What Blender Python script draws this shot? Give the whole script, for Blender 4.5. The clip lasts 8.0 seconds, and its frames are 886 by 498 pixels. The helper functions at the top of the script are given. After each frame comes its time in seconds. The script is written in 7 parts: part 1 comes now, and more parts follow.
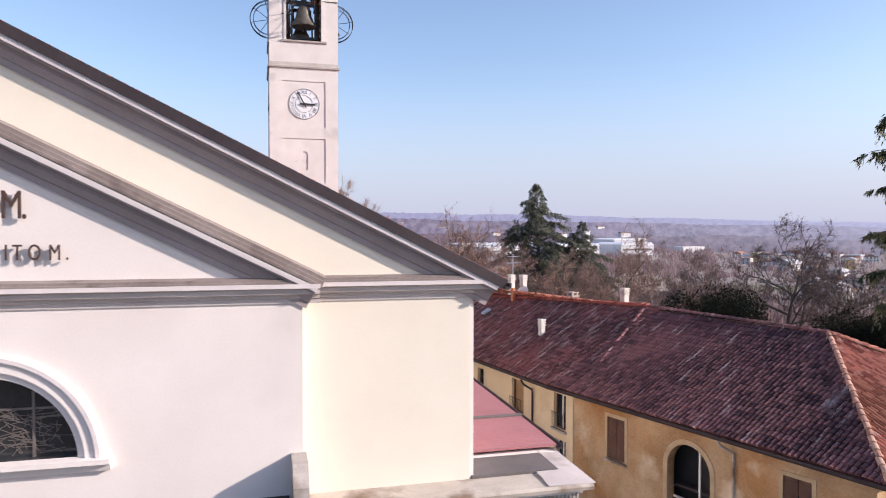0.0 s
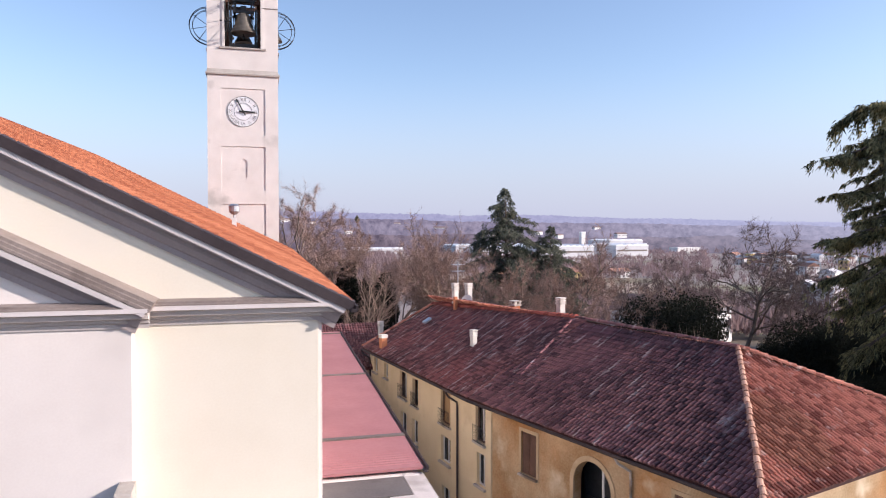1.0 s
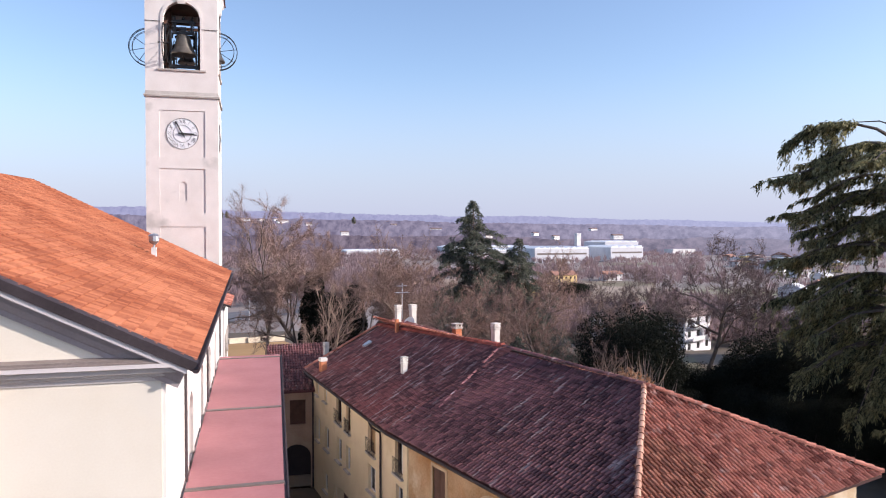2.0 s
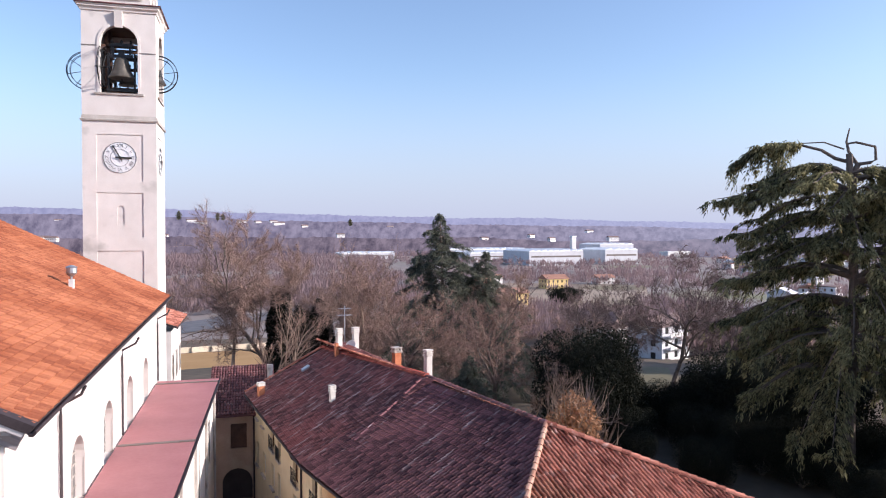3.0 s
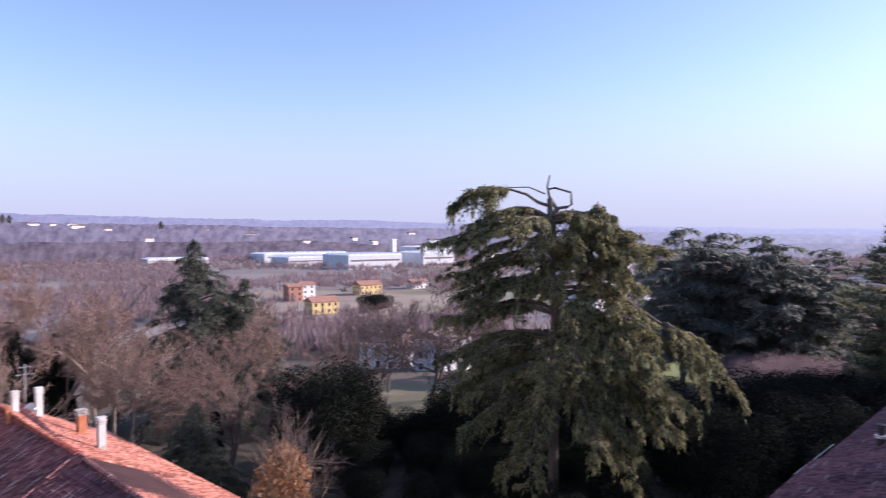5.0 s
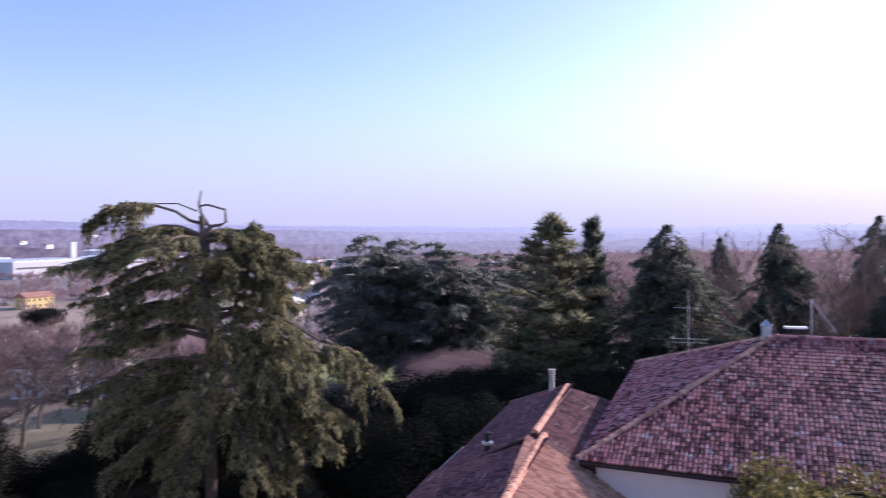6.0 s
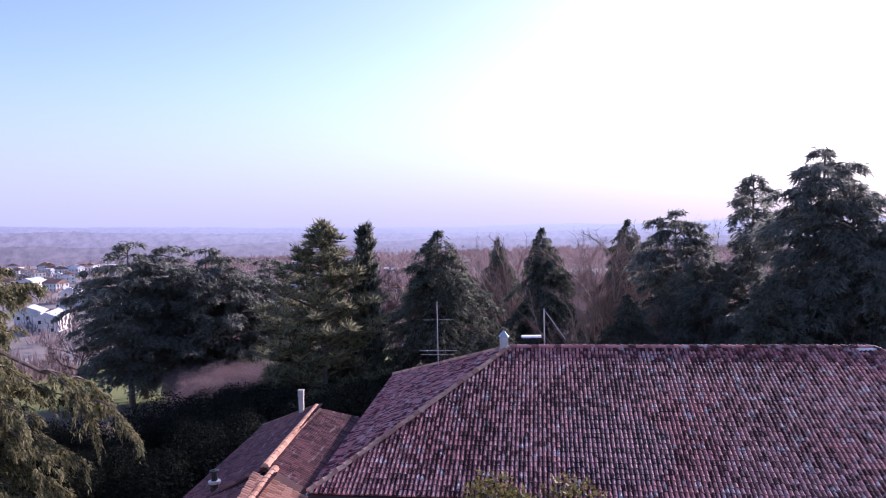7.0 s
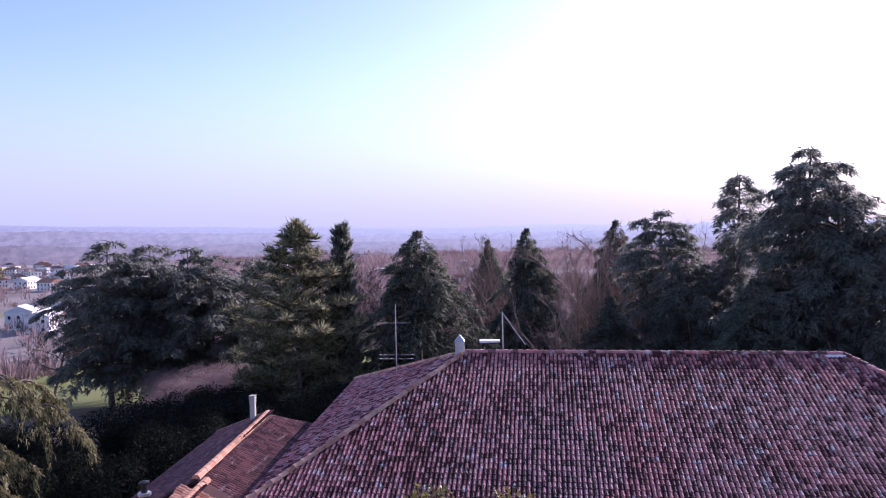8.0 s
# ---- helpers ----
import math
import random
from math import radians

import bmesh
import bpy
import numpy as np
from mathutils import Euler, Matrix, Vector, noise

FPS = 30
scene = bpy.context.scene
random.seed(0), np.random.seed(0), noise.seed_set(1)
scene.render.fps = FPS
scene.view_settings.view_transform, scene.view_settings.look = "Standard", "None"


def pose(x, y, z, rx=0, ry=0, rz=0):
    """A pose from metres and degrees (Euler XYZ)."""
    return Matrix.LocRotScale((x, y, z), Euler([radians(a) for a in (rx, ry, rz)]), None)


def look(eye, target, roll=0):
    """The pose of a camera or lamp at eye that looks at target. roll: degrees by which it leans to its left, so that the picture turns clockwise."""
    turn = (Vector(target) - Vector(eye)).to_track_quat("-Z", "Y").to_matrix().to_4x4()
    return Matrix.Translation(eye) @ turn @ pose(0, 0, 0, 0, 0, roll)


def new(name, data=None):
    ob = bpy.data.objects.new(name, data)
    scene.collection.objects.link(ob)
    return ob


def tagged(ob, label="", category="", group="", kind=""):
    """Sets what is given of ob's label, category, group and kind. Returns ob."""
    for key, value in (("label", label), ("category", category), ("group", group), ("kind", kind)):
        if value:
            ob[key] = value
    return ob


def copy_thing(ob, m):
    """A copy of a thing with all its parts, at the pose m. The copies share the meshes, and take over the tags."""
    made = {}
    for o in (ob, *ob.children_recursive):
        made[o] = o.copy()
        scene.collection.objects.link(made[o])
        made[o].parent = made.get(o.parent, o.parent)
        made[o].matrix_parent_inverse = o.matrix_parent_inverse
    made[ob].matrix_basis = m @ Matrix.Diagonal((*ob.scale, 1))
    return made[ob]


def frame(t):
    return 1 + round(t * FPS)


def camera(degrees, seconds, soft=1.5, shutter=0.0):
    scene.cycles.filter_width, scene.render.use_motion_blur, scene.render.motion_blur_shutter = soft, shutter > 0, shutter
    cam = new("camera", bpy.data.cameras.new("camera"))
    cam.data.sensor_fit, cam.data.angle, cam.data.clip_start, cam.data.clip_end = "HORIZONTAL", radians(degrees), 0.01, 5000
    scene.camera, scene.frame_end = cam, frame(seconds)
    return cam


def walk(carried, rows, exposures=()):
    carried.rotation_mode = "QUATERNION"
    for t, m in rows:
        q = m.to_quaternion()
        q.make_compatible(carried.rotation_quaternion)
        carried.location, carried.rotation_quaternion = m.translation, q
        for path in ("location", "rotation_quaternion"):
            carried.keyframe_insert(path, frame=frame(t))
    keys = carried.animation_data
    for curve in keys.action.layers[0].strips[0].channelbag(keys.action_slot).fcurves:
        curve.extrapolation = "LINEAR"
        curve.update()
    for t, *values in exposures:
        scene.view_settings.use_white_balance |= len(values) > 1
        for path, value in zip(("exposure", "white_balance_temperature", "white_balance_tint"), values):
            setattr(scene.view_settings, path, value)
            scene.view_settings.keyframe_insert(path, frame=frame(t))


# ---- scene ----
cam = camera(64.3, 8.0, 1.0, 0.25)
METRES, EYE, TILT, LEAN, TURN = 34.0, 16.0, 0.0, 0.0, -32.0
ROWS = [
    (0.0, 0.0, 0.0, 0.0, 0.0, -1.31, -0.04),
    (0.5, 0.0577, 0.0068, 0.0002, -0.08, -1.28, -0.01),
    (1.0, 0.1204, 0.0129, 0.0162, -0.15, -1.25, 0.04),
    (1.5, 0.1798, 0.0172, 0.0388, -0.22, -1.23, 0.03),
    (3.0, 0.3643, 0.0237, 0.109, -0.46, -1.09, 0.06),
    (3.5, 0.4239, 0.0244, 0.1312, -0.52, -1.03, 0.1),
    (4.0, 0.4883, 0.0241, 0.1554, -1.1, -0.99, 0.06),
    (4.2, 0.5145, 0.0237, 0.1653, -2.46, -0.96, 0.05),
    (5.3, 0.6554, 0.0147, 0.2175, -20.95, -1.12, 0.55),
    (5.5, 0.6801, 0.0112, 0.2263, -25.67, -1.18, 0.67),
    (6.0, 0.7399, -0.0004, 0.2474, -37.99, -1.35, 0.94),
    (6.5, 0.7971, -0.0143, 0.266, -49.42, -1.59, 1.24),
    (7.0, 0.8544, -0.0297, 0.2708, -54.15, -1.68, 1.33),
    (7.5, 0.9066, -0.0478, 0.2687, -54.12, -1.64, 1.17),
    (8.0, 0.9408, -0.062, 0.2676, -54.17, -1.64, 1.13),
]
walk(cam, [(t, pose(0, 0, EYE, TILT, LEAN, TURN) @ pose(METRES * x, METRES * y, METRES * z, 90 + pitch, roll, yaw)) for t, x, y, z, yaw, pitch, roll in ROWS],
     [(0.0, 0.69, 6150, 19), (3.0, 0.69, 5900, 17), (4.0, 0.69, 5850, 19), (5.5, 0.74, 5650, 30), (8.0, 0.71, 5550, 38)])

# The sun stands low to the south-west; one hazy winter sky.
SUN_AZ, SUN_EL = 130.0, 23.0
world = bpy.data.worlds.new("winter_sky")
scene.world = world
world.use_nodes = True
wn = world.node_tree.nodes
sky = wn.new("ShaderNodeTexSky")
sky.sky_type = "NISHITA"
sky.sun_disc = False
sky.sun_elevation, sky.sun_rotation = radians(SUN_EL), radians(SUN_AZ)
sky.altitude, sky.air_density, sky.dust_density, sky.ozone_density = 100, 1.0, 1.0, 1.1
wn["Background"].inputs[1].default_value = 0.13
world.node_tree.links.new(sky.outputs[0], wn["Background"].inputs[0])
sun_data = bpy.data.lights.new("sun", "SUN")
sun_data.energy, sun_data.angle, sun_data.color = 4.3, radians(0.6), (1.0, 0.875, 0.735)
sun = new("sun", sun_data)
saz, sel = radians(SUN_AZ), radians(SUN_EL)
SUN_DIR = Vector((math.sin(saz) * math.cos(sel), math.cos(saz) * math.cos(sel), math.sin(sel)))
sun.matrix_world = look(SUN_DIR * 300, (0, 0, 0))


# ---- materials ----
def mat(name, low, high, scale=2.0, rough=0.85, bump=0.0, fine=25.0, metal=0.0, stain=None, stain_scale=0.4, stain_at=0.55, per="", spec=0.3, thin=0.0, island=0.75, tint=None, tint_scale=0.15, grain=(1, 1, 1), streak=None):
    """A procedural surface: two tones mixed by grain, an optional stain, and tone by piece."""
    m = bpy.data.materials.new(name)
    m.use_nodes = True
    nt = m.node_tree
    n, l = nt.nodes, nt.links
    bsdf = n["Principled BSDF"]
    bsdf.inputs["Roughness"].default_value = rough
    bsdf.inputs["Metallic"].default_value = metal
    bsdf.inputs["Specular IOR Level"].default_value = spec
    tc = n.new("ShaderNodeTexCoord")
    big = n.new("ShaderNodeTexNoise")
    big.inputs["Scale"].default_value, big.inputs["Detail"].default_value = scale, 6
    l.new(tc.outputs["Object"], big.inputs["Vector"])
    tiny = n.new("ShaderNodeTexNoise")
    tiny.inputs["Scale"].default_value, tiny.inputs["Detail"].default_value = fine, 4
    if grain == (1, 1, 1):
        l.new(tc.outputs["Object"], tiny.inputs["Vector"])
    else:
        mp = n.new("ShaderNodeMapping")
        mp.inputs["Scale"].default_value = grain
        l.new(tc.outputs["Object"], mp.inputs["Vector"])
        l.new(mp.outputs[0], tiny.inputs["Vector"])
    add = n.new("ShaderNodeMath")
    add.operation = "MULTIPLY_ADD"
    l.new(tiny.outputs[0], add.inputs[0])
    add.inputs[1].default_value = 0.5
    l.new(big.outputs[0], add.inputs[2])
    fac = add.outputs[0]
    if per:
        if per == "object":
            src = n.new("ShaderNodeObjectInfo").outputs["Random"]
        else:
            src = n.new("ShaderNodeNewGeometry").outputs["Random Per Island"]
        mixr = n.new("ShaderNodeMath")
        mixr.operation = "MULTIPLY_ADD"
        l.new(src, mixr.inputs[0])
        mixr.inputs[1].default_value = island
        l.new(fac, mixr.inputs[2])
        sub = n.new("ShaderNodeMath")
        sub.operation = "SUBTRACT"
        l.new(mixr.outputs[0], sub.inputs[0])
        sub.inputs[1].default_value = island * 0.47
        fac = sub.outputs[0]
    ramp = n.new("ShaderNodeValToRGB")
    ramp.color_ramp.elements[0].position, ramp.color_ramp.elements[1].position = 0.45, 1.05
    ramp.color_ramp.elements[0].color, ramp.color_ramp.elements[1].color = (*low, 1), (*high, 1)
    l.new(fac, ramp.inputs[0])
    col = ramp.outputs[0]
    if tint:
        # broad weathered areas with a hue of their own
        tn = n.new("ShaderNodeTexNoise")
        tn.inputs["Scale"].default_value, tn.inputs["Detail"].default_value = tint_scale, 3
        l.new(tc.outputs["Object"], tn.inputs["Vector"])
        tr0 = n.new("ShaderNodeValToRGB")
        tr0.color_ramp.elements[0].position, tr0.color_ramp.elements[1].position = 0.42, 0.68
        l.new(tn.outputs[0], tr0.inputs[0])
        tm = n.new("ShaderNodeMix")
        tm.data_type, tm.blend_type = "RGBA", "MULTIPLY"
        l.new(tr0.outputs[0], tm.inputs["Factor"])
        l.new(col, tm.inputs["A"])
        tm.inputs["B"].default_value = (*tint, 1)
        col = tm.outputs["Result"]
    if stain:
        sn = n.new("ShaderNodeTexNoise")
        sn.inputs["Scale"].default_value, sn.inputs["Detail"].default_value = stain_scale, 5
        if streak:
            sm = n.new("ShaderNodeMapping")
            sm.inputs["Scale"].default_value = streak
            l.new(tc.outputs["Object"], sm.inputs["Vector"])
            l.new(sm.outputs[0], sn.inputs["Vector"])
        else:
            l.new(tc.outputs["Object"], sn.inputs["Vector"])
        sr = n.new("ShaderNodeValToRGB")
        sr.color_ramp.elements[0].position, sr.color_ramp.elements[1].position = stain_at, stain_at + 0.14
        l.new(sn.outputs[0], sr.inputs[0])
        mx = n.new("ShaderNodeMix")
        mx.data_type = "RGBA"
        l.new(sr.outputs[0], mx.inputs["Factor"])
        l.new(col, mx.inputs["A"])
        mx.inputs["B"].default_value = (*stain, 1)
        col = mx.outputs["Result"]
    l.new(col, bsdf.inputs["Base Color"])
    if thin:
        tr = n.new("ShaderNodeBsdfTranslucent")
        l.new(col, tr.inputs["Color"])
        ms = n.new("ShaderNodeMixShader")
        ms.inputs[0].default_value = thin
        l.new(bsdf.outputs[0], ms.inputs[1])
        l.new(tr.outputs[0], ms.inputs[2])
        l.new(ms.outputs[0], n["Material Output"].inputs["Surface"])
    if bump:
        bp = n.new("ShaderNodeBump")
        bp.inputs["Strength"].default_value = bump
        bp.inputs["Distance"].default_value = 0.03
        l.new(tiny.outputs[0], bp.inputs["Height"])
        l.new(bp.outputs[0], bsdf.inputs["Normal"])
    return m


M_CREAM = mat("cream_plaster", (0.73, 0.66, 0.54), (0.80, 0.735, 0.62), 0.5, 0.9, 0.04, 18, stain=(0.74, 0.68, 0.58), stain_scale=0.25)
M_WHITE = mat("white_plaster", (0.70, 0.635, 0.59), (0.78, 0.72, 0.675), 0.6, 0.9, 0.04, 18, stain=(0.67, 0.61, 0.57), stain_scale=0.3, stain_at=0.58)
M_TOWER = mat("tower_plaster", (0.63, 0.58, 0.54), (0.745, 0.695, 0.655), 0.8, 0.9, 0.2, 14, stain=(0.48, 0.45, 0.42), stain_scale=0.5, stain_at=0.62)
# white raking mouldings: the shade below the verge is put into their grey
M_SHADE_TRIM = mat("shade_grey_mouldings", (0.30, 0.25, 0.245), (0.40, 0.345, 0.335), 0.8, 0.9, 0.1, 16, stain=(0.36, 0.33, 0.31), stain_scale=0.9, stain_at=0.62)
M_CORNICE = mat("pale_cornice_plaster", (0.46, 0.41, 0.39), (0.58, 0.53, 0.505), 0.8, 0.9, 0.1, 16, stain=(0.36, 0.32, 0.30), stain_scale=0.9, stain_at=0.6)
M_STONE = mat("grey_stone", (0.36, 0.32, 0.28), (0.52, 0.48, 0.44), 1.5, 0.85, 0.3, 20, stain=(0.20, 0.155, 0.12), stain_scale=0.8, stain_at=0.52)
M_LEDGE = mat("stained_ledge_stone", (0.40, 0.345, 0.28), (0.56, 0.505, 0.44), 1.2, 0.85, 0.3, 20, stain=(0.21, 0.15, 0.105), stain_scale=0.75, stain_at=0.5)
M_DULLSHEET = mat("dull_grey_roof_sheet", (0.115, 0.10, 0.095), (0.17, 0.15, 0.14), 1.0, 0.7, 0.1, 14, stain=(0.06, 0.042, 0.038), stain_scale=0.8, stain_at=0.6)
M_SURROUND = mat("ochre_plaster_surround", (0.40, 0.29, 0.175), (0.53, 0.41, 0.265), 1.2, 0.9, 0.2, 14, stain=(0.36, 0.25, 0.14), stain_scale=0.9, stain_at=0.6)
M_FLASH = mat("brown_flashing", (0.034, 0.025, 0.027), (0.062, 0.048, 0.051), 1.0, 0.6, 0.05, 12)
M_LEAD = mat("grey_flashing", (0.13, 0.11, 0.10), (0.22, 0.19, 0.17), 1.2, 0.6, 0.1, 14, metal=0.3, stain=(0.08, 0.06, 0.05), stain_scale=1.0, stain_at=0.6)
M_ORANGE = mat("orange_tiles", (0.27, 0.085, 0.042), (0.48, 0.18, 0.088), 0.35, 0.8, 0.1, 10, per="island", island=0.5, tint=(0.70, 0.58, 0.52), tint_scale=0.28)
# the pale streaks put highlights of sunlit tile edges into the colour
M_COPPO = mat("old_clay_tiles", (0.06, 0.025, 0.028), (0.26, 0.112, 0.105), 0.3, 0.6, 0.2, 16, per="island", stain=(0.44, 0.33, 0.31), stain_scale=2.2, stain_at=0.60, streak=(0.3, 2.4, 0.3), island=0.45, tint=(0.80, 0.78, 0.86), tint_scale=0.22)
M_COPPO_WARM = mat("reddish_old_clay_tiles", (0.075, 0.03, 0.03), (0.285, 0.122, 0.105), 0.3, 0.6, 0.2, 16, per="island", stain=(0.50, 0.37, 0.34), stain_scale=2.0, stain_at=0.57, streak=(0.3, 2.4, 0.3), island=0.5, tint=(1.0, 0.80, 0.78), tint_scale=0.3)
# pale flecks are lichen together with tile highlights put into the colour
M_COPPO_PALE = mat("lichened_clay_tiles", (0.08, 0.025, 0.029), (0.50, 0.235, 0.225), 0.25, 0.75, 0.2, 16, per="island", spec=0.25, stain=(0.54, 0.47, 0.47), stain_scale=2.0, stain_at=0.575, tint=(1.0, 0.78, 0.78), tint_scale=0.2, island=0.95)
# bright tone and pale flecks also hold the sunlight on hip and back slopes
M_COPPO_NEW = mat("red_clay_tiles", (0.19, 0.055, 0.036), (0.58, 0.235, 0.16), 0.4, 0.75, 0.2, 16, per="island", island=0.6, stain=(0.64, 0.42, 0.34), stain_scale=2.4, stain_at=0.6)
PIECE = {
    "old_clay_tiles": mat("old_clay_tile_pieces", (0.062, 0.027, 0.03), (0.235, 0.105, 0.10), 2.0, 0.8, 0.2, 16, per="object"),
    "lichened_clay_tiles": mat("lichened_clay_tile_pieces", (0.07, 0.022, 0.028), (0.44, 0.20, 0.20), 2.0, 0.7, 0.2, 16, per="object", tint=(1.0, 0.74, 0.74), tint_scale=0.2, island=0.95, stain=(0.52, 0.45, 0.45), stain_scale=5.0, stain_at=0.62),
    "red_clay_tiles": mat("red_clay_tile_pieces", (0.22, 0.08, 0.048), (0.46, 0.20, 0.125), 2.0, 0.85, 0.2, 16, per="object"),
}
M_PINK = mat("pink_roof_sheet", (0.33, 0.135, 0.14), (0.40, 0.18, 0.18), 0.6, 0.6, 0.05, 6)
M_YELLOW = mat("yellow_plaster", (0.64, 0.51, 0.32), (0.74, 0.62, 0.42), 0.6, 0.9, 0.1, 16, stain=(0.58, 0.46, 0.29), stain_scale=0.5, stain_at=0.6)
M_OCHRE = mat("stained_ochre_plaster", (0.30, 0.205, 0.105), (0.60, 0.46, 0.30), 0.5, 0.9, 0.25, 12, stain=(0.68, 0.57, 0.42), stain_scale=0.45, stain_at=0.56, tint=(0.84, 0.60, 0.40), tint_scale=0.38)
M_GLASS = mat("dark_window_glass", (0.02, 0.022, 0.025), (0.04, 0.042, 0.045), 1.0, 0.12, 0.0, 10, spec=0.5)
M_WOOD = mat("brown_shutter_wood", (0.07, 0.038, 0.028), (0.15, 0.08, 0.055), 2.0, 0.7, 0.2, 30)
M_LEADED = mat("dusty_leaded_glass", (0.09, 0.086, 0.085), (0.19, 0.18, 0.17), 2.5, 0.55, 0.1, 12, spec=0.2)
M_IRON = mat("dark_iron", (0.03, 0.03, 0.032), (0.06, 0.06, 0.06), 3.0, 0.5, 0.1, 30, metal=0.7)
M_BRONZE = mat("bell_bronze", (0.075, 0.066, 0.055), (0.17, 0.15, 0.125), 2.0, 0.45, 0.1, 20, metal=0.35)
M_BLACK = mat("black_numeral_paint", (0.02, 0.02, 0.022), (0.04, 0.04, 0.04), 3.0, 0.6)
M_DIAL = mat("white_enamel", (0.76, 0.76, 0.77), (0.84, 0.84, 0.84), 3.0, 0.4)
M_BARK = mat("grey_bark", (0.10, 0.075, 0.065), (0.20, 0.16, 0.13), 3.0, 0.9, 0.4, 20)
M_PALEBARK = mat("pale_bark", (0.22, 0.16, 0.12), (0.40, 0.30, 0.23), 2.0, 0.9, 0.3, 20)
M_CEDAR = mat("cedar_needles", (0.034, 0.036, 0.02), (0.37, 0.335, 0.165), 0.25, 0.7, 0, 6, per="island", spec=0.2, thin=0.38)
M_SPRUCE = mat("spruce_needles", (0.055, 0.068, 0.055), (0.21, 0.215, 0.165), 0.3, 0.8, 0, 6, per="island", spec=0.1, thin=0.62)
# distant park needles: the haze's brightening is put into their pale colour
M_PARK = mat("haze_pale_park_needles", (0.125, 0.14, 0.125), (0.29, 0.295, 0.25), 0.25, 0.8, 0, 6, per="island", spec=0.1, thin=0.7)
M_PINE = mat("pine_needles", (0.10, 0.105, 0.06), (0.28, 0.265, 0.16), 0.3, 0.8, 0, 6, per="island", spec=0.1, thin=0.5)
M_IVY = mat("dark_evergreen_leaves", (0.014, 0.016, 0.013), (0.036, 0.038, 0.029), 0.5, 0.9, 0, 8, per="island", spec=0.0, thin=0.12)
M_AUTUMN = mat("dry_brown_leaves", (0.30, 0.15, 0.08), (0.48, 0.28, 0.16), 0.6, 0.8, 0, 8, per="island", thin=0.4)
# darker copy of the bare twigs, with backlit shade put into the colour
M_BACKLIT_TWIGS = mat("backlit_dark_twigs", (0.085, 0.058, 0.054), (0.19, 0.135, 0.12), 0.2, 0.9, 0, 2.0, per="island", spec=0.1)
M_TWIGS = mat("bare_twigs", (0.18, 0.112, 0.092), (0.38, 0.26, 0.21), 0.2, 0.9, 0, 2.0, per="island", spec=0.1)
M_WOODS = mat("bare_winter_woods", (0.22, 0.155, 0.155), (0.33, 0.245, 0.245), 0.01, 0.95, 0, 0.2, per="island", spec=0.05, thin=0.45, island=0.35)
M_GROUND = mat("winter_ground", (0.06, 0.05, 0.034), (0.17, 0.13, 0.095), 0.02, 0.95, 0.3, 0.5, stain=(0.15, 0.12, 0.075), stain_scale=0.012, stain_at=0.52)
# far fields, greyed and paled so that their colour carries some haze
M_FIELDS = mat("haze_pale_fields", (0.20, 0.165, 0.15), (0.31, 0.27, 0.25), 0.01, 0.95, 0.2, 0.1, stain=(0.20, 0.20, 0.11), stain_scale=0.006, stain_at=0.58)
M_DULL = mat("dull_winter_grass", (0.10, 0.09, 0.05), (0.19, 0.165, 0.10), 0.06, 0.95, 0.3, 1.5, stain=(0.30, 0.25, 0.17), stain_scale=0.05, stain_at=0.56)
M_GOLDEN = mat("dry_golden_lawn", (0.36, 0.20, 0.075), (0.47, 0.29, 0.12), 0.06, 0.95, 0.3, 1.5, stain=(0.25, 0.17, 0.075), stain_scale=0.04, stain_at=0.6)
M_STUBBLE = mat("pale_stubble_field", (0.25, 0.19, 0.14), (0.36, 0.29, 0.225), 0.03, 0.95, 0.3, 0.8, stain=(0.22, 0.19, 0.12), stain_scale=0.02, stain_at=0.56)
M_WALLCREAM = mat("cream_boundary_wall", (0.55, 0.46, 0.34), (0.70, 0.61, 0.47), 0.3, 0.9, 0.2, 4, stain=(0.40, 0.33, 0.25), stain_scale=0.4, stain_at=0.6)
M_ROAD = mat("road_asphalt", (0.10, 0.10, 0.11), (0.16, 0.16, 0.17), 0.3, 0.9, 0.1, 8)
M_LIP = mat("pale_painted_edge", (0.62, 0.56, 0.54), (0.70, 0.64, 0.62), 1.5, 0.7, 0.05, 14)
M_SHEET = mat("weathered_sheet_metal", (0.17, 0.135, 0.12), (0.30, 0.25, 0.225), 0.6, 0.55, 0.1, 12, stain=(0.13, 0.10, 0.09), stain_scale=1.5, stain_at=0.56)
M_LAWN = mat("winter_lawn", (0.11, 0.13, 0.035), (0.20, 0.21, 0.06), 0.08, 0.95, 0.3, 2.0, stain=(0.26, 0.17, 0.09), stain_scale=0.03, stain_at=0.62)
M_PALE = mat("pale_render", (0.60, 0.58, 0.56), (0.78, 0.77, 0.75), 0.2, 0.85, 0.0, 4)
M_HALL = mat("grey_hall_cladding", (0.42, 0.42, 0.43), (0.56, 0.56, 0.57), 0.1, 0.8, 0.0, 2)
M_ZINC = mat("zinc_sheet", (0.40, 0.42, 0.45), (0.58, 0.60, 0.63), 2.0, 0.4, 0.05, 20, metal=0.8)


# ---- builders ----
def thing(name, label, category, m=None, group="", kind=""):
    ob = new(name)
    ob.empty_display_size = 0.5
    if m is not None:
        ob.matrix_world = m
    return tagged(ob, label, category, group, kind)


def finish(name, me, material, parent, label=""):
    me.materials.append(material)
    ob = new(name, me)
    if parent is not None:
        ob.parent = parent
    return tagged(ob, label)


def part(name, bm, material, parent=None, label=""):
    me = bpy.data.meshes.new(name)
    bmesh.ops.recalc_face_normals(bm, faces=bm.faces)
    bm.to_mesh(me)
    bm.free()
    return finish(name, me, material, parent, label)


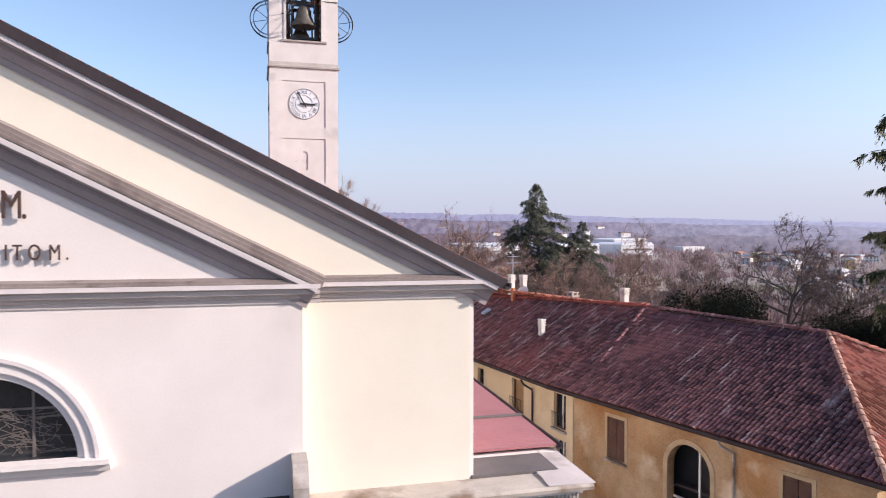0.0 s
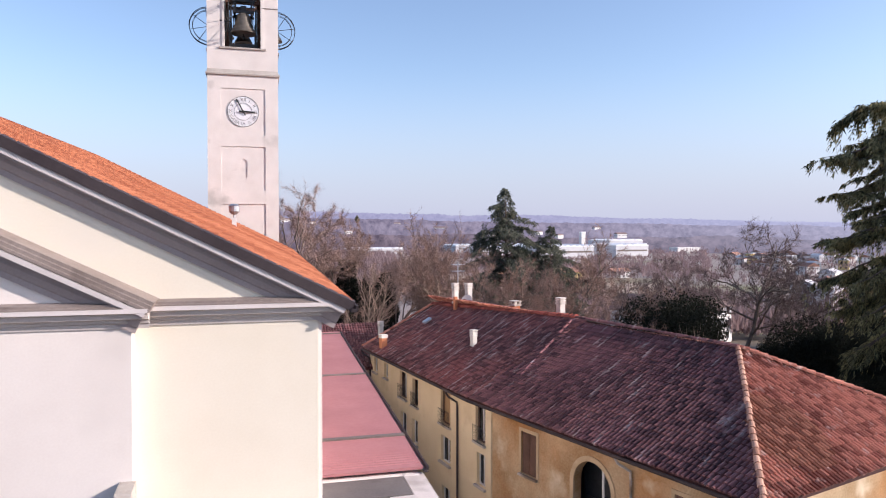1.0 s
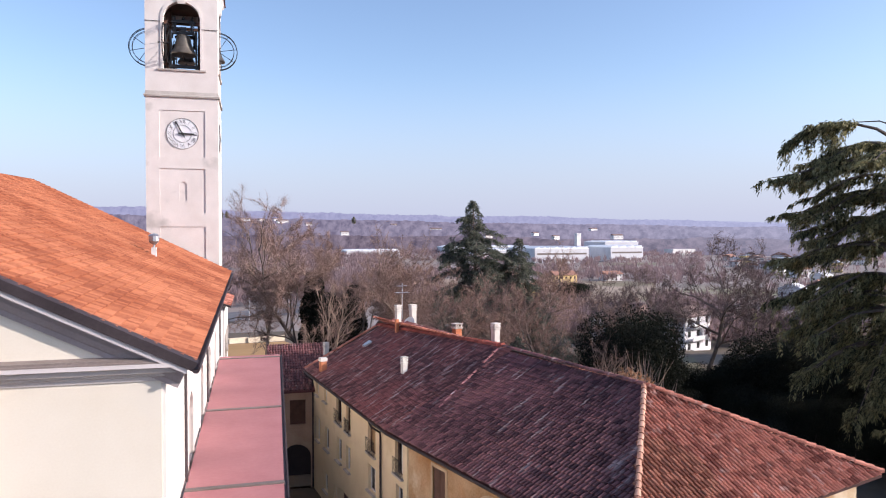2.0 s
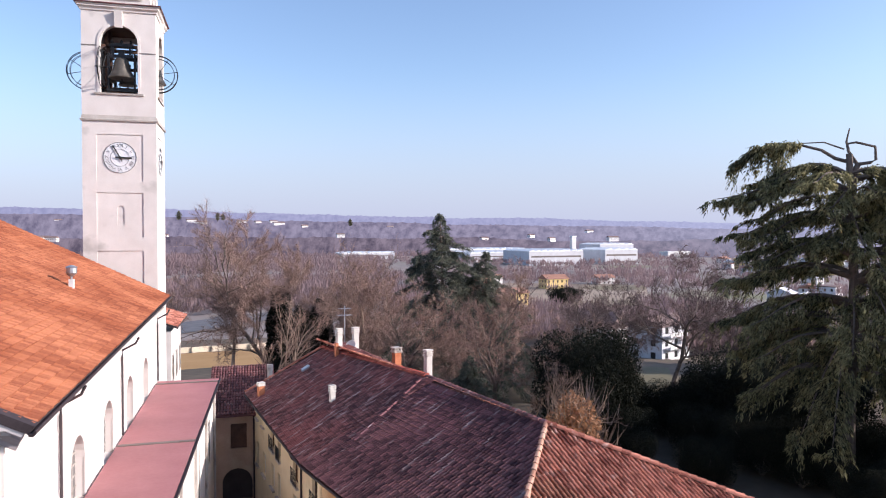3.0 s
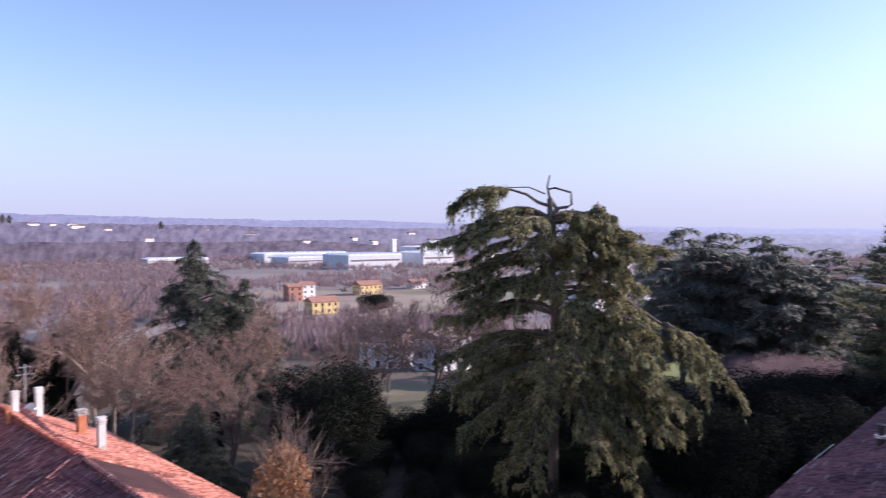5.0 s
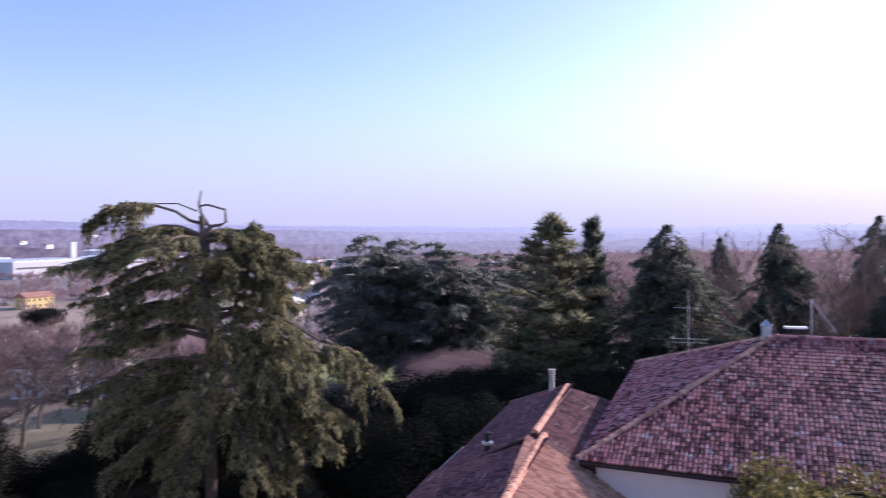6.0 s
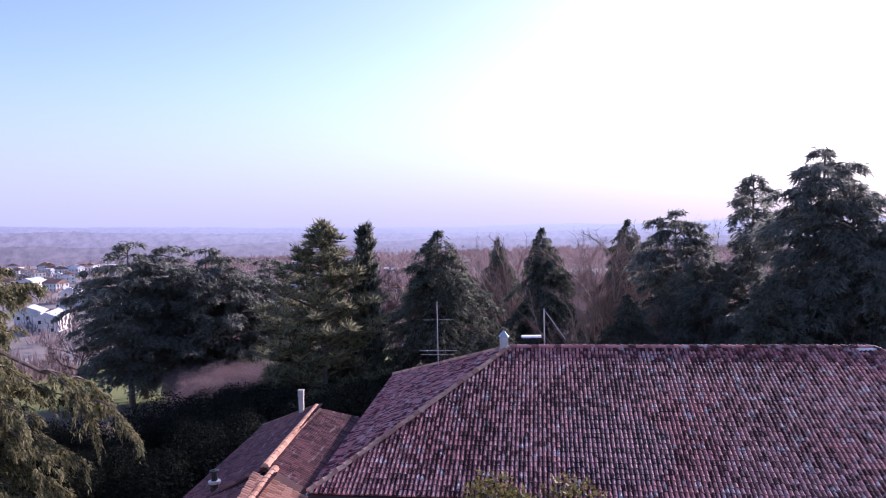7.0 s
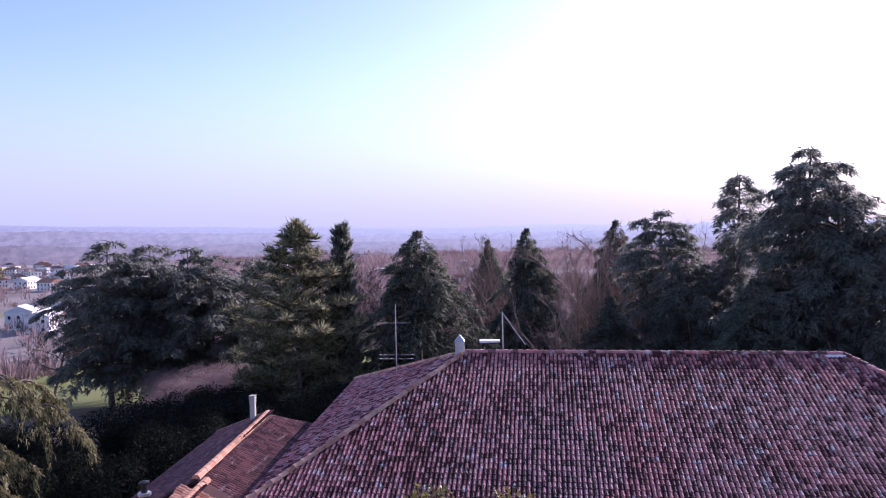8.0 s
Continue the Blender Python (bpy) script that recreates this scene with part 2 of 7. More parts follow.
def raw(name, verts, faces, material, parent=None, label=""):
    me = bpy.data.meshes.new(name)
    me.from_pydata([tuple(v) for v in verts], [], [tuple(f) for f in faces])
    return finish(name, me, material, parent, label)


def box(bm, x0, x1, y0, y1, z0, z1):
    v = [bm.verts.new((x, y, z)) for z in (z0, z1) for x, y in ((x0, y0), (x1, y0), (x1, y1), (x0, y1))]
    for f in ((3, 2, 1, 0), (4, 5, 6, 7), (0, 1, 5, 4), (1, 2, 6, 5), (2, 3, 7, 6), (3, 0, 4, 7)):
        bm.faces.new([v[i] for i in f])
    return bm


def one_box(*a):
    return box(bmesh.new(), *a)


def sweep(bm, p0, p1, out, up, profile):
    """A profile of (out, up) pairs carried from p0 to p1, with closed ends."""
    p0, p1, out, up = Vector(p0), Vector(p1), Vector(out).normalized(), Vector(up).normalized()
    a = [bm.verts.new(p0 + out * o + up * h) for o, h in profile]
    b = [bm.verts.new(p1 + out * o + up * h) for o, h in profile]
    k = len(profile)
    for i in range(k):
        bm.faces.new((a[i], a[(i + 1) % k], b[(i + 1) % k], b[i]))
    bm.faces.new(a[::-1])
    bm.faces.new(b)
    return bm


def tube(bm, pts, radii, sides=6):
    """A tube along a line of points; radii a number or one per point."""
    pts = [Vector(p) for p in pts]
    if not hasattr(radii, "__len__"):
        radii = [radii] * len(pts)
    rings = []
    for i, p in enumerate(pts):
        d = (pts[min(i + 1, len(pts) - 1)] - pts[max(i - 1, 0)]).normalized()
        side = d.cross(Vector((0, 0, 1)) if abs(d.z) < 0.95 else Vector((1, 0, 0))).normalized()
        other = d.cross(side)
        rings.append([bm.verts.new(p + (side * math.cos(6.2832 * j / sides) + other * math.sin(6.2832 * j / sides)) * radii[i]) for j in range(sides)])
    for a, b in zip(rings, rings[1:]):
        for j in range(sides):
            bm.faces.new((a[j], a[(j + 1) % sides], b[(j + 1) % sides], b[j]))
    bm.faces.new(rings[0][::-1])
    bm.faces.new(rings[-1])
    return bm


def lathe(bm, profile, sides=16, centre=(0, 0, 0), capped=True):
    """A turned shape from (radius, height) pairs."""
    c = Vector(centre)
    rings = [[bm.verts.new(c + Vector((r * math.cos(6.2832 * j / sides), r * math.sin(6.2832 * j / sides), h))) for j in range(sides)] for r, h in profile]
    for a, b in zip(rings, rings[1:]):
        for j in range(sides):
            bm.faces.new((a[j], a[(j + 1) % sides], b[(j + 1) % sides], b[j]))
    if capped:
        bm.faces.new(rings[0][::-1])
        bm.faces.new(rings[-1])
    return bm


def wall(bm, origin, along, inward, s0, s1, z0, top, openings=(), thick=0.4, breaks=()):
    """A wall with thickness; openings are (s_left, s_right, z_low, z_spring, arched). top is a height or a function of s."""
    origin, along, inward = Vector(origin), Vector(along).normalized(), Vector(inward).normalized()
    topf = top if callable(top) else (lambda s: top)
    cuts = {s0, s1, *[b for b in breaks if s0 < b < s1]}
    for a, b, zl, zs, arched in openings:
        n = 12 if arched else 1
        cuts |= {(a + b) / 2 - (b - a) / 2 * math.cos(math.pi * i / n) for i in range(n + 1)}
    cuts = sorted(round(c, 5) for c in cuts)

    def head(o, s):
        a, b, zl, zs, arched = o
        if not arched:
            return zs
        r = (b - a) / 2
        return zs + math.sqrt(max(0.0, r * r - (s - (a + b) / 2) ** 2)) * arched

    def pt(s, z, d):
        return bm.verts.new(origin + along * s + inward * d + Vector((0, 0, z)))

    for sa, sb in zip(cuts, cuts[1:]):
        if sb - sa < 1e-4:
            continue
        mid = (sa + sb) / 2
        inside = sorted([o for o in openings if o[0] < mid < o[1]], key=lambda o: o[2])
        la = lb = z0
        spans = []
        for o in inside:
            spans.append((la, lb, o[2], o[2]))
            la, lb = head(o, sa), head(o, sb)
        spans.append((la, lb, topf(sa), topf(sb)))
        for a0, b0, a1, b1 in spans:
            for d in (0, thick):
                bm.faces.new((pt(sa, a0, d), pt(sb, b0, d), pt(sb, b1, d), pt(sa, a1, d)))
        for o in inside:
            bm.faces.new((pt(sa, o[2], 0), pt(sb, o[2], 0), pt(sb, o[2], thick), pt(sa, o[2], thick)))
            bm.faces.new((pt(sa, head(o, sa), 0), pt(sb, head(o, sb), 0), pt(sb, head(o, sb), thick), pt(sa, head(o, sa), thick)))
        bm.faces.new((pt(sa, topf(sa), 0), pt(sb, topf(sb), 0), pt(sb, topf(sb), thick), pt(sa, topf(sa), thick)))
    for o in openings:
        for s in (o[0], o[1]):
            bm.faces.new((pt(s, o[2], 0), pt(s, o[3], 0), pt(s, o[3], thick), pt(s, o[2], thick)))
    for s in (s0, s1):
        bm.faces.new((pt(s, z0, 0), pt(s, topf(s), 0), pt(s, topf(s), thick), pt(s, z0, thick)))
    bmesh.ops.remove_doubles(bm, verts=bm.verts, dist=0.001)
    return bm


def outline(a, b, zl, zs, arched, n=28):
    """The outline of an opening as (s, z) pairs, from the lower left round to the lower right."""
    if not arched:
        return [(a, zl), (a, zs), (b, zs), (b, zl)]
    r = (b - a) / 2
    arc = [((a + b) / 2 - r * math.cos(math.pi * i / n), zs + r * arched * math.sin(math.pi * i / n)) for i in range(n + 1)]
    return ([(a, zl)] if zl < zs - 0.01 else []) + arc + ([(b, zl)] if zl < zs - 0.01 else [])


def pane(bm, origin, along, inward, o, depth, thick=0.02):
    """A flat filling of an opening, set back by depth."""
    origin, along, inward = Vector(origin), Vector(along).normalized(), Vector(inward).normalized()
    pts = outline(*o)
    fr = [bm.verts.new(origin + along * s + inward * depth + Vector((0, 0, z))) for s, z in pts]
    bk = [bm.verts.new(origin + along * s + inward * (depth + thick) + Vector((0, 0, z))) for s, z in pts]
    bm.faces.new(fr)
    bm.faces.new(bk[::-1])
    for i in range(len(pts)):
        j = (i + 1) % len(pts)
        bm.faces.new((fr[i], bk[i], bk[j], fr[j]))
    return bm


def band(bm, origin, along, inward, o, width, d0, d1, closed=True):
    """A frame of a given width along the outline of an opening; width > 0 lies outside it, from depth d0 to d1."""
    origin, along, inward = Vector(origin), Vector(along).normalized(), Vector(inward).normalized()
    pts = outline(*o)
    c = (sum(p[0] for p in pts) / len(pts), sum(p[1] for p in pts) / len(pts))
    a, b, zl, zs, arched = o
    big = outline(a - width, b + width, zl - (width if closed else 0), zs + (0 if arched else width), arched if arched else 0)
    if len(big) != len(pts):
        big = outline(a - width, b + width, zl, zs, arched)
    rings = []
    for d in (d0, d1):
        rings.append([[bm.verts.new(origin + along * s + inward * d + Vector((0, 0, z))) for s, z in q] for q in (pts, big)])
    k = len(pts)
    for i in range(k if closed else k - 1):
        j = (i + 1) % k
        for (p, q) in (rings[0], rings[1]):
            bm.faces.new((p[i], p[j], q[j], q[i]))
        bm.faces.new((rings[0][0][i], rings[0][0][j], rings[1][0][j], rings[1][0][i]))
        bm.faces.new((rings[0][1][i], rings[0][1][j], rings[1][1][j], rings[1][1][i]))
    return bm
# ---- roofs of clay tiles ----
def tile_field(name, parent, material, corner, along, up, n_cols, pitch, row, span, radius, rng, label="", pieces=0, piece_at=None, lift=0.03, arch=4, loose=1.0):
    """Rows of curved cover tiles on a slope. span(s) gives where the column at s starts and ends up the slope.
    The tiles nearest to piece_at are objects of their own, the rest one mesh of kind stuff."""
    corner, along, up = Vector(corner), Vector(along).normalized(), Vector(up).normalized()
    nrm = along.cross(up).normalized()
    if nrm.z < 0:
        nrm = -nrm
    verts, faces, spots = [], [], []
    for c in range(n_cols):
        s = (c + 0.5) * pitch
        a, b = span(s)
        k = 0
        while a + k * row < b - 0.08:
            d = a + k * row
            ln = min(row * 1.12, b - d)
            spots.append((s + rng.uniform(-0.012, 0.012) * loose, d + rng.uniform(-0.03, 0.03) * loose, ln, rng.uniform(-0.04, 0.04) * loose))
            k += 1
    near = set()
    if pieces and piece_at is not None:
        order = sorted(range(len(spots)), key=lambda i: (corner + along * spots[i][0] + up * spots[i][1] - Vector(piece_at)).length)
        near = set(order[:pieces])
    shape = [(math.cos(math.pi * j / arch), math.sin(math.pi * j / arch)) for j in range(arch + 1)]
    for i, (s, d, ln, tw) in enumerate(spots):
        if i in near:
            continue
        base = len(verts)
        for e, rr, hh in ((0.0, 1.0, lift + 0.03), (ln, 0.86, lift)):
            p = corner + along * (s + tw * e) + up * (d + e) + nrm * hh
            for cx, cz in shape:
                verts.append(p + along * (radius * rr * cx) + nrm * (radius * rr * 1.22 * cz))
        for j in range(arch):
            faces.append((base + j, base + j + 1, base + arch + 2 + j, base + arch + 1 + j))
        faces.append(tuple(base + j for j in range(arch + 1)))
    ob = raw(name, verts, faces, material, parent, label)
    tagged(ob, kind="stuff")
    if near:
        pv, pf = [], []
        for e, rr, hh in ((0.0, 1.0, lift + 0.03), (row * 1.12, 0.86, lift)):
            for cx, cz in shape:
                pv.append((radius * rr * cx, e, hh + radius * rr * 1.22 * cz))
        for j in range(arch):
            pf.append((j, j + 1, arch + 2 + j, arch + 1 + j))
        pf.append(tuple(range(arch + 1)))
        LATE.append((parent, pv, pf, PIECE[material.name], [(corner + along * spots[i][0] + up * spots[i][1], along, up, nrm, spots[i][3]) for i in sorted(near)]))
    return ob


LATE = []
M_COPPO_CAP = mat("pale_cap_tiles", (0.34, 0.17, 0.115), (0.58, 0.34, 0.24), 0.5, 0.8, 0.2, 16, per="island", stain=(0.58, 0.47, 0.40), stain_scale=2.0, stain_at=0.62)


def ridge_caps(name, parent, material, p0, p1, radius=0.13, step=0.38, rng=None, lift=0.06, taper=0.85):
    """A line of curved cap tiles along a ridge or hip."""
    p0, p1 = Vector(p0), Vector(p1)
    d = (p1 - p0).normalized()
    side = d.cross(Vector((0, 0, 1))).normalized()
    up = side.cross(d).normalized()
    if up.z < 0:
        up = -up
    verts, faces = [], []
    n = max(1, int((p1 - p0).length / step))
    ln = (p1 - p0).length / n
    for k in range(n):
        base = len(verts)
        wob = rng.uniform(-0.02, 0.02) if rng else 0
        for e, rr, hh in ((0.0, 1.0, lift + 0.2 * (1 - taper)), (ln * 1.1, taper, lift)):
            p = p0 + d * (k * ln + e) + up * hh + side * wob
            for j in range(6):
                an = math.pi * j / 5
                verts.append(p + side * (radius * rr * math.cos(an)) + up * (radius * rr * math.sin(an)))
        for j in range(5):
            faces.append((base + j, base + j + 1, base + 7 + j, base + 6 + j))
        faces.append(tuple(base + j for j in range(6)))
    return raw(name, verts, faces, material, parent)


def slab(bm, pts, thick):
    """A roof plane of a given thickness below its outline."""
    a = [bm.verts.new(Vector(p)) for p in pts]
    b = [bm.verts.new(Vector(p) - Vector((0, 0, thick))) for p in pts]
    bm.faces.new(a)
    bm.faces.new(b[::-1])
    for i in range(len(pts)):
        j = (i + 1) % len(pts)
        bm.faces.new((a[i], b[i], b[j], a[j]))
    return bm


def planar(pts, k=3):
    """The outline with its point k moved up or down into the plane of the other three."""
    a, b, c = (Vector(q) for i, q in enumerate(pts) if i != k)
    nn = (b - a).cross(c - a)
    x, y, z = pts[k]
    done = list(pts)
    done[k] = (x, y, a.z - (nn.x * (x - a.x) + nn.y * (y - a.y)) / nn.z)
    return done


# ---- ground ----
def ground_z(x, y):
    r = math.hypot(x - 25, y - 0)
    t = min(1.0, max(0.0, (r - 62) / 190.0))
    z = -0.8 - 14.2 * t * t * (3 - 2 * t)
    az = math.degrees(math.atan2(y, x - 25))
    q = min(1.0, max(0.0, (az - 4) / 78.0)) if az > -90 else 1.0
    ridge = 30.0 + 88.0 * q
    t2 = min(1.0, max(0.0, (r - 900) / 1900.0))
    z += (ridge + 12.0 * noise.noise(Vector((x / 500, y / 500, 3.0)))) * t2 * t2 * (3 - 2 * t2)
    if r > 120:
        z += 1.2 * noise.noise(Vector((x / 90, y / 90, 1.0))) * min(1.0, (r - 120) / 100)
    return z


def build_ground():
    verts, faces = [(25, 0, -0.8)], []
    radii = [12, 25, 40, 55, 65, 75, 85, 100, 115, 130, 150, 170, 190, 215, 240, 270, 310, 360, 420, 500, 600, 720, 860, 1000, 1200, 1400, 1650, 1950, 2300, 2700, 3200, 3800, 4600]
    n = 120
    for r in radii:
        for j in range(n):
            x, y = 25 + r * math.cos(6.28318 * j / n), r * math.sin(6.28318 * j / n)
            verts.append((x, y, ground_z(x, y)))
    for j in range(n):
        faces.append((0, 1 + j, 1 + (j + 1) % n))
    for i in range(len(radii) - 1):
        for j in range(n):
            a, b = 1 + i * n + j, 1 + i * n + (j + 1) % n
            faces.append((a, a + n, b + n, b))
    g = raw("ground", verts, faces, M_GROUND)
    g.data.materials.append(M_LAWN)
    g.data.materials.append(M_FIELDS)
    g.data.materials.append(M_DULL)
    g.data.materials.append(M_GOLDEN)
    g.data.materials.append(M_STUBBLE)
    for poly in g.data.polygons:
        c = poly.center
        r, az = math.hypot(c.x - 25, c.y), math.degrees(math.atan2(c.y, c.x - 25))
        if 128 < r < 240 and 4 < az < 34:
            poly.material_index = 1
        elif 72 < r < 118 and 41 < az < 54:
            poly.material_index = 3
        elif 128 < r < 190 and 74 < az < 94:
            poly.material_index = 4
        elif 285 < r < 480 and 43 < az < 60:
            poly.material_index = 5
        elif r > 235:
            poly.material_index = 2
    tagged(g, "winter ground of grass, bare soil and fields", "ground", kind="structure")


build_ground()


def strip(name, pts, half, lift, material, label, category):
    """A band of paving laid over the ground along a line."""
    verts, faces = [], []
    fine = []
    for (x0, y0), (x1, y1) in zip(pts, pts[1:]):
        n = max(1, int(math.hypot(x1 - x0, y1 - y0) / 6))
        fine += [(x0 + (x1 - x0) * k / n, y0 + (y1 - y0) * k / n) for k in range(n)]
    fine.append(pts[-1])
    for i, (x, y) in enumerate(fine):
        a, b = fine[max(0, i - 1)], fine[min(len(fine) - 1, i + 1)]
        d = Vector((b[0] - a[0], b[1] - a[1], 0)).normalized()
        for sd in (-1, 1):
            px, py = x - d.y * half * sd, y + d.x * half * sd
            verts.append((px, py, ground_z(px, py) + lift))
    for i in range(len(fine) - 1):
        faces.append((2 * i, 2 * i + 1, 2 * i + 3, 2 * i + 2))
    ob = raw(name, verts, faces, material)
    tagged(ob, label, category, kind="structure")


strip("road", [(-60, 232), (20, 246), (52, 258), (76, 272), (110, 288), (180, 312)], 12.0, 0.45, M_ROAD, "grey asphalt road bending past the lawn", "road")
fence_wall = thing("boundary_wall", "low pale boundary wall beside the lawn", "wall", pose(50, 189, 0))
for k in range(14):
    x0, x1 = -45 + 5 * k, -40.0 + 5 * k
    zz = ground_z(50 + x0, 189 - 0.12 * x0)
    part("wall_panel", one_box(x0, x1, -0.12 * x0 - 0.15, -0.12 * x0 + 0.15, zz - 1.5, zz + 1.5), M_WALLCREAM, fence_wall)
island = thing("traffic_island", "round grassy traffic island with a pale kerb", "traffic island", pose(54, 258, ground_z(54, 258) + 0.45))
part("kerb", lathe(bmesh.new(), [(5.2, -0.5), (5.2, 0.18), (4.8, 0.2), (4.8, 0.1)], 32, (0, 0, 0), False), M_PALE, island)
part("grass", lathe(bmesh.new(), [(4.79, -0.3), (4.79, 0.14), (2.0, 0.4), (0.2, 0.5)], 32), M_DULL, island)
for k, (x, y) in enumerate(((60, 282), (62, 236), (30, 226), (88, 262))):
    zz = ground_z(x, y)
    lamp = thing("street_lamp", "tall grey street lamp with a short arm", "street lamp", pose(x, y, zz), "street lamps")
    part("pole", tube(bmesh.new(), [(0, 0, -0.2), (0, 0, 8.6), (0.4, 0, 9.2), (1.6, 0, 9.4)], 0.12, 6), M_PALE, lamp)
    part("lamp_head", one_box(1.4, 2.2, -0.18, 0.18, 9.3, 9.48), M_PALE, lamp)

# ---- the church ----
ANG = -17.2
CH = pose(10.83, 15.67, 0, 0, 0, ANG)
church = thing("church", "cream plastered church with an orange tiled gable roof", "church", CH)
MID, HALF, NAVE = -11.85, 11.85, 33.2
SL = 0.5
EAVE_U, EAVE_Z, BACK = 0.85, 14.62, 0.76
FRONT = 0.45
RIDGE_Z = EAVE_Z + SL * (HALF + EAVE_U)


def gable(s):
    return RIDGE_Z - 0.4 - SL * abs(s - MID)


ARCHES = [(v - 1.15, v + 1.15, 9.35, 10.9, 1.0) for v in (9.0, 15.0, 21.0, 27.0)]
part("front_wall", wall(bmesh.new(), (0, 0, 0), (1, 0, 0), (0, 1, 0), 2 * MID, 0, 0, gable, (), 0.5, (MID,)), M_CREAM, church)
part("side_wall", wall(bmesh.new(), (0, 0.96, 0), (0, 1, 0), (-1, 0, 0), 0, NAVE - 1.05, 0, 14.5, [(a - 0.96, b - 0.96, c, d, e) for a, b, c, d, e in ARCHES], 0.5), M_WHITE, church, "sunlit white plastered side wall with arched windows")
part("far_side_wall", wall(bmesh.new(), (2 * MID, 0.96, 0), (0, 1, 0), (1, 0, 0), 0, NAVE - 1.05, 0, 14.5, (), 0.5), M_WHITE, church)
part("back_wall", wall(bmesh.new(), (0, NAVE - 0.05, 0), (1, 0, 0), (0, -1, 0), 2 * MID, 0, 0, gable, (), 0.5, (MID,)), M_WHITE, church)
CEN0, CEN1 = 2 * MID + 4.6, -4.6
PED_Z = 14.75 + 0.5 * (HALF - 4.6 + 0.45)
LUN = (MID - 2.06, MID + 2.06, 10.64, 10.64, 1.0)
part("portal_wall", wall(bmesh.new(), (0, -0.5, 0), (1, 0, 0), (0, 1, 0), CEN0, CEN1, 0, lambda s: PED_Z - 0.3 - 0.5 * abs(s - MID), [LUN], 0.49, (MID,)), M_WHITE, church)

# roof planes
bm = bmesh.new()
slab(bm, [(EAVE_U, 0.11, EAVE_Z), (EAVE_U, NAVE, EAVE_Z + BACK), (MID, NAVE, RIDGE_Z + BACK), (MID, 0.11, RIDGE_Z)], 0.12)
roof = part("roof", bm, M_FLASH, church, "orange clay tiled roof with dark metal verges")
bm = bmesh.new()
slab(bm, [(2 * MID - EAVE_U, 0.11, EAVE_Z), (2 * MID - EAVE_U, NAVE, EAVE_Z + BACK), (MID, NAVE, RIDGE_Z + BACK), (MID, 0.11, RIDGE_Z)], 0.12)
part("roof", bm, M_FLASH, church)
rng = random.Random(3)
slen = math.hypot(HALF + EAVE_U, SL * (HALF + EAVE_U))
tile_field("roof_tiles", church, M_ORANGE, (EAVE_U, 0.15, EAVE_Z), (0, NAVE, BACK), (-1, 0, SL), int((NAVE - 0.15) / 0.24), 0.24, 0.36, lambda s: (0.0, slen), 0.115, rng, lift=-0.01, loose=0.4)
tile_field("roof_tiles", church, M_ORANGE, (2 * MID - EAVE_U, 0.15, EAVE_Z), (0, NAVE, BACK), (1, 0, SL), int((NAVE - 0.15) / 0.24), 0.24, 0.36, lambda s: (0.0, slen), 0.115, rng, lift=-0.01, loose=0.4)

# raking and level cornices
STEPS = [(0.0, -0.76), (0.05, -0.76), (0.05, -0.62), (0.09, -0.59), (0.16, -0.43), (0.16, -0.34), (0.31, -0.32), (0.32, -0.14), (0.0, -0.14)]


def rake(side, base_v, apex_z, half_w):
    """One slope of a raking cornice; side is 1 or -1."""
    b = bmesh.new()
    run = half_w
    a, t = (MID, base_v, apex_z), (MID + side * run, base_v, apex_z - 0.5 * run)
    sweep(b, a, t, (0, -1, 0), (side * 0.447, 0, 0.894), STEPS)
    return b


def lip(side, base_v, apex_z, run):
    b = bmesh.new()
    sweep(b, (MID, base_v, apex_z), (MID + side * run, base_v, apex_z - 0.5 * run), (0, -1, 0), (side * 0.447, 0, 0.894), [(0.322, -0.27), (0.36, -0.27), (0.37, -0.145), (0.322, -0.145)])
    return b


for sd in (1, -1):
    part("white_lip", lip(sd, 0, RIDGE_Z, HALF + EAVE_U - 0.08), M_LIP, church, "thin pale painted cornice edge")
    part("white_lip", lip(sd, -0.5, PED_Z, HALF - 4.6 + 0.44), M_LIP, church)
part("raking_cornice", rake(1, 0, RIDGE_Z, HALF + EAVE_U - 0.1), M_SHADE_TRIM, church, "stepped white raking cornice")
part("raking_cornice", rake(-1, 0, RIDGE_Z, HALF + EAVE_U - 0.1), M_SHADE_TRIM, church)
part("pediment_cornice", rake(1, -0.5, PED_Z, HALF - 4.6 + 0.42), M_SHADE_TRIM, church, "stepped white pediment cornice")
part("pediment_cornice", rake(-1, -0.5, PED_Z, HALF - 4.6 + 0.42), M_SHADE_TRIM, church)
LEVEL = [(0, -0.44), (0.04, -0.44), (0.05, -0.33), (0.10, -0.30), (0.11, -0.23), (0.24, -0.19), (0.25, -0.08), (0.34, -0.04), (0.34, 0.06), (0, 0.06)]
for a, b, v in ((-4.6, 0.45, 0), (2 * MID - 0.45, CEN0, 0), (CEN0 - 0.42, CEN1 + 0.42, -0.5)):
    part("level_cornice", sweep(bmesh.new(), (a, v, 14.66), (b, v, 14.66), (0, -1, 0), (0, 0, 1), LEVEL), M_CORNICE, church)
    part("white_band", sweep(bmesh.new(), (a, v, 14.66), (b, v, 14.66), (0, -1, 0), (0, 0, 1), [(0.342, -0.05), (0.37, -0.04), (0.37, 0.065), (0.342, 0.065)]), M_LIP, church)
    part("cornice_flashing", sweep(bmesh.new(), (a, v, 14.728), (b, v, 14.728), (0, -1, 0), (0, 0, 1), [(0, 0), (0.33, 0), (0.33, 0.04), (0.30, 0.05), (0.30, 0.11), (0, 0.16)]), M_SHEET, church, "weathered brown metal flashing")
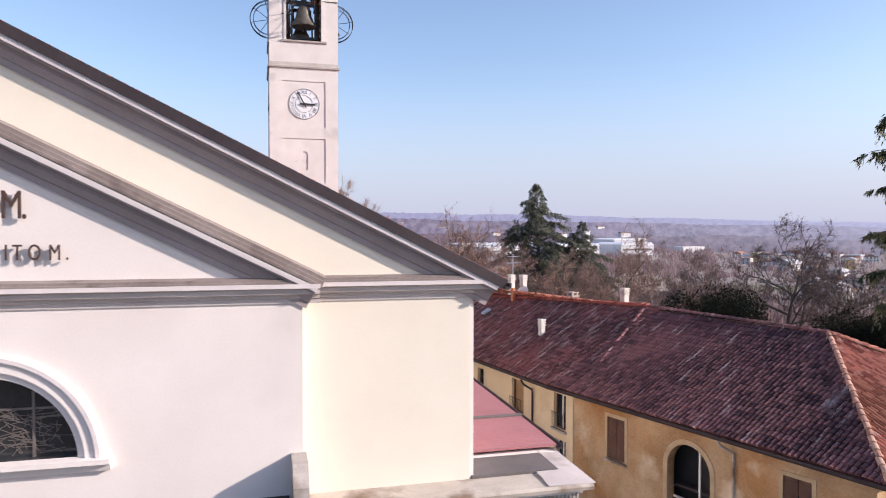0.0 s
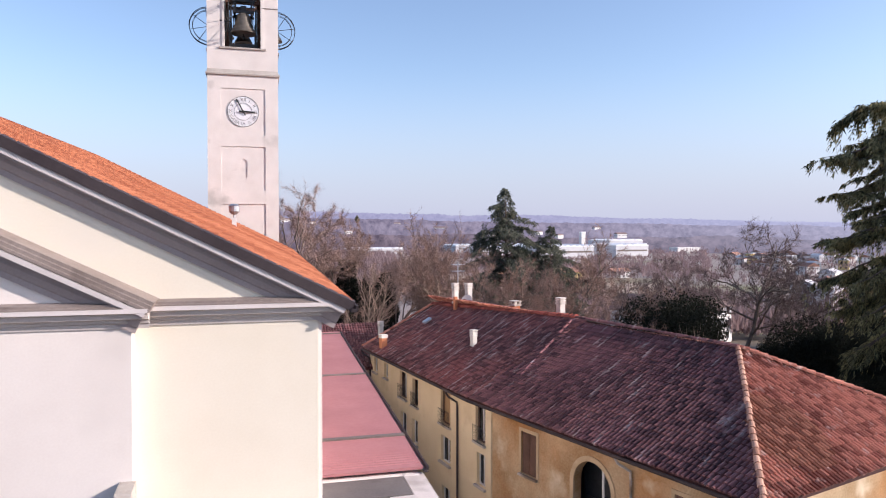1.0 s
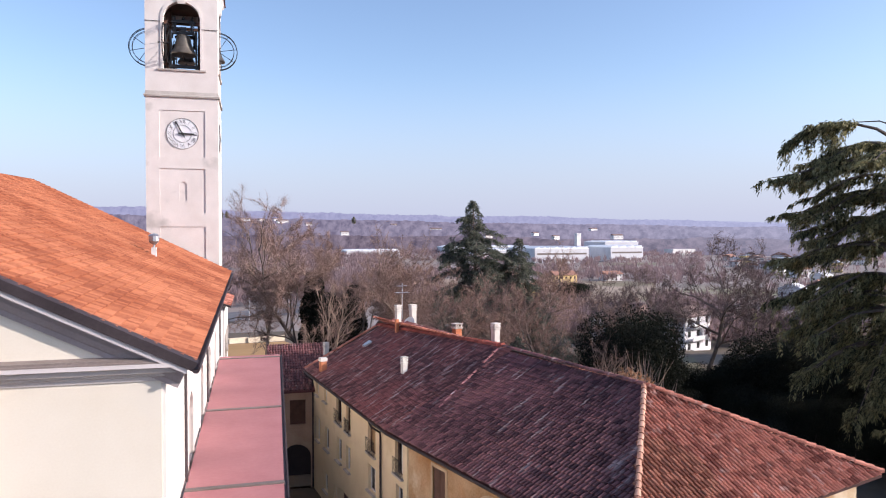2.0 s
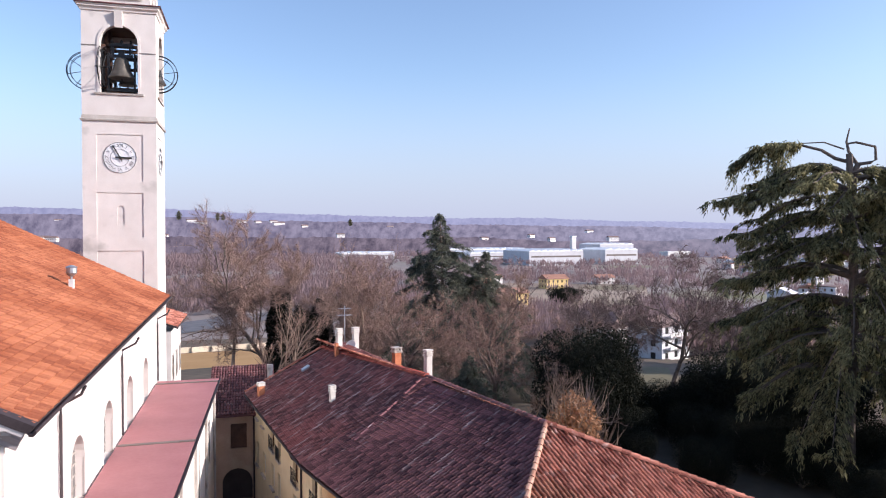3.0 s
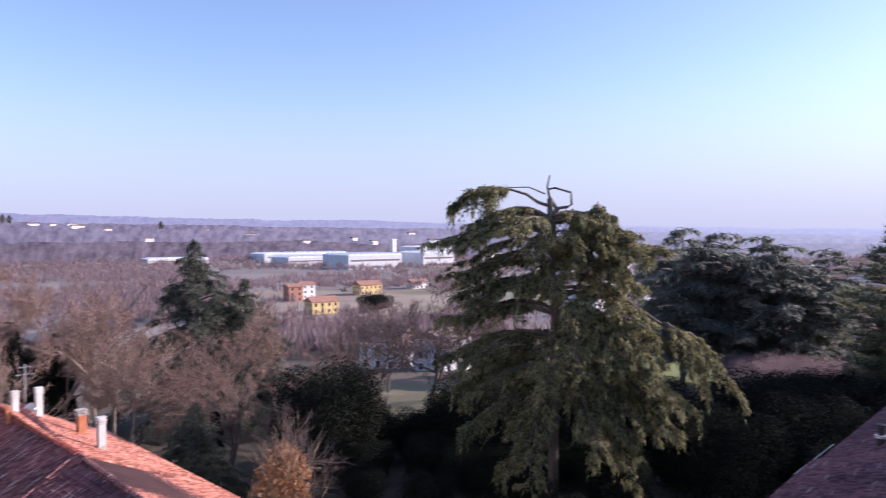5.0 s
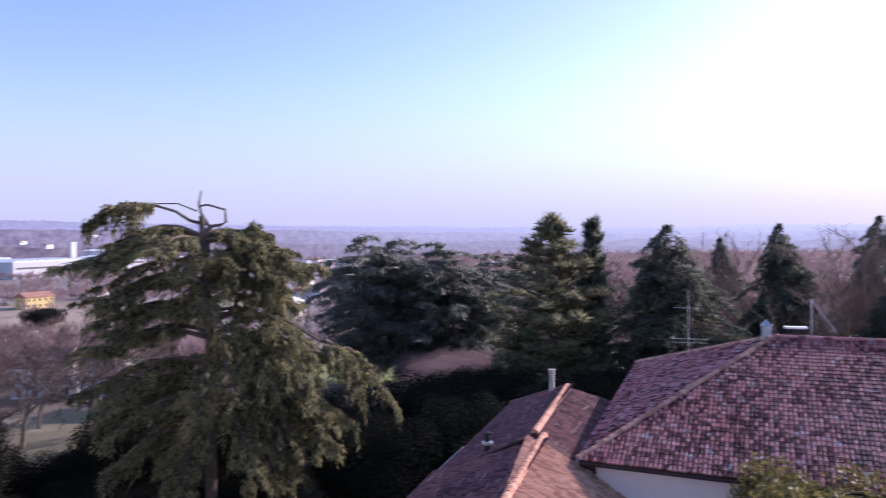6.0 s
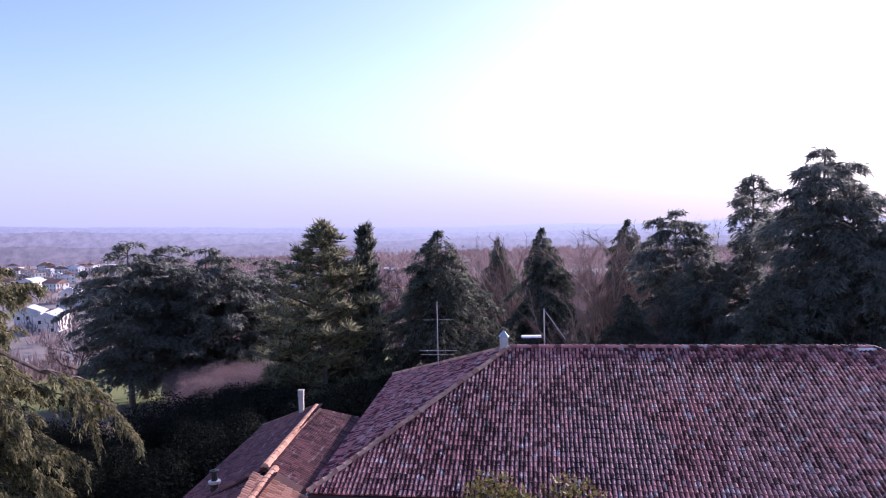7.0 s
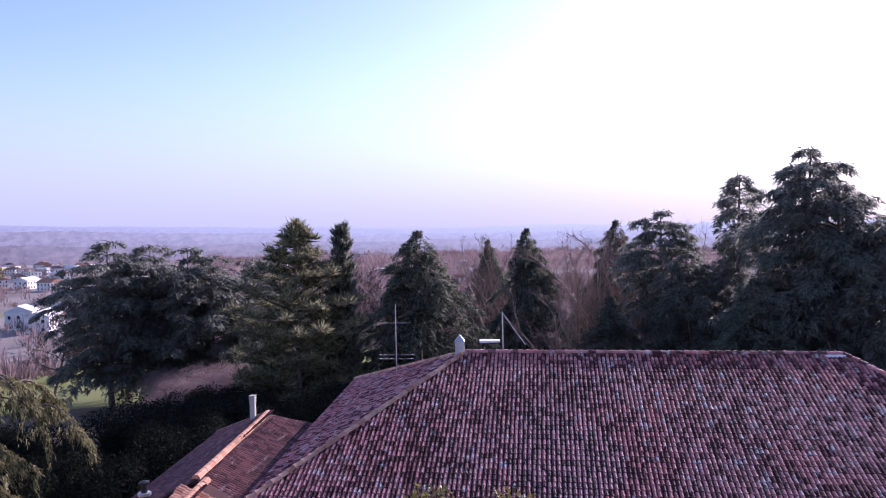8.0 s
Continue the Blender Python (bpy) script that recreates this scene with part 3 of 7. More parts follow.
for side in (1, -1):
    for v, apex, w in ((-0.5, PED_Z, HALF - 4.6 + 0.5), ):
        b = bmesh.new()
        sweep(b, (MID, v, apex), (MID + side * w, v, apex - 0.5 * w), (0, -1, 0), (side * 0.447, 0, 0.894), [(-0.5, -0.12), (0.36, -0.12), (0.36, -0.05), (0.325, -0.04), (0.325, 0.05), (0.29, 0.06), (0.29, 0.15), (-0.5, 0.2)])
        part("pediment_flashing", b, M_SHEET, church, "weathered brown sheet metal capping")
    b = bmesh.new()
    sweep(b, (MID, 0, RIDGE_Z), (MID + side * (HALF + 0.9), 0, RIDGE_Z - 0.5 * (HALF + 0.9)), (0, -1, 0), (side * 0.447, 0, 0.894), [(0.1, -0.14), (0.4, -0.14), (0.4, 0.12), (0.1, 0.16)])
    part("verge_flashing", b, M_FLASH, church, "dark brown metal verge")


# gutter, downpipes and windows of the nave
part("gutter", sweep(bmesh.new(), (EAVE_U, -0.05, EAVE_Z - 0.02), (EAVE_U, NAVE, EAVE_Z + BACK - 0.02), (1, 0, 0), (0, 0, 1), [(-0.02, -0.14), (0.1, -0.16), (0.17, -0.08), (0.17, 0.02), (0.13, 0.02), (0.1, -0.08), (0.0, -0.06)]), M_FLASH, church, "dark brown metal gutter")
part("side_cornice", sweep(bmesh.new(), (0, 0.55, 14.52), (0, NAVE, 14.6), (1, 0, 0), (0, 0, 1), [(0, -0.5), (0.08, -0.5), (0.1, -0.3), (0.3, -0.1), (0.6, -0.02), (0.6, 0.04), (0, 0.04)]), M_WHITE, church)
for v in (6.3, 18.4, 32.6):
    bm = bmesh.new()
    tube(bm, [(EAVE_U + 0.05, v, EAVE_Z - 0.12), (EAVE_U - 0.1, v, EAVE_Z - 0.42), (0.12, v, EAVE_Z - 0.75), (0.1, v, EAVE_Z - 1.1), (0.1, v, 9.5)], 0.06, 6)
    part("downpipe", bm, M_FLASH, church)
for a, b, zl, zs, ar in ARCHES:
    o = (a, b, zl, zs, ar)
    win = part("side_window", band(bmesh.new(), (0, 0, 0), (0, 1, 0), (-1, 0, 0), (a, b, zl, zs, ar), 0.22, -0.05, 0.06, False), M_WHITE, church, "arched window in a plain white surround")
    part("pane", pane(bmesh.new(), (0, 0, 0), (0, 1, 0), (-1, 0, 0), o, 0.32), M_LEADED, win)
    part("sill", one_box(-0.1, 0.12, a - 0.3, b + 0.3, zl - 0.16, zl - 0.02), M_STONE, win)
    bm = bmesh.new()
    for k in range(1, 4):
        box(bm, -0.33, -0.28, a + (b - a) * k / 4 - 0.025, a + (b - a) * k / 4 + 0.025, zl, zs + 0.5)
    for k in range(1, 5):
        box(bm, -0.33, -0.28, a, b, zl + k * 0.45 - 0.02, zl + k * 0.45 + 0.02)
    part("glazing_bars", bm, M_STONE, win)
part("corner_pilaster", one_box(0.004, 0.1, 0.5, 1.5, 0, 14.1), M_WHITE, church)

# lunette over the portal, with its moulded surround
lun = part("lunette_window", band(bmesh.new(), (0, -0.5, 0), (1, 0, 0), (0, 1, 0), LUN, 0.16, -0.06, 0.1, False), M_WHITE, church, "half-round window with dark leaded glass")
part("outer_moulding", band(bmesh.new(), (0, -0.5, 0), (1, 0, 0), (0, 1, 0), (LUN[0] - 0.16, LUN[1] + 0.16, LUN[2], LUN[3], 1.0), 0.32, -0.14, 0.0, False), M_WHITE, lun)
part("moulding_rim", band(bmesh.new(), (0, -0.5, 0), (1, 0, 0), (0, 1, 0), (LUN[0] - 0.40, LUN[1] + 0.40, LUN[2], LUN[3], 1.0), 0.1, -0.2, -0.1, False), M_LIP, lun)
part("pane", pane(bmesh.new(), (0, -0.5, 0), (1, 0, 0), (0, 1, 0), LUN, 0.28), M_GLASS, lun)
part("sill", sweep(bmesh.new(), (LUN[0] - 0.75, -0.5, 10.7), (LUN[1] + 0.72, -0.5, 10.7), (0, -1, 0), (0, 0, 1), [(0, -0.3), (0.14, -0.3), (0.2, -0.14), (0.3, -0.12), (0.3, 0.0), (0, 0.03)]), M_WHITE, lun)
bm = bmesh.new()
for k in (-0.5, 0.5):
    box(bm, MID + k * 2.1 - 0.03, MID + k * 2.1 + 0.03, -0.26, -0.2, 10.72, 12.5)
box(bm, MID - 1.6, MID + 1.6, -0.26, -0.2, 11.85, 11.9)
part("glazing_bars", bm, M_LEAD, lun)
crk = random.Random(5)
bm = bmesh.new()
for k in range(80):
    cx, cz = MID + crk.uniform(0.2, 1.6), 10.8 + crk.uniform(0.05, 1.0)
    an = crk.uniform(0, 3.14)
    ln = crk.uniform(0.1, 0.45)
    dx, dz = math.cos(an) * ln, math.sin(an) * ln
    sweep(bm, (cx - dx, -0.23, cz - dz * 0.5), (cx + dx, -0.23, cz + dz * 0.5), (0, -1, 0), (-math.sin(an), 0, math.cos(an)), [(0, 0), (0.012, 0), (0.012, 0.014), (0, 0.014)])
part("leading", bm, M_LEAD, lun)


def lettering(text, size, m, material, parent, name="inscription", extrude=0.03, align="LEFT"):
    cu = bpy.data.curves.new(name, "FONT")
    cu.body, cu.size, cu.extrude, cu.align_x = text, size, extrude, align
    cu.materials.append(material)
    ob = new(name, cu)
    ob.parent = parent
    ob.matrix_local = m
    return ob


LETTERS = (("M", -11.1, 16.32, 0.93), (".", -10.84, 16.32, 0.93), ("I", -11.22, 15.37, 0.52), ("T", -10.99, 15.37, 0.52), ("O", -10.64, 15.37, 0.52), ("M", -10.22, 15.37, 0.52), (".", -9.96, 15.37, 0.52))
M_LETTER = mat("dark_bronze_letters", (0.05, 0.03, 0.025), (0.10, 0.06, 0.05), 3.0, 0.6)
for text, sx, sz, size in LETTERS:
    lettering(text, size, pose(sx, -0.62, sz, 90, 0, 0) @ Matrix.Diagonal((0.66, 1, 1, 1)), M_LETTER, church, "letter", 0.03, "CENTER")

# parapet and ledge at the foot of the upper front
bm = bmesh.new()
sweep(bm, (-4.9, -0.5, 0), (-4.52, -0.5, 0), (0, -1, 0), (0, 0, 1), [(0, 0), (1.15, 0), (1.15, 9.9), (0.75, 10.38), (0, 10.42)])
part("parapet", bm, M_STONE, church, "weathered grey stone parapet")
part("porch_roof", slab(bmesh.new(), [(-18, -3.2, 9.0), (-4.95, -3.2, 9.0), (-4.95, -0.5, 9.35), (-18, -0.5, 9.35)], 0.2), M_FLASH, church)

# the whole front stands a little behind the corner of the nave's plan
for ob in church.children:
    if ob.name.split(".")[0] in ("front_wall", "portal_wall", "white_lip", "white_band", "raking_cornice", "pediment_cornice", "level_cornice", "cornice_flashing", "pediment_flashing", "verge_flashing", "lunette_window", "letter", "parapet", "porch_roof"):
        ob.location.y += FRONT

# ---- the bell tower ----
tower = thing("bell_tower", "white plastered bell tower with clock faces and an open belfry", "bell tower", CH @ pose(-2.38, 33.4 + 2.42, 0))
TW = 2.42
part("core", one_box(-TW + 0.25, TW - 0.25, -TW + 0.25, TW - 0.25, 0, 27.75), M_TOWER, tower)
SIDES = [pose(0, 0, 0, 0, 0, 90 * k) for k in range(4)]
PANELS = [(-1.52, 1.52, 23.55, 26.84, 0), (-1.52, 1.52, 19.6, 22.75, 0), (-1.52, 1.52, 13.0, 18.66, 0)]
ARCH = (-1.23, 1.23, 29.73, 33.24, 1.0)
for k, m in enumerate(SIDES):
    r3 = m.to_3x3()
    al, inw = r3 @ Vector((1, 0, 0)), r3 @ Vector((0, 1, 0))
    og = inw * -TW
    part("shaft_face", wall(bmesh.new(), og, al, inw, -TW + (0.12 if k % 2 else 0), TW - (0.12 if k % 2 else 0), 0, 27.75, PANELS, 0.118), M_TOWER, tower)
    e = 0.45 if k % 2 else 0
    part("belfry_wall", wall(bmesh.new(), og + Vector((0, 0, 0)), al, inw, -TW + e, TW - e, 28.15, 35.4, [ARCH], 0.449), M_TOWER, tower)
    part("belfry_sill", sweep(bmesh.new(), og + al * -1.6 + Vector((0, 0, 29.72)), og + al * 1.6 + Vector((0, 0, 29.72)), -inw, (0, 0, 1), [(0, -0.14), (0.1, -0.12), (0.12, 0.0), (-0.44, 0.02)]), M_STONE, tower)
    part("keystone", sweep(bmesh.new(), og + al * -0.26 + Vector((0, 0, 34.4)), og + al * 0.26 + Vector((0, 0, 34.4)), -inw, (0, 0, 1), [(0.01, -0.1), (0.12, -0.1), (0.3, 1.0), (0.01, 1.0)]), M_TOWER, tower)
    part("arch_band", band(bmesh.new(), og, al, inw, ARCH, 0.18, -0.05, 0.02, False), M_TOWER, tower)
    part("panel_face", wall(bmesh.new(), og + inw * 0.05, al, inw, -1.56, 1.56, 12.9, 26.9, [(-0.22, 0.26, 20.5, 21.6, 1.0)], 0.19), M_TOWER, tower)
    part("niche_back", pane(bmesh.new(), og + inw * 0.05, al, inw, (-0.22, 0.26, 20.5, 21.6, 1.0), 0.05), M_TOWER, tower)
    # clock
    cm = m @ pose(0, -TW + 0.105, 25.22, 90, 0, 0)
    bm = bmesh.new()
    lathe(bm, [(1.08, -0.02), (1.08, 0.06), (1.02, 0.07), (0.0, 0.07)][:3], 40)
    bm.transform(cm)
    dial = part("clock_face", bm, M_DIAL, tower, "white clock dial with black Roman numerals")
    bm = bmesh.new()
    for r0, r1 in ((1.06, 1.085), (0.60, 0.615)):
        lathe(bm, [(r0, 0.075), (r1, 0.075), (r1, 0.095), (r0, 0.095), (r0, 0.075)], 40, capped=False)
    bm.transform(cm)
    part("dial_ring", bm, M_BLACK, dial)
    for h, num in enumerate(("XII", "I", "II", "III", "IIII", "V", "VI", "VII", "VIII", "IX", "X", "XI")):
        a = radians(90 - 30 * h)
        lettering(num, 0.36, cm @ pose(0.73 * math.cos(a), 0.73 * math.sin(a), 0.085, 0, 0, math.degrees(a) - 90), M_BLACK, dial, "numeral", 0.004, "CENTER").data.offset = -0.006
    for name, an, ln, w in (("hour_hand", -2, 0.78, 0.055), ("minute_hand", 118, 0.98, 0.04)):
        bm = bmesh.new()
        sweep(bm, (-0.3, 0, 0.11), (ln, 0, 0.11), (0, 1, 0), (0, 0, 1), [(-w, 0), (w, 0), (w, 0.02), (-w, 0.02)])
        lathe(bm, [(0.1, 0.1), (0.1, 0.14)], 10)
        bm.transform(cm @ pose(0, 0, 0.01 if ln > 0.9 else 0.03, 0, 0, an))
        part(name, bm, M_BLACK, dial)
    # upper storey with three openings a side
    ops = [(-1.25, -0.55, 36.5, 38.2, 0), (-0.35, 0.35, 36.5, 38.2, 0), (0.55, 1.25, 36.5, 38.2, 0)]
    part("lantern_wall", wall(bmesh.new(), inw * -2.05, al, inw, -2.05 + (0.3 if k % 2 else 0), 2.05 - (0.3 if k % 2 else 0), 35.95, 39.2, ops, 0.299), M_TOWER, tower)
    part("lantern_sill", sweep(bmesh.new(), inw * -2.05 + al * -1.45 + Vector((0, 0, 36.48)), inw * -2.05 + al * 1.45 + Vector((0, 0, 36.48)), -inw, (0, 0, 1), [(0, -0.1), (0.1, -0.08), (0.1, 0), (0, 0.015)]), M_STONE, tower)


def square_ring(bm, half, profile):
    """A moulding round the four sides of a square plan; profile is (out, z)."""
    rings = []
    for o, z in profile:
        h = half + o
        rings.append([bm.verts.new((sx * h, sy * h, z)) for sx, sy in ((-1, -1), (1, -1), (1, 1), (-1, 1))])
    for a, b in zip(rings, rings[1:]):
        for j in range(4):
            bm.faces.new((a[j], a[(j + 1) % 4], b[(j + 1) % 4], b[j]))
    bm.faces.new(rings[0][::-1])
    bm.faces.new(rings[-1])
    return bm


part("string_course", square_ring(bmesh.new(), TW, [(0.0, 27.74), (0.1, 27.76), (0.12, 27.88), (0.05, 27.92), (0.0, 28.16)]), M_STONE, tower)
part("belfry_cornice", square_ring(bmesh.new(), TW, [(0.0, 35.38), (0.08, 35.42), (0.1, 35.55), (0.24, 35.66), (0.24, 35.76), (0.30, 35.8), (0.28, 35.86), (-0.3, 35.96)]), M_TOWER, tower)
part("cornice_tiles", square_ring(bmesh.new(), TW + 0.05, [(0.2, 35.865), (0.34, 35.87), (0.34, 35.93), (-0.3, 36.05)]), M_COPPO, tower)
part("lantern_cap", square_ring(bmesh.new(), 2.05, [(0.0, 39.18), (0.25, 39.3), (0.28, 39.5), (-1.9, 40.6)]), M_TOWER, tower)
part("belfry_floor", one_box(-TW + 0.46, TW - 0.46, -TW + 0.46, TW - 0.46, 28.2, 29.6), M_LEAD, tower)
# dark ceiling and timbers added to deepen the shade inside the belfry
part("belfry_ceiling", one_box(-TW + 0.46, TW - 0.46, -TW + 0.46, TW - 0.46, 34.75, 34.95), M_WOOD, tower, "dark timber ceiling added to darken the belfry")
for sx in (-1.1, 1.1):
    for sy in (-0.75, 0.75):
        part("timber_post", one_box(sx - 0.11, sx + 0.11, sy - 0.11, sy + 0.11, 29.6, 34.75), M_WOOD, tower)
    part("timber_beam", one_box(sx - 0.1, sx + 0.1, -1.9, 1.9, 33.0, 33.24), M_WOOD, tower)
for sy in (-0.75, 0.75):
    for z in (30.2, 33.3):
        part("timber_beam", one_box(-1.9, 1.9, sy - 0.1, sy + 0.1, z, z + 0.22), M_WOOD, tower)
# bells and their frames
BELL = [(0.80, 0.0), (0.82, 0.06), (0.74, 0.2), (0.60, 0.45), (0.50, 0.75), (0.45, 1.05), (0.40, 1.22), (0.28, 1.32), (0.1, 1.36)]


def bell_set(x, y, z, scale, turn):
    bell = thing("church_bell", "dark bronze church bell hung in an iron frame in the belfry", "bell", CH @ pose(-2.38, 33.4 + 2.42, 0) @ pose(x, y, z, 0, 0, turn), "belfry bells")
    bm = lathe(bmesh.new(), [(r * scale, h * scale) for r, h in BELL], 40)
    part("bell_body", bm, M_BRONZE, bell)
    part("clapper", lathe(bmesh.new(), [(0.03, 0.3), (0.04, -0.1), (0.12, -0.2), (0.1, -0.34), (0.03, -0.38)], 10), M_IRON, bell)
    h = 1.36 * scale
    bm = bmesh.new()
    box(bm, -0.75, 0.75, -0.11, 0.11, h, h + 0.2)
    box(bm, -0.2, 0.2, -0.12, 0.12, h + 0.2, h + 0.5)
    for k in (-0.56, 0.56):
        box(bm, k - 0.07, k + 0.07, -0.1, 0.1, h + 0.2, h + 0.78)
        box(bm, k * 1.25 - 0.03, k * 1.25 + 0.03, -0.06, 0.06, h - 0.1, h + 0.8)
    box(bm, -0.8, 0.8, -0.14, 0.14, h + 0.78, h + 0.92)
    box(bm, -0.7, 0.7, -0.1, 0.1, h + 0.92, h + 1.0)
    for k in (-0.62, 0, 0.62):
        lathe(bm, [(0.05, h + 1.0), (0.1, h + 1.08), (0.1, h + 1.16), (0.03, h + 1.28)], 8, (k, 0, 0))
    part("headstock", bm, M_IRON, bell)
    for sx in (-0.86, 0.86):
        part("frame_post", box(bmesh.new(), sx - 0.06, sx + 0.06, -0.1, 0.1, 29.75 - z, h + 0.3), M_IRON, bell)
    part("frame_beam", box(bmesh.new(), -1.0, 1.0, -0.12, 0.12, -0.9, -0.72), M_IRON, bell)
    return bell


bell_set(0.05, -1.62, 30.9, 1.1, 0)
bell_set(2.1, 0.1, 30.95, 0.9, 90)
bell_set(-1.35, 0.1, 31.0, 0.85, 90)
bell_set(0.0, 1.3, 31.0, 0.8, 0)


def bell_wheel(x, y, turn):
    """A spoked bell wheel standing out of one side of the belfry."""
    w = thing("spoked_ring", "open iron bell ring with thin spokes on the belfry", "bell wheel", CH @ pose(-2.38, 33.4 + 2.42, 0) @ pose(x, y, 31.55, 0, 0, turn), "bell wheels")
    for r, th in ((1.35, 0.028), (1.12, 0.02)):
        for y in (-0.12, 0.12):
            bm = bmesh.new()
            n = 28
            pts = [Vector((r * math.cos(6.2832 * j / n), y, r * math.sin(6.2832 * j / n))) for j in range(n + 1)]
            tube(bm, pts, th, 5)
            part("rim", bm, M_IRON, w)
    for k in range(8):
        a = 6.2832 * k / 8 + 0.2
        part("spoke", tube(bmesh.new(), [(0, 0, 0), (1.35 * math.cos(a), -0.12 if k % 2 else 0.12, 1.35 * math.sin(a))], 0.022, 5), M_IRON, w)
    part("axle", tube(bmesh.new(), [(0, -0.3, 0), (0, 0.5, 0)], 0.07, 8), M_IRON, w)


bell_wheel(-TW + 0.05, -0.7, 0)
bell_wheel(TW - 0.05, -0.7, 0)
bell_wheel(-1.05, -TW + 0.05, 90)
bell_wheel(-1.05, TW - 0.05, 90)
part("tie_rod", tube(bmesh.new(), [(-TW - 0.02, -TW - 0.04, 33.0), (-1.4, -TW - 0.04, 33.0)], 0.02, 5), M_IRON, tower)
part("tie_rod", tube(bmesh.new(), [(1.3, -TW - 0.04, 32.6), (TW + 0.02, -TW - 0.04, 32.6)], 0.02, 5), M_IRON, tower)

# ---- side aisle ----
aisle = thing("side_aisle", "low white side aisle with a flat pink sheet roof", "aisle", CH)
bm = bmesh.new()
slab(bm, [(0.004, 1.9, 9.25), (3.15, 1.9, 9.25), (3.98, 32.2, 9.32), (0.004, 32.2, 9.32)], 10.0)
part("aisle_wall", bm, M_WHITE, aisle)
JO = [2.0, 5.4, 16.5, 31.3, 32.4]


def aisle_u(v):
    return 3.28 + 0.03 * (v - 2.0)


for a, b in zip(JO, JO[1:]):
    part("roof_sheet", slab(bmesh.new(), [(0.11, a + 0.03, 9.44), (aisle_u(a), a + 0.03, 9.44), (aisle_u(b), b - 0.03, 9.47), (0.11, b - 0.03, 9.47)], 0.08), M_PINK, aisle)
for v in JO[1:-1]:
    part("roof_joint", one_box(0.11, aisle_u(v) + 0.02, v - 0.12, v + 0.12, 9.38, 9.52), M_LEAD, aisle, "grey metal roof joint")
part("aisle_gutter", sweep(bmesh.new(), (aisle_u(2), 1.9, 9.42), (aisle_u(32.4), 32.4, 9.45), (1, -0.03, 0), (0, 0, 1), [(0.0, -0.12), (0.14, -0.12), (0.16, 0.03), (0.12, 0.03), (0.1, -0.06), (0, -0.05)]), M_FLASH, aisle)
for k in range(15):
    v = 2.4 + k * 0.22
    part("roof_rib", sweep(bmesh.new(), (0.12, v, 9.442), (aisle_u(v) - 0.05, v, 9.442), (0, 1, 0), (0, 0, 1), [(-0.02, 0), (0.02, 0), (0.0, 0.018)]), M_PINK, aisle)
for v in (6.0, 12.0, 18.0, 24.0, 30.0):
    u = aisle_u(v) - 0.12
    part("aisle_pilaster", one_box(u - 0.05, u + 0.07, v - 0.25, v + 0.25, 0, 9.2), M_STONE, aisle)
    part("aisle_window", one_box(u - 0.05, u + 0.02, v + 2.2, v + 3.4, 5.2, 7.9) if v < 29 else one_box(u - 0.05, u + 0.02, v + 1.0, v + 1.6, 5.2, 7.9), M_GLASS, aisle, "dark window in the aisle wall")

ledge = thing("front_ledge", "weathered stone ledge with pale metal flashing over the lower front", "ledge", CH @ pose(0, 0.3, 0))
part("lower_wall", one_box(-4.54, 2.9, -0.62, 1.88, -0.8, 8.62), M_WHITE, ledge)
part("ledge_bed", one_box(-4.54, 3.0, -0.72, 1.88, 8.8, 8.95), M_WHITE, ledge)
part("ledge_cap", sweep(bmesh.new(), (-4.54, 0.0, 8.95), (3.22, 0.0, 8.95), (0, -1, 0), (0, 0, 1), [(-1.88, 0), (0.95, 0), (0.97, 0.1), (0.9, 0.17), (-1.88, 0.26)]), M_LEDGE, ledge, "brown stained stone cap")
part("flashing_sheet", one_box(0.04, 2.62, 0.12, 1.86, 9.16, 9.24), M_DULLSHEET, ledge, "dull grey roof sheet")
part("edge_flashing", slab(bmesh.new(), [(2.64, 0.08, 9.225), (2.64, 1.86, 9.26), (3.3, 1.86, 9.22), (3.3, -0.9, 9.13), (1.9, -0.92, 9.16), (1.95, 0.08, 9.22)], 0.02), M_CORNICE, ledge, "pale metal edge flashing")
for k in range(16):
    part("dentil", one_box(1.1 + k * 0.115, 1.165 + k * 0.115, -0.70, -0.61, 8.58, 8.80), M_STONE, ledge)

# vent on the nave roof
vent = thing("roof_vent", "small white vent pot with a metal cowl on the orange roof", "vent", CH @ pose(-2.7, 20.6, EAVE_Z + 0.47 + SL * (2.7 + EAVE_U) + 0.1))
part("vent_base", one_box(-0.12, 0.12, -0.12, 0.12, -0.1, 0.45), M_PALE, vent)
part("vent_pole", tube(bmesh.new(), [(0, 0, 0.4), (0, 0, 0.7)], 0.06, 8), M_ZINC, vent)
part("cowl", lathe(bmesh.new(), [(0.13, 0.62), (0.27, 0.78), (0.27, 1.05), (0.3, 1.08), (0.18, 1.16), (0.02, 1.2)], 12), M_ZINC, vent)

# lower building behind the tower
sac = thing("sacristy", "low building with an orange tiled roof behind the bell tower", "house", CH)
part("wall", one_box(-6.0, 0.05, 41.6, 49.8, -0.8, 11.8), M_TOWER, sac)
bm = bmesh.new()
slab(bm, [(0.6, 41.3, 12.15), (0.6, 50.2, 12.15), (-4.6, 50.2, 14.1), (-4.6, 41.3, 14.1)], 0.14)
part("roof", bm, M_FLASH, sac)
tile_field("roof_tiles", sac, M_COPPO_NEW, (0.6, 41.3, 12.17), (0, 1, 0), (-5.2, 0, 1.95), 29, 0.3, 0.4, lambda s: (0, 5.8), 0.14, rng, lift=0.0, loose=0.4)
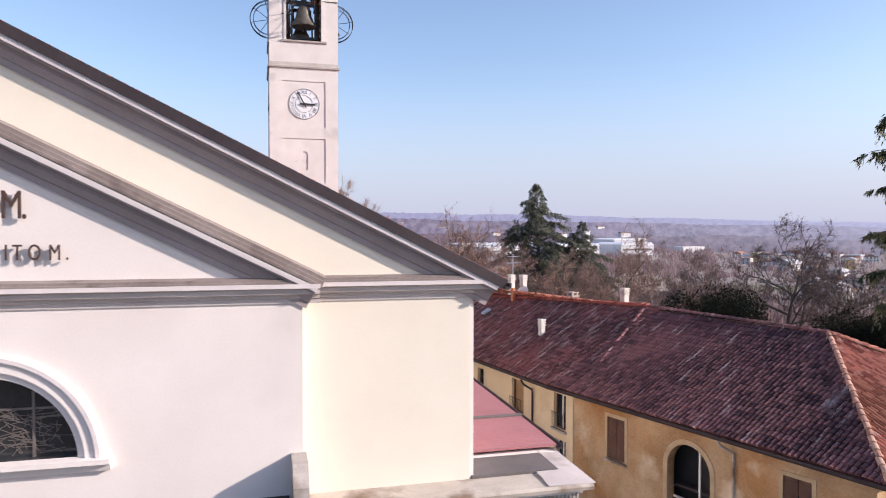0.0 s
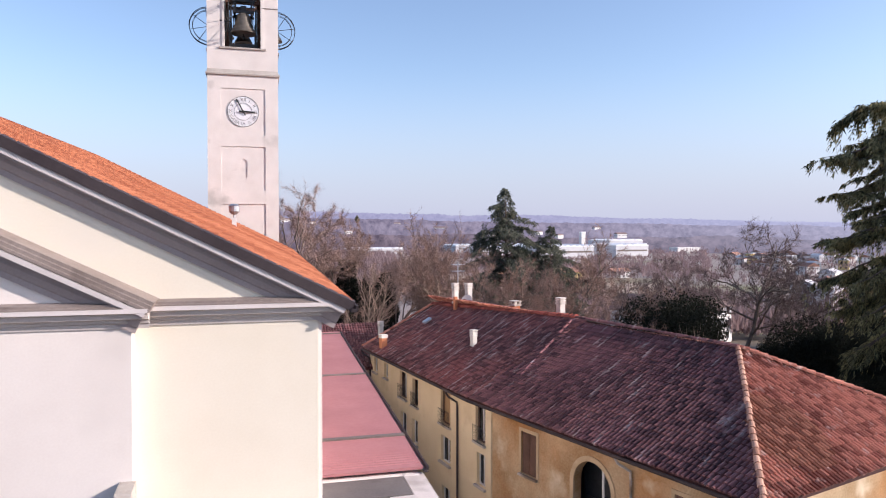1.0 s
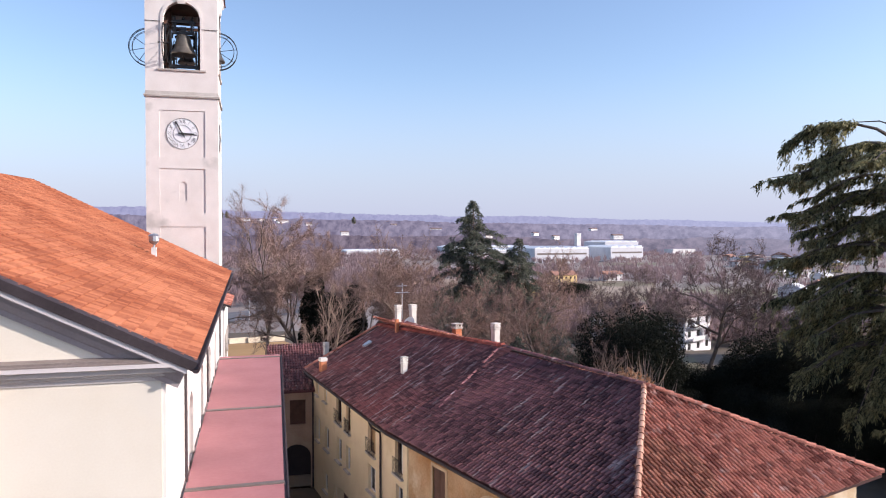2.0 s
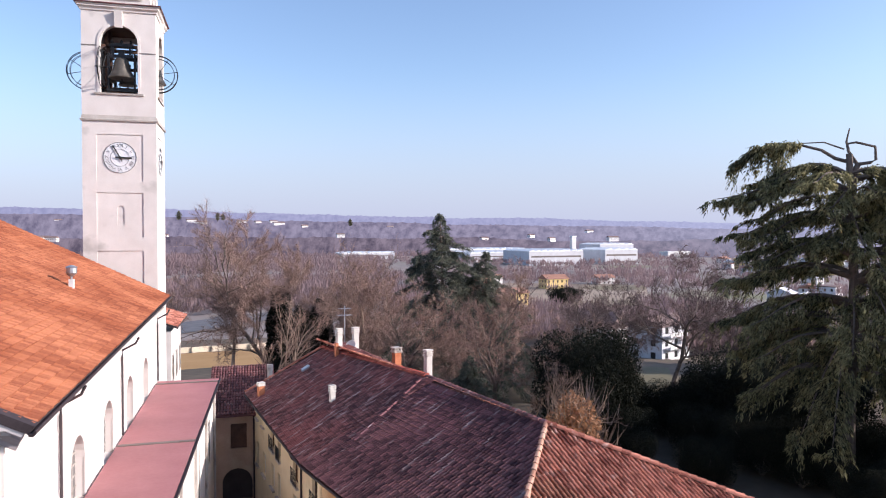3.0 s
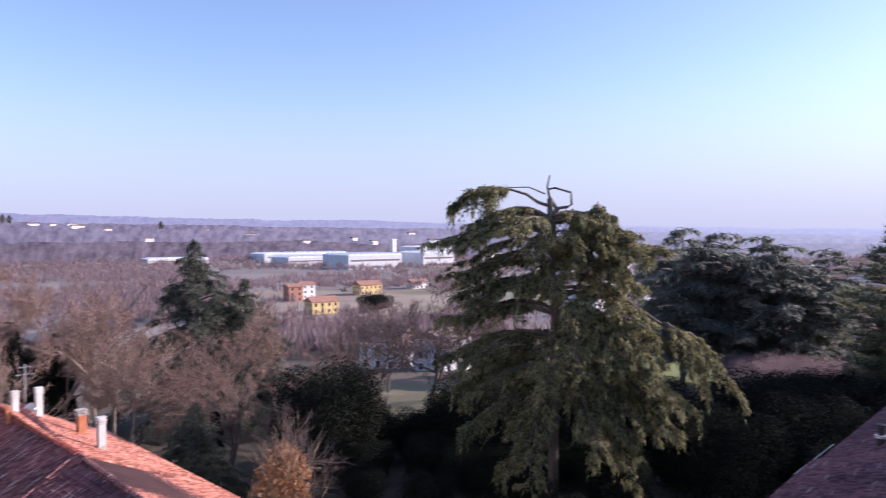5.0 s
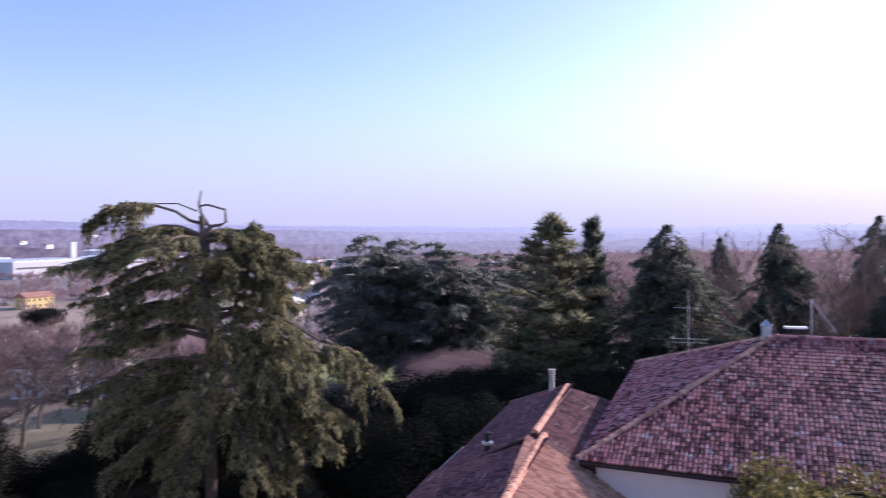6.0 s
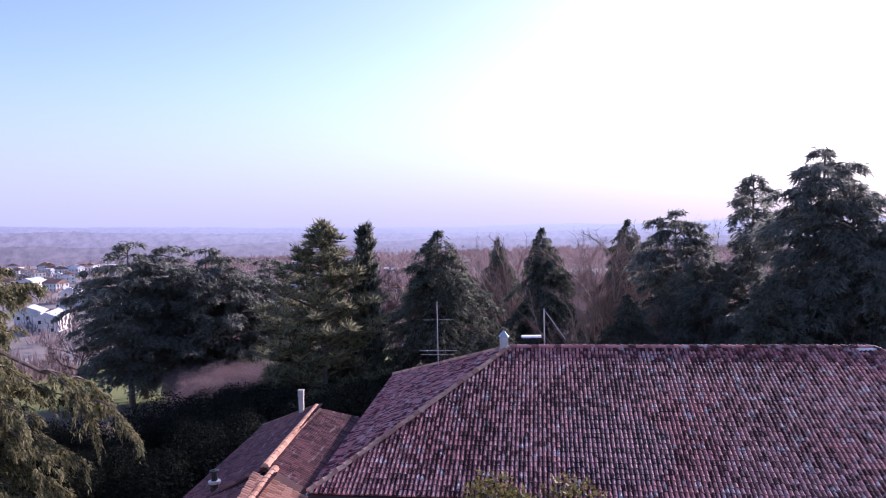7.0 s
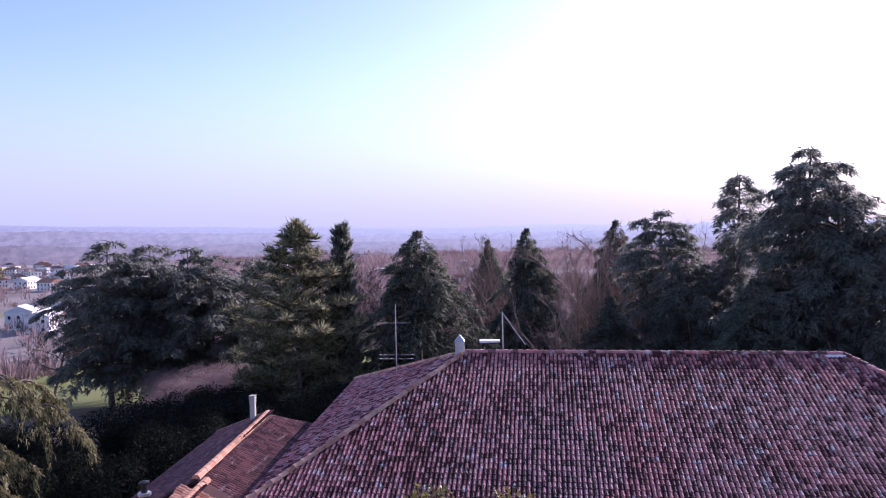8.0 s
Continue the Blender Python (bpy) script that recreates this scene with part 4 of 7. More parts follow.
for v in (42.4, 45.2, 48.0):
    part("window", one_box(0.03, 0.07, v, v + 1.0, 7.5, 9.6), M_GLASS, sac)
    part("window_frame", band(bmesh.new(), (0.05, 0, 0), (0, 1, 0), (-1, 0, 0), (v, v + 1.0, 7.5, 9.6, 0), 0.12, -0.06, 0.0), M_STONE, sac)

# gateway between aisle and farmhouse
gate = thing("gateway_house", "pinkish plastered gateway with a dark tiled roof and an arch", "gateway", CH)
M_GATE = mat("pinkish_plaster", (0.38, 0.25, 0.18), (0.52, 0.37, 0.27), 0.8, 0.9, 0.25, 14, stain=(0.50, 0.40, 0.28), stain_scale=0.5)
GO = [(4.95, 6.1, 4.0, 5.85, 0), (4.35, 6.5, -0.8, 1.45, 1.0)]
part("wall", wall(bmesh.new(), (0, 33.4, 0), (1, 0, 0), (0, 1, 0), 3.6, 7.6, -0.8, 6.5, GO, 0.5), M_GATE, gate)
part("window", pane(bmesh.new(), (0, 33.4, 0), (1, 0, 0), (0, 1, 0), GO[0], 0.2), M_WOOD, gate)
part("window_frame", band(bmesh.new(), (0, 33.4, 0), (1, 0, 0), (0, 1, 0), GO[0], 0.1, -0.04, 0.05), M_GATE, gate)
part("passage", one_box(3.6, 7.6, 36.5, 36.8, -0.8, 6.4), M_FLASH, gate)
bm = bmesh.new()
slab(bm, [(3.4, 32.9, 6.6), (8.2, 32.9, 6.6), (8.2, 38.4, 9.2), (3.4, 38.4, 9.2)], 0.14)
part("roof", bm, M_COPPO, gate)
tile_field("roof_tiles", gate, M_COPPO, (3.4, 32.9, 6.62), (1, 0, 0), (0, 5.5, 2.6), 22, 0.21, 0.33, lambda s: (0, 6.1), 0.1, rng, lift=0.0)

# ---- the farmhouse ----
house = thing("farmhouse", "long yellow and stained ochre farmhouse with an old clay tiled roof", "house", pose(0, 0, 0))
M_TILEBED = mat("dark_tile_channels", (0.035, 0.016, 0.015), (0.09, 0.04, 0.035), 0.8, 0.9, 0.2, 12)
EA = [(23.75, 11.3, 8.02), (23.95, 28, 8.12), (26.35, 45.4, 8.15)]
RI = [(31.0, 17.35, 11.6), (31.4, 28, 11.7), (32.2, 45.1, 11.7)]
BE = [(38.7, 11.3, 8.02), (38.9, 28, 8.12), (39.2, 45.1, 8.15)]
RI[0] = planar([EA[0], EA[1], RI[1], RI[0]])[3]
RI[2] = planar([EA[1], EA[2], RI[1], RI[2]])[3]
for pts in ((EA[0], EA[1], RI[1], RI[0]), (EA[1], EA[2], RI[2], RI[1]), (BE[0], BE[1], RI[1], RI[0]), (BE[1], BE[2], RI[2], RI[1]), (EA[0], BE[0], RI[0])):
    part("roof_plane", slab(bmesh.new(), pts, 0.16), M_TILEBED, house)


def slope(a, b, r):
    """Along, up and the slope's length for an eave from a to b under a ridge point r."""
    a, b, r = Vector(a), Vector(b), Vector(r)
    al = (b - a).normalized()
    v = r - a
    up = v - al * v.dot(al)
    return al, up.normalized(), up.length, (b - a).length, v.dot(al)


al, up, L, W, h0 = slope(EA[0], EA[1], RI[0])
tile_field("roof_tiles", house, M_COPPO, EA[0], al, up, int(W / 0.215), 0.215, 0.33, lambda s: (-0.05, L * min(1.0, s / h0)), 0.09, rng, lift=0.0, pieces=150, piece_at=(27, 17, 9.5))
al, up, L, W, h0 = slope(EA[1], EA[2], RI[1])
tile_field("roof_tiles", house, M_COPPO_WARM, EA[1], al, up, int(W / 0.215), 0.215, 0.33, lambda s: (-0.05, L - 0.02 * s), 0.09, rng, lift=0.0)
al, up, L, W, h0 = slope(EA[0], BE[0], RI[0])
tile_field("roof_tiles", house, M_COPPO_NEW, EA[0], al, up, int(W / 0.215), 0.215, 0.33, lambda s: (-0.05, L * min(s / h0, (W - s) / (W - h0))), 0.064, rng, lift=0.0, pieces=150, piece_at=(28, 13.5, 9.0))
# the back slopes' sunlight is put in with the redder tiles
al, up, L, W, h0 = slope(BE[0], BE[1], RI[0])
tile_field("roof_tiles", house, M_COPPO_NEW, BE[0], al, up, int(W / 0.215), 0.215, 0.33, lambda s: (-0.05, L * min(1.0, s / h0)), 0.09, rng, lift=0.0)
al, up, L, W, h0 = slope(BE[1], BE[2], RI[1])
tile_field("roof_tiles", house, M_COPPO_NEW, BE[1], al, up, int(W / 0.215), 0.215, 0.33, lambda s: (-0.05, L), 0.09, rng, lift=0.0)
ridge_caps("hip_tiles", house, M_COPPO_CAP, EA[0], RI[0], 0.12, 0.4, rng)
ridge_caps("hip_tiles", house, M_COPPO_NEW, BE[0], RI[0], 0.15, 0.4, rng)
ridge_caps("ridge_tiles", house, M_COPPO, RI[0], RI[1], 0.13, 0.4, rng)
M_RIDGE = mat("deep_red_ridge_tiles", (0.20, 0.045, 0.034), (0.34, 0.09, 0.065), 0.6, 0.8, 0.2, 16, per="island")
ridge_caps("ridge_tiles", house, M_RIDGE, RI[1], RI[2], 0.2, 0.4, rng)
ridge_caps("verge_tiles", house, M_COPPO_NEW, EA[2], RI[2], 0.13, 0.4, rng)
# old mortar line across the slope
for k in range(11):
    a, b = Vector((26.3, 26.6, 9.17)), Vector((31.1, 28.0, 11.6))
    if k not in (3, 7):
        ridge_caps("mortar_patch", house, M_COPPO_PALE, a.lerp(b, k / 11), a.lerp(b, (k + 0.86) / 11), 0.1, 0.3, rng, 0.07)

FD = Vector((2.4, 17, 0)).normalized()
FI = Vector((17, -2.4, 0)).normalized()
UPPER = [(-0.75, 0.35, 5.75, 7.6, 0), (3.5, 4.85, 5.6, 7.5, 0), (8.34, 9.25, 5.65, 7.35, 0), (10.3, 11.6, 5.7, 7.42, 0), (13.9, 14.7, 6.4, 7.42, 0), (16.2, 17.0, 6.4, 7.45, 0)]
MIDDLE = [(-0.75, 0.2, 3.5, 5.2, 0), (3.5, 4.8, 3.4, 4.9, 0), (8.4, 9.3, 3.2, 4.75, 0), (10.35, 11.4, 3.2, 4.75, 0), (13.4, 14.5, 3.1, 4.65, 0), (15.95, 16.9, 3.1, 4.75, 0)]
LOWER = [(8.5, 11.0, -0.8, 1.5, 0), (11.55, 12.2, 0.3, 1.25, 0), (13.8, 14.8, 0.1, 1.35, 0), (3.6, 4.7, 0.6, 2.0, 0), (-0.7, 0.2, 0.6, 2.0, 0)]
OLD = [(11.15, 12.25, 5.25, 7.25, 0), (6.45, 8.65, 2.6, 5.95, 1.0), (2.2, 3.3, 5.2, 7.05, 0)]
FO = Vector((24.6, 28, 0))
part("yellow_wall", wall(bmesh.new(), FO, FD, FI, -1.38, 17.9, -0.8, 7.95, UPPER + MIDDLE + LOWER, 0.4), M_YELLOW, house, "pale yellow plastered wall")
part("old_wall", wall(bmesh.new(), (24.45, 12.0, 0), (0, 1, 0), (1, 0, 0), 0, 14.58, -0.8, 7.9, OLD, 0.4), M_OCHRE, house, "ochre wall with peeling, water-stained plaster")
part("end_wall", wall(bmesh.new(), (24.86, 12.0, 0), (1, 0, 0), (0, 1, 0), 0, 13.2, -0.8, 7.9, (), 0.4), M_OCHRE, house)
part("back_wall", wall(bmesh.new(), (38.1, 12.41, 0), (0, 1, 0), (-1, 0, 0), 0, 32.4, -0.8, 7.9, (), 0.4), M_YELLOW, house)
part("gable_wall", wall(bmesh.new(), (27.0, 45.0, 0), (1, 0, 0), (0, -1, 0), 0.45, 11.6, -0.8, lambda s: 7.6 + 3.3 * (1 - abs(s - 5.2) / 6.6), (), 0.4, (5.2,)), M_YELLOW, house)
part("inner_floor", one_box(25.0, 37.5, 12.6, 26.4, 4.9, 5.0), M_FLASH, house)
M_SHUT = mat("tan_roller_shutter", (0.28, 0.17, 0.08), (0.40, 0.26, 0.13), 1.5, 0.7, 0.1, 20)


def window(o, origin, along, inward, filling):
    """A window of the house with pane, frame, sill, and a rail where it is a french door."""
    a, b, zl, zs, ar = o
    w = part("window", band(bmesh.new(), origin, along, inward, o, -0.07, 0.16, 0.22), M_PALE if filling == "glass" else M_WOOD, house)
    part("pane", pane(bmesh.new(), origin, along, inward, o, 0.24), M_GLASS if filling != "shutter" else M_SHUT, w)
    if filling in ("glass", "rail"):
        part("mullion", pane(bmesh.new(), origin, along, inward, ((a + b) / 2 - 0.04, (a + b) / 2 + 0.04, zl, zs, 0), 0.19, 0.06), M_PALE, w)
    part("sill", pane(bmesh.new(), origin, along, inward, (a - 0.12, b + 0.12, zl - 0.1, zl - 0.005, 0), -0.16, 0.3), M_STONE, w)
    if filling in ("rail", "shutter"):
        og, alv, inv = Vector(origin), Vector(along).normalized(), Vector(inward).normalized()
        n = 9
        for k in range(n + 1):
            q = og + alv * (a - 0.05 + (b - a + 0.1) * k / n) - inv * 0.14
            part("rail_bar", tube(bmesh.new(), [q + Vector((0, 0, zl)), q + Vector((0, 0, zl + 0.85))], 0.012, 4), M_IRON, w)
        for z in (zl + 0.03, zl + 0.85):
            part("rail", tube(bmesh.new(), [og + alv * (a - 0.08) - inv * 0.14 + Vector((0, 0, z)), og + alv * (b + 0.08) - inv * 0.14 + Vector((0, 0, z))], 0.016, 4), M_IRON, w)
    if filling == "blinds":
        part("surround", band(bmesh.new(), origin, along, inward, o, 0.16, -0.03, 0.02), M_SURROUND, w, "worn plaster surround")
        for side in (0, 1):
            s0 = a + side * (b - a) / 2 + 0.02
            s1 = s0 + (b - a) / 2 - 0.04
            sh = part("shutter", pane(bmesh.new(), origin, along, inward, (s0, s1, zl + 0.03, zs - 0.03, 0), 0.05, 0.04), M_WOOD, w, "weathered brown louvred shutter")
            bm = bmesh.new()
            og, alv, inv = Vector(origin), Vector(along).normalized(), Vector(inward).normalized()
            k = zl + 0.12
            while k < zs - 0.15:
                sweep(bm, og + alv * (s0 + 0.06) + inv * 0.05 + Vector((0, 0, k)), og + alv * (s1 - 0.06) + inv * 0.05 + Vector((0, 0, k)), -inv, (0, 0, 1), [(0, 0), (0.03, 0), (0.002, 0.06)])
                k += 0.09
            part("slats", bm, M_WOOD, sh)


for i, o in enumerate(UPPER):
    window(o, FO, FD, FI, ("rail", "shutter", "rail", "rail", "glass", "glass")[i])
for o in MIDDLE:
    window(o, FO, FD, FI, "glass")
for o in LOWER[1:]:
    window(o, FO, FD, FI, "glass")
part("doorway", pane(bmesh.new(), FO, FD, FI, LOWER[0], 0.35), M_WOOD, house)
window(OLD[0], (24.45, 12.0, 0), (0, 1, 0), (1, 0, 0), "blinds")
window(OLD[2], (24.45, 12.0, 0), (0, 1, 0), (1, 0, 0), "blinds")
arc = part("arched_opening", band(bmesh.new(), (24.45, 12.0, 0), (0, 1, 0), (1, 0, 0), OLD[1], 0.22, -0.05, 0.03, False), M_SURROUND, house, "arched opening with a plaster surround")
bm = bmesh.new()
box(bm, 24.75, 24.82, 19.2, 19.28, 2.6, 6.9)
box(bm, 24.75, 24.82, 18.5, 20.6, 4.5, 4.58)
part("frame_bars", bm, M_PALE, arc)
# a dark sheet put in for the shade of the room behind
part("dark_room_sheet", one_box(25.6, 25.7, 18.0, 21.2, 1.5, 7.6), M_GLASS, arc)
eg = [Vector(p) for p in EA]
for i in range(2):
    part("eaves_gutter", sweep(bmesh.new(), eg[i] + Vector((0, 0, -0.1)), eg[i + 1] + Vector((0, 0, -0.1)), (-1, 0.08, 0), (0, 0, 1), [(-0.05, -0.1), (0.08, -0.12), (0.14, -0.02), (0.14, 0.04), (0.1, 0.04), (0.06, -0.04), (-0.05, -0.02)]), M_FLASH, house, "dark metal gutter")
for base, al2, s in ((FO, FD, 2.4), (FO, FD, 17.6), (Vector((24.45, 12, 0)), Vector((0, 1, 0)), 5.35)):
    p = base + al2 * s
    bm = bmesh.new()
    tube(bm, [p + Vector((-0.6, 0.4, 7.85)), p + Vector((-0.5, 0.3, 7.6)), p + Vector((-0.12, 0, 7.3)), p + Vector((-0.1, 0, 7.0)), p + Vector((-0.1, 0, -0.7))], 0.06, 6)
    part("downpipe", bm, M_FLASH if s > 0 and al2 is FD else M_STONE, house)


def chimney(parent, x, y, z0, z1, w, material, cap="slab", inv=None, rot=0):
    """A masonry chimney with a collar and cap, as a part of its house."""
    m = pose(x, y, 0, 0, 0, rot)
    if inv is not None:
        m = inv @ m
    bm = one_box(-w / 2, w / 2, -w / 2, w / 2, z0, z1 - 0.12)
    bm.transform(m)
    st = part("chimney", bm, material, parent)
    if cap == "slab":
        for k in range(3):
            b = one_box(-w * 0.62, w * 0.62, -w * 0.62, w * 0.62, z1 - 0.42 + k * 0.16, z1 - 0.34 + k * 0.16)
            b.transform(m)
            part("cap_plate", b, material, st)
    elif cap == "pots":
        b = one_box(-w * 0.65, w * 0.65, -w * 0.65, w * 0.65, z1 - 0.12, z1)
        b.transform(m)
        part("cap_plate", b, M_STONE, st)
        for sx in (-1, 1):
            for sy in (-1, 1):
                b = one_box(sx * w * 0.45 - 0.05, sx * w * 0.45 + 0.05, sy * w * 0.45 - 0.05, sy * w * 0.45 + 0.05, z1, z1 + 0.18)
                b.transform(m)
                part("cap_post", b, M_STONE, st)
        b = one_box(-w * 0.65, w * 0.65, -w * 0.65, w * 0.65, z1 + 0.18, z1 + 0.25)
        b.transform(m)
        part("cap_plate", b, M_STONE, st)
    elif cap == "metal":
        b = lathe(bmesh.new(), [(w * 0.6, z1 - 0.14), (w * 0.9, z1 - 0.1), (w * 0.9, z1 - 0.04), (w * 0.2, z1 + 0.12)], 10)
        b.transform(m)
        part("cowl", b, M_ZINC, st)
    return st


M_CHIM = mat("pale_chimney_render", (0.50, 0.47, 0.43), (0.68, 0.65, 0.60), 1.5, 0.9, 0.3, 14, stain=(0.30, 0.27, 0.24), stain_scale=1.2, stain_at=0.6)
M_BRICK = mat("orange_brick", (0.40, 0.13, 0.06), (0.58, 0.24, 0.12), 2.0, 0.9, 0.3, 18)
chimney(house, 34.2, 32.5, 9.6, 12.45, 0.4, M_CHIM)
chimney(house, 27.95, 33.3, 9.3, 10.75, 0.3, M_CHIM)
st = chimney(house, 26.6, 42.6, 7.9, 9.3, 0.42, M_BRICK, "none")
part("chimney_cap", one_box(26.36, 26.84, 42.36, 42.84, 9.18, 9.42), M_CHIM, st)
chimney(house, 32.3, 42.0, 11.0, 12.9, 0.36, M_CHIM)
chimney(house, 33.9, 42.6, 10.6, 12.8, 0.4, M_CHIM)
chimney(house, 35.2, 38.5, 9.2, 11.45, 0.5, M_BRICK, "pots")
chimney(house, 28.9, 47.5, 7.0, 9.7, 0.32, M_CHIM)
chimney(house, 31.6, 40.9, 11.0, 12.1, 0.22, M_BRICK, "none")
part("skylight", slab(bmesh.new(), [(29.0, 40.8, 10.32), (29.05, 41.3, 10.32), (29.55, 41.27, 10.60), (29.5, 40.77, 10.60)], 0.12), M_ZINC, house, "small bluish roof window")


def antenna(x, y, z, h, arms, label, turn=0):
    a = thing("tv_antenna", label, "antenna", pose(x, y, z, 0, 0, turn), "antennas")
    part("mast", tube(bmesh.new(), [(0, 0, 0), (0, 0, h)], 0.035, 6), M_ZINC, a)
    for zz, ln, n, tilt in arms:
        b = part("boom", tube(bmesh.new(), [(-ln / 2, 0.0, zz), (ln / 2, 0.1, zz)], 0.014, 5), M_ZINC, a)
        for k in range(n):
            xx = -ln / 2 + ln * (k + 0.5) / n
            part("element", tube(bmesh.new(), [(xx, -tilt, zz), (xx, tilt, zz)], 0.012, 4), M_ZINC, b)
    return a


antenna(33.2, 43.0, 11.0, 3.4, [(3.2, 0.9, 5, 0.35), (2.7, 1.1, 6, 0.4)], "aerial with two combs on a mast on the old roof")
dish = thing("satellite_dish", "white satellite dish on the ridge of the old roof", "dish", pose(33.1, 41.6, 11.5, 0, 60, 200))
part("reflector", lathe(bmesh.new(), [(0.02, 0.0), (0.2, 0.02), (0.4, 0.08), (0.5, 0.14), (0.49, 0.15), (0.0, 0.02)], 18), M_PALE, dish)
part("arm", tube(bmesh.new(), [(0.0, 0.45, 0.1), (0, 0.1, 0.55)], 0.02, 5), M_ZINC, dish)
part("mount", tube(bmesh.new(), [(0, 0, 0), (-0.3, 0, -0.4)], 0.04, 6), M_ZINC, dish)

# ---- the villa ----
VM = pose(55.35, -7.75, 0, 0, 0, -4.3)
villa = thing("villa", "large pale villa with a hipped roof of weathered clay tiles", "villa", VM)
VI = VM.inverted()
P = dict(fl=(0, 0, 13.3), fr=(0, -37, 13.3), bl=(21.3, 0.6, 14.2), br=(21.3, -37, 14.2), r0=(10.9, -8.7, 18.05), r1=(10.9, -28.6, 18.05))
for ks in (("fl", "fr", "r1", "r0"), ("fl", "bl", "r0"), ("fr", "br", "r1"), ("bl", "br", "r1", "r0")):
    part("roof_plane", slab(bmesh.new(), [P[k] for k in ks], 0.15), M_TILEBED, villa)
al, up, L, W, h0 = slope(P["fr"], P["fl"], P["r1"])
h1 = (Vector(P["r0"]) - Vector(P["fr"])).dot(al)
tile_field("roof_tiles", villa, M_COPPO_PALE, P["fr"], al, up, int(W / 0.215), 0.215, 0.34, lambda s: (-0.05, L * min(1.0, s / h0, (W - s) / (W - h1))), 0.09, rng, lift=0.0, pieces=300, piece_at=(3, -14, 14.6))
al, up, L, W, h0 = slope(P["fl"], P["bl"], P["r0"])
tile_field("roof_tiles", villa, M_COPPO_PALE, P["fl"], al, up, int(W / 0.215), 0.215, 0.34, lambda s: (-0.05, L * min(s / h0, (W - s) / (W - h0))), 0.09, rng, lift=0.0)
al, up, L, W, h0 = slope(P["fr"], P["br"], P["r1"])
tile_field("roof_tiles", villa, M_COPPO_PALE, P["fr"], al, up, int(W / 0.215), 0.215, 0.34, lambda s: (-0.05, L * min(s / h0, (W - s) / (W - h0))), 0.09, rng, lift=0.0)
ridge_caps("hip_tiles", villa, M_COPPO_CAP, P["fl"], P["r0"], 0.16, 0.42, rng)
ridge_caps("hip_tiles", villa, M_COPPO_CAP, P["bl"], P["r0"], 0.16, 0.42, rng)
ridge_caps("hip_tiles", villa, M_COPPO_PALE, P["fr"], P["r1"], 0.16, 0.42, rng)
ridge_caps("ridge_tiles", villa, M_COPPO_PALE, P["r0"], P["r1"], 0.16, 0.42, rng)
part("wall", one_box(0.7, 20.6, -36.3, -0.7, -0.8, 13.1), M_WHITE, villa, "pale plastered wall")
part("eaves_board", one_box(0.05, 0.7, -36.9, -0.05, 13.02, 13.12), M_WOOD, villa)
part("gutter", sweep(bmesh.new(), (0, -37, 13.2), (0, 0, 13.2), (-1, 0, 0), (0, 0, 1), [(-0.03, -0.1), (0.08, -0.12), (0.15, -0.02), (0.15, 0.04), (0.11, 0.04), (0.07, -0.05), (-0.03, -0.03)]), M_FLASH, villa)
part("gutter", sweep(bmesh.new(), (0, 0, 13.2), (21.3, 0.6, 14.1), (-0.03, 1, 0), (0, 0, 1), [(-0.03, -0.1), (0.08, -0.12), (0.15, -0.02), (0.15, 0.04), (0.11, 0.04), (0.07, -0.05), (-0.03, -0.03)]), M_ZINC, villa)
for y in (-5, -10, -15, -20, -25, -30):
    part("window", one_box(0.62, 0.7, y - 0.6, y + 0.6, 8.6, 10.6), M_GLASS, villa)
chimney(villa, 65.75, -16.9, 17.5, 18.85, 0.5, M_ZINC, "none", VI)
b = bmesh.new()
lathe(b, [(0.42, 18.72), (0.02, 19.1)], 4)
b.transform(VI @ pose(65.75, -16.9, 0, 0, 0, 45))
part("chimney_cap", b, M_ZINC, villa)
b = one_box(-0.35, 0.35, -0.35, 0.35, 14.9, 15.75)
b.transform(VI @ pose(59.3, -27.4, 0, 0, 8, 20))
part("roof_hatch", b, M_ZINC, villa, "small pale metal roof hatch")
b = one_box(-0.3, 0.3, -0.6, 0.6, 18.42, 18.52)
b.transform(VI @ pose(67.3, -18.6, 0))
part("vent_panel", b, M_DIAL, villa, "flat white metal vent panel")
b = one_box(-0.4, 0.4, -0.5, 0.5, 18.0, 18.12)
b.transform(VI @ pose(64.2, -36.6, 0))
part("vent_panel", b, M_DIAL, villa)
antenna(70.6, -12.6, 15.6, 4.75, [(3.55, 1.9, 3, 0.08), (1.5, 2.5, 7, 0.07), (1.25, 2.3, 7, 0.07)], "aerial with three combs on a mast on the villa roof", 86)
pole = thing("stayed_pole", "thin metal pole with a stay on the villa roof", "pole", pose(66.6, -19.35, 17.9))
part("pole", tube(bmesh.new(), [(0, 0, 0), (0, 0, 2.35)], 0.04, 6), M_ZINC, pole)
part("stay", tube(bmesh.new(), [(0, 0, 2.3), (0.3, -1.3, 0.4)], 0.02, 5), M_ZINC, pole)

# ---- the annex ----
annex = thing("annex_house", "low annex with a clay tiled roof in two steps", "house", pose(0, 0, 0))
AR0, AR1, AR2 = (45.8, -6.05, 13.6), (56.6, -5.8, 13.92), (68.0, -5.0, 14.0)
SP = dict(
    low_left=[(45.8, 0.3, 11.3), (56.6, 0.15, 11.5), AR1, AR0],
    high_left=[(56.6, 0.15, 11.5), (72.4, 0.0, 11.5), AR2, (56.6, -5.3, 14.0)],
    end=[(72.4, 0.0, 11.5), (72.4, -9.0, 11.5), AR2],
    low_right=[(45.8, -11.4, 10.9), (56.6, -10.4, 11.1), AR1, AR0],
    high_right=[(56.6, -9.2, 11.8), (72.4, -9.2, 11.6), AR2, (56.6, -5.3, 14.0)],
)
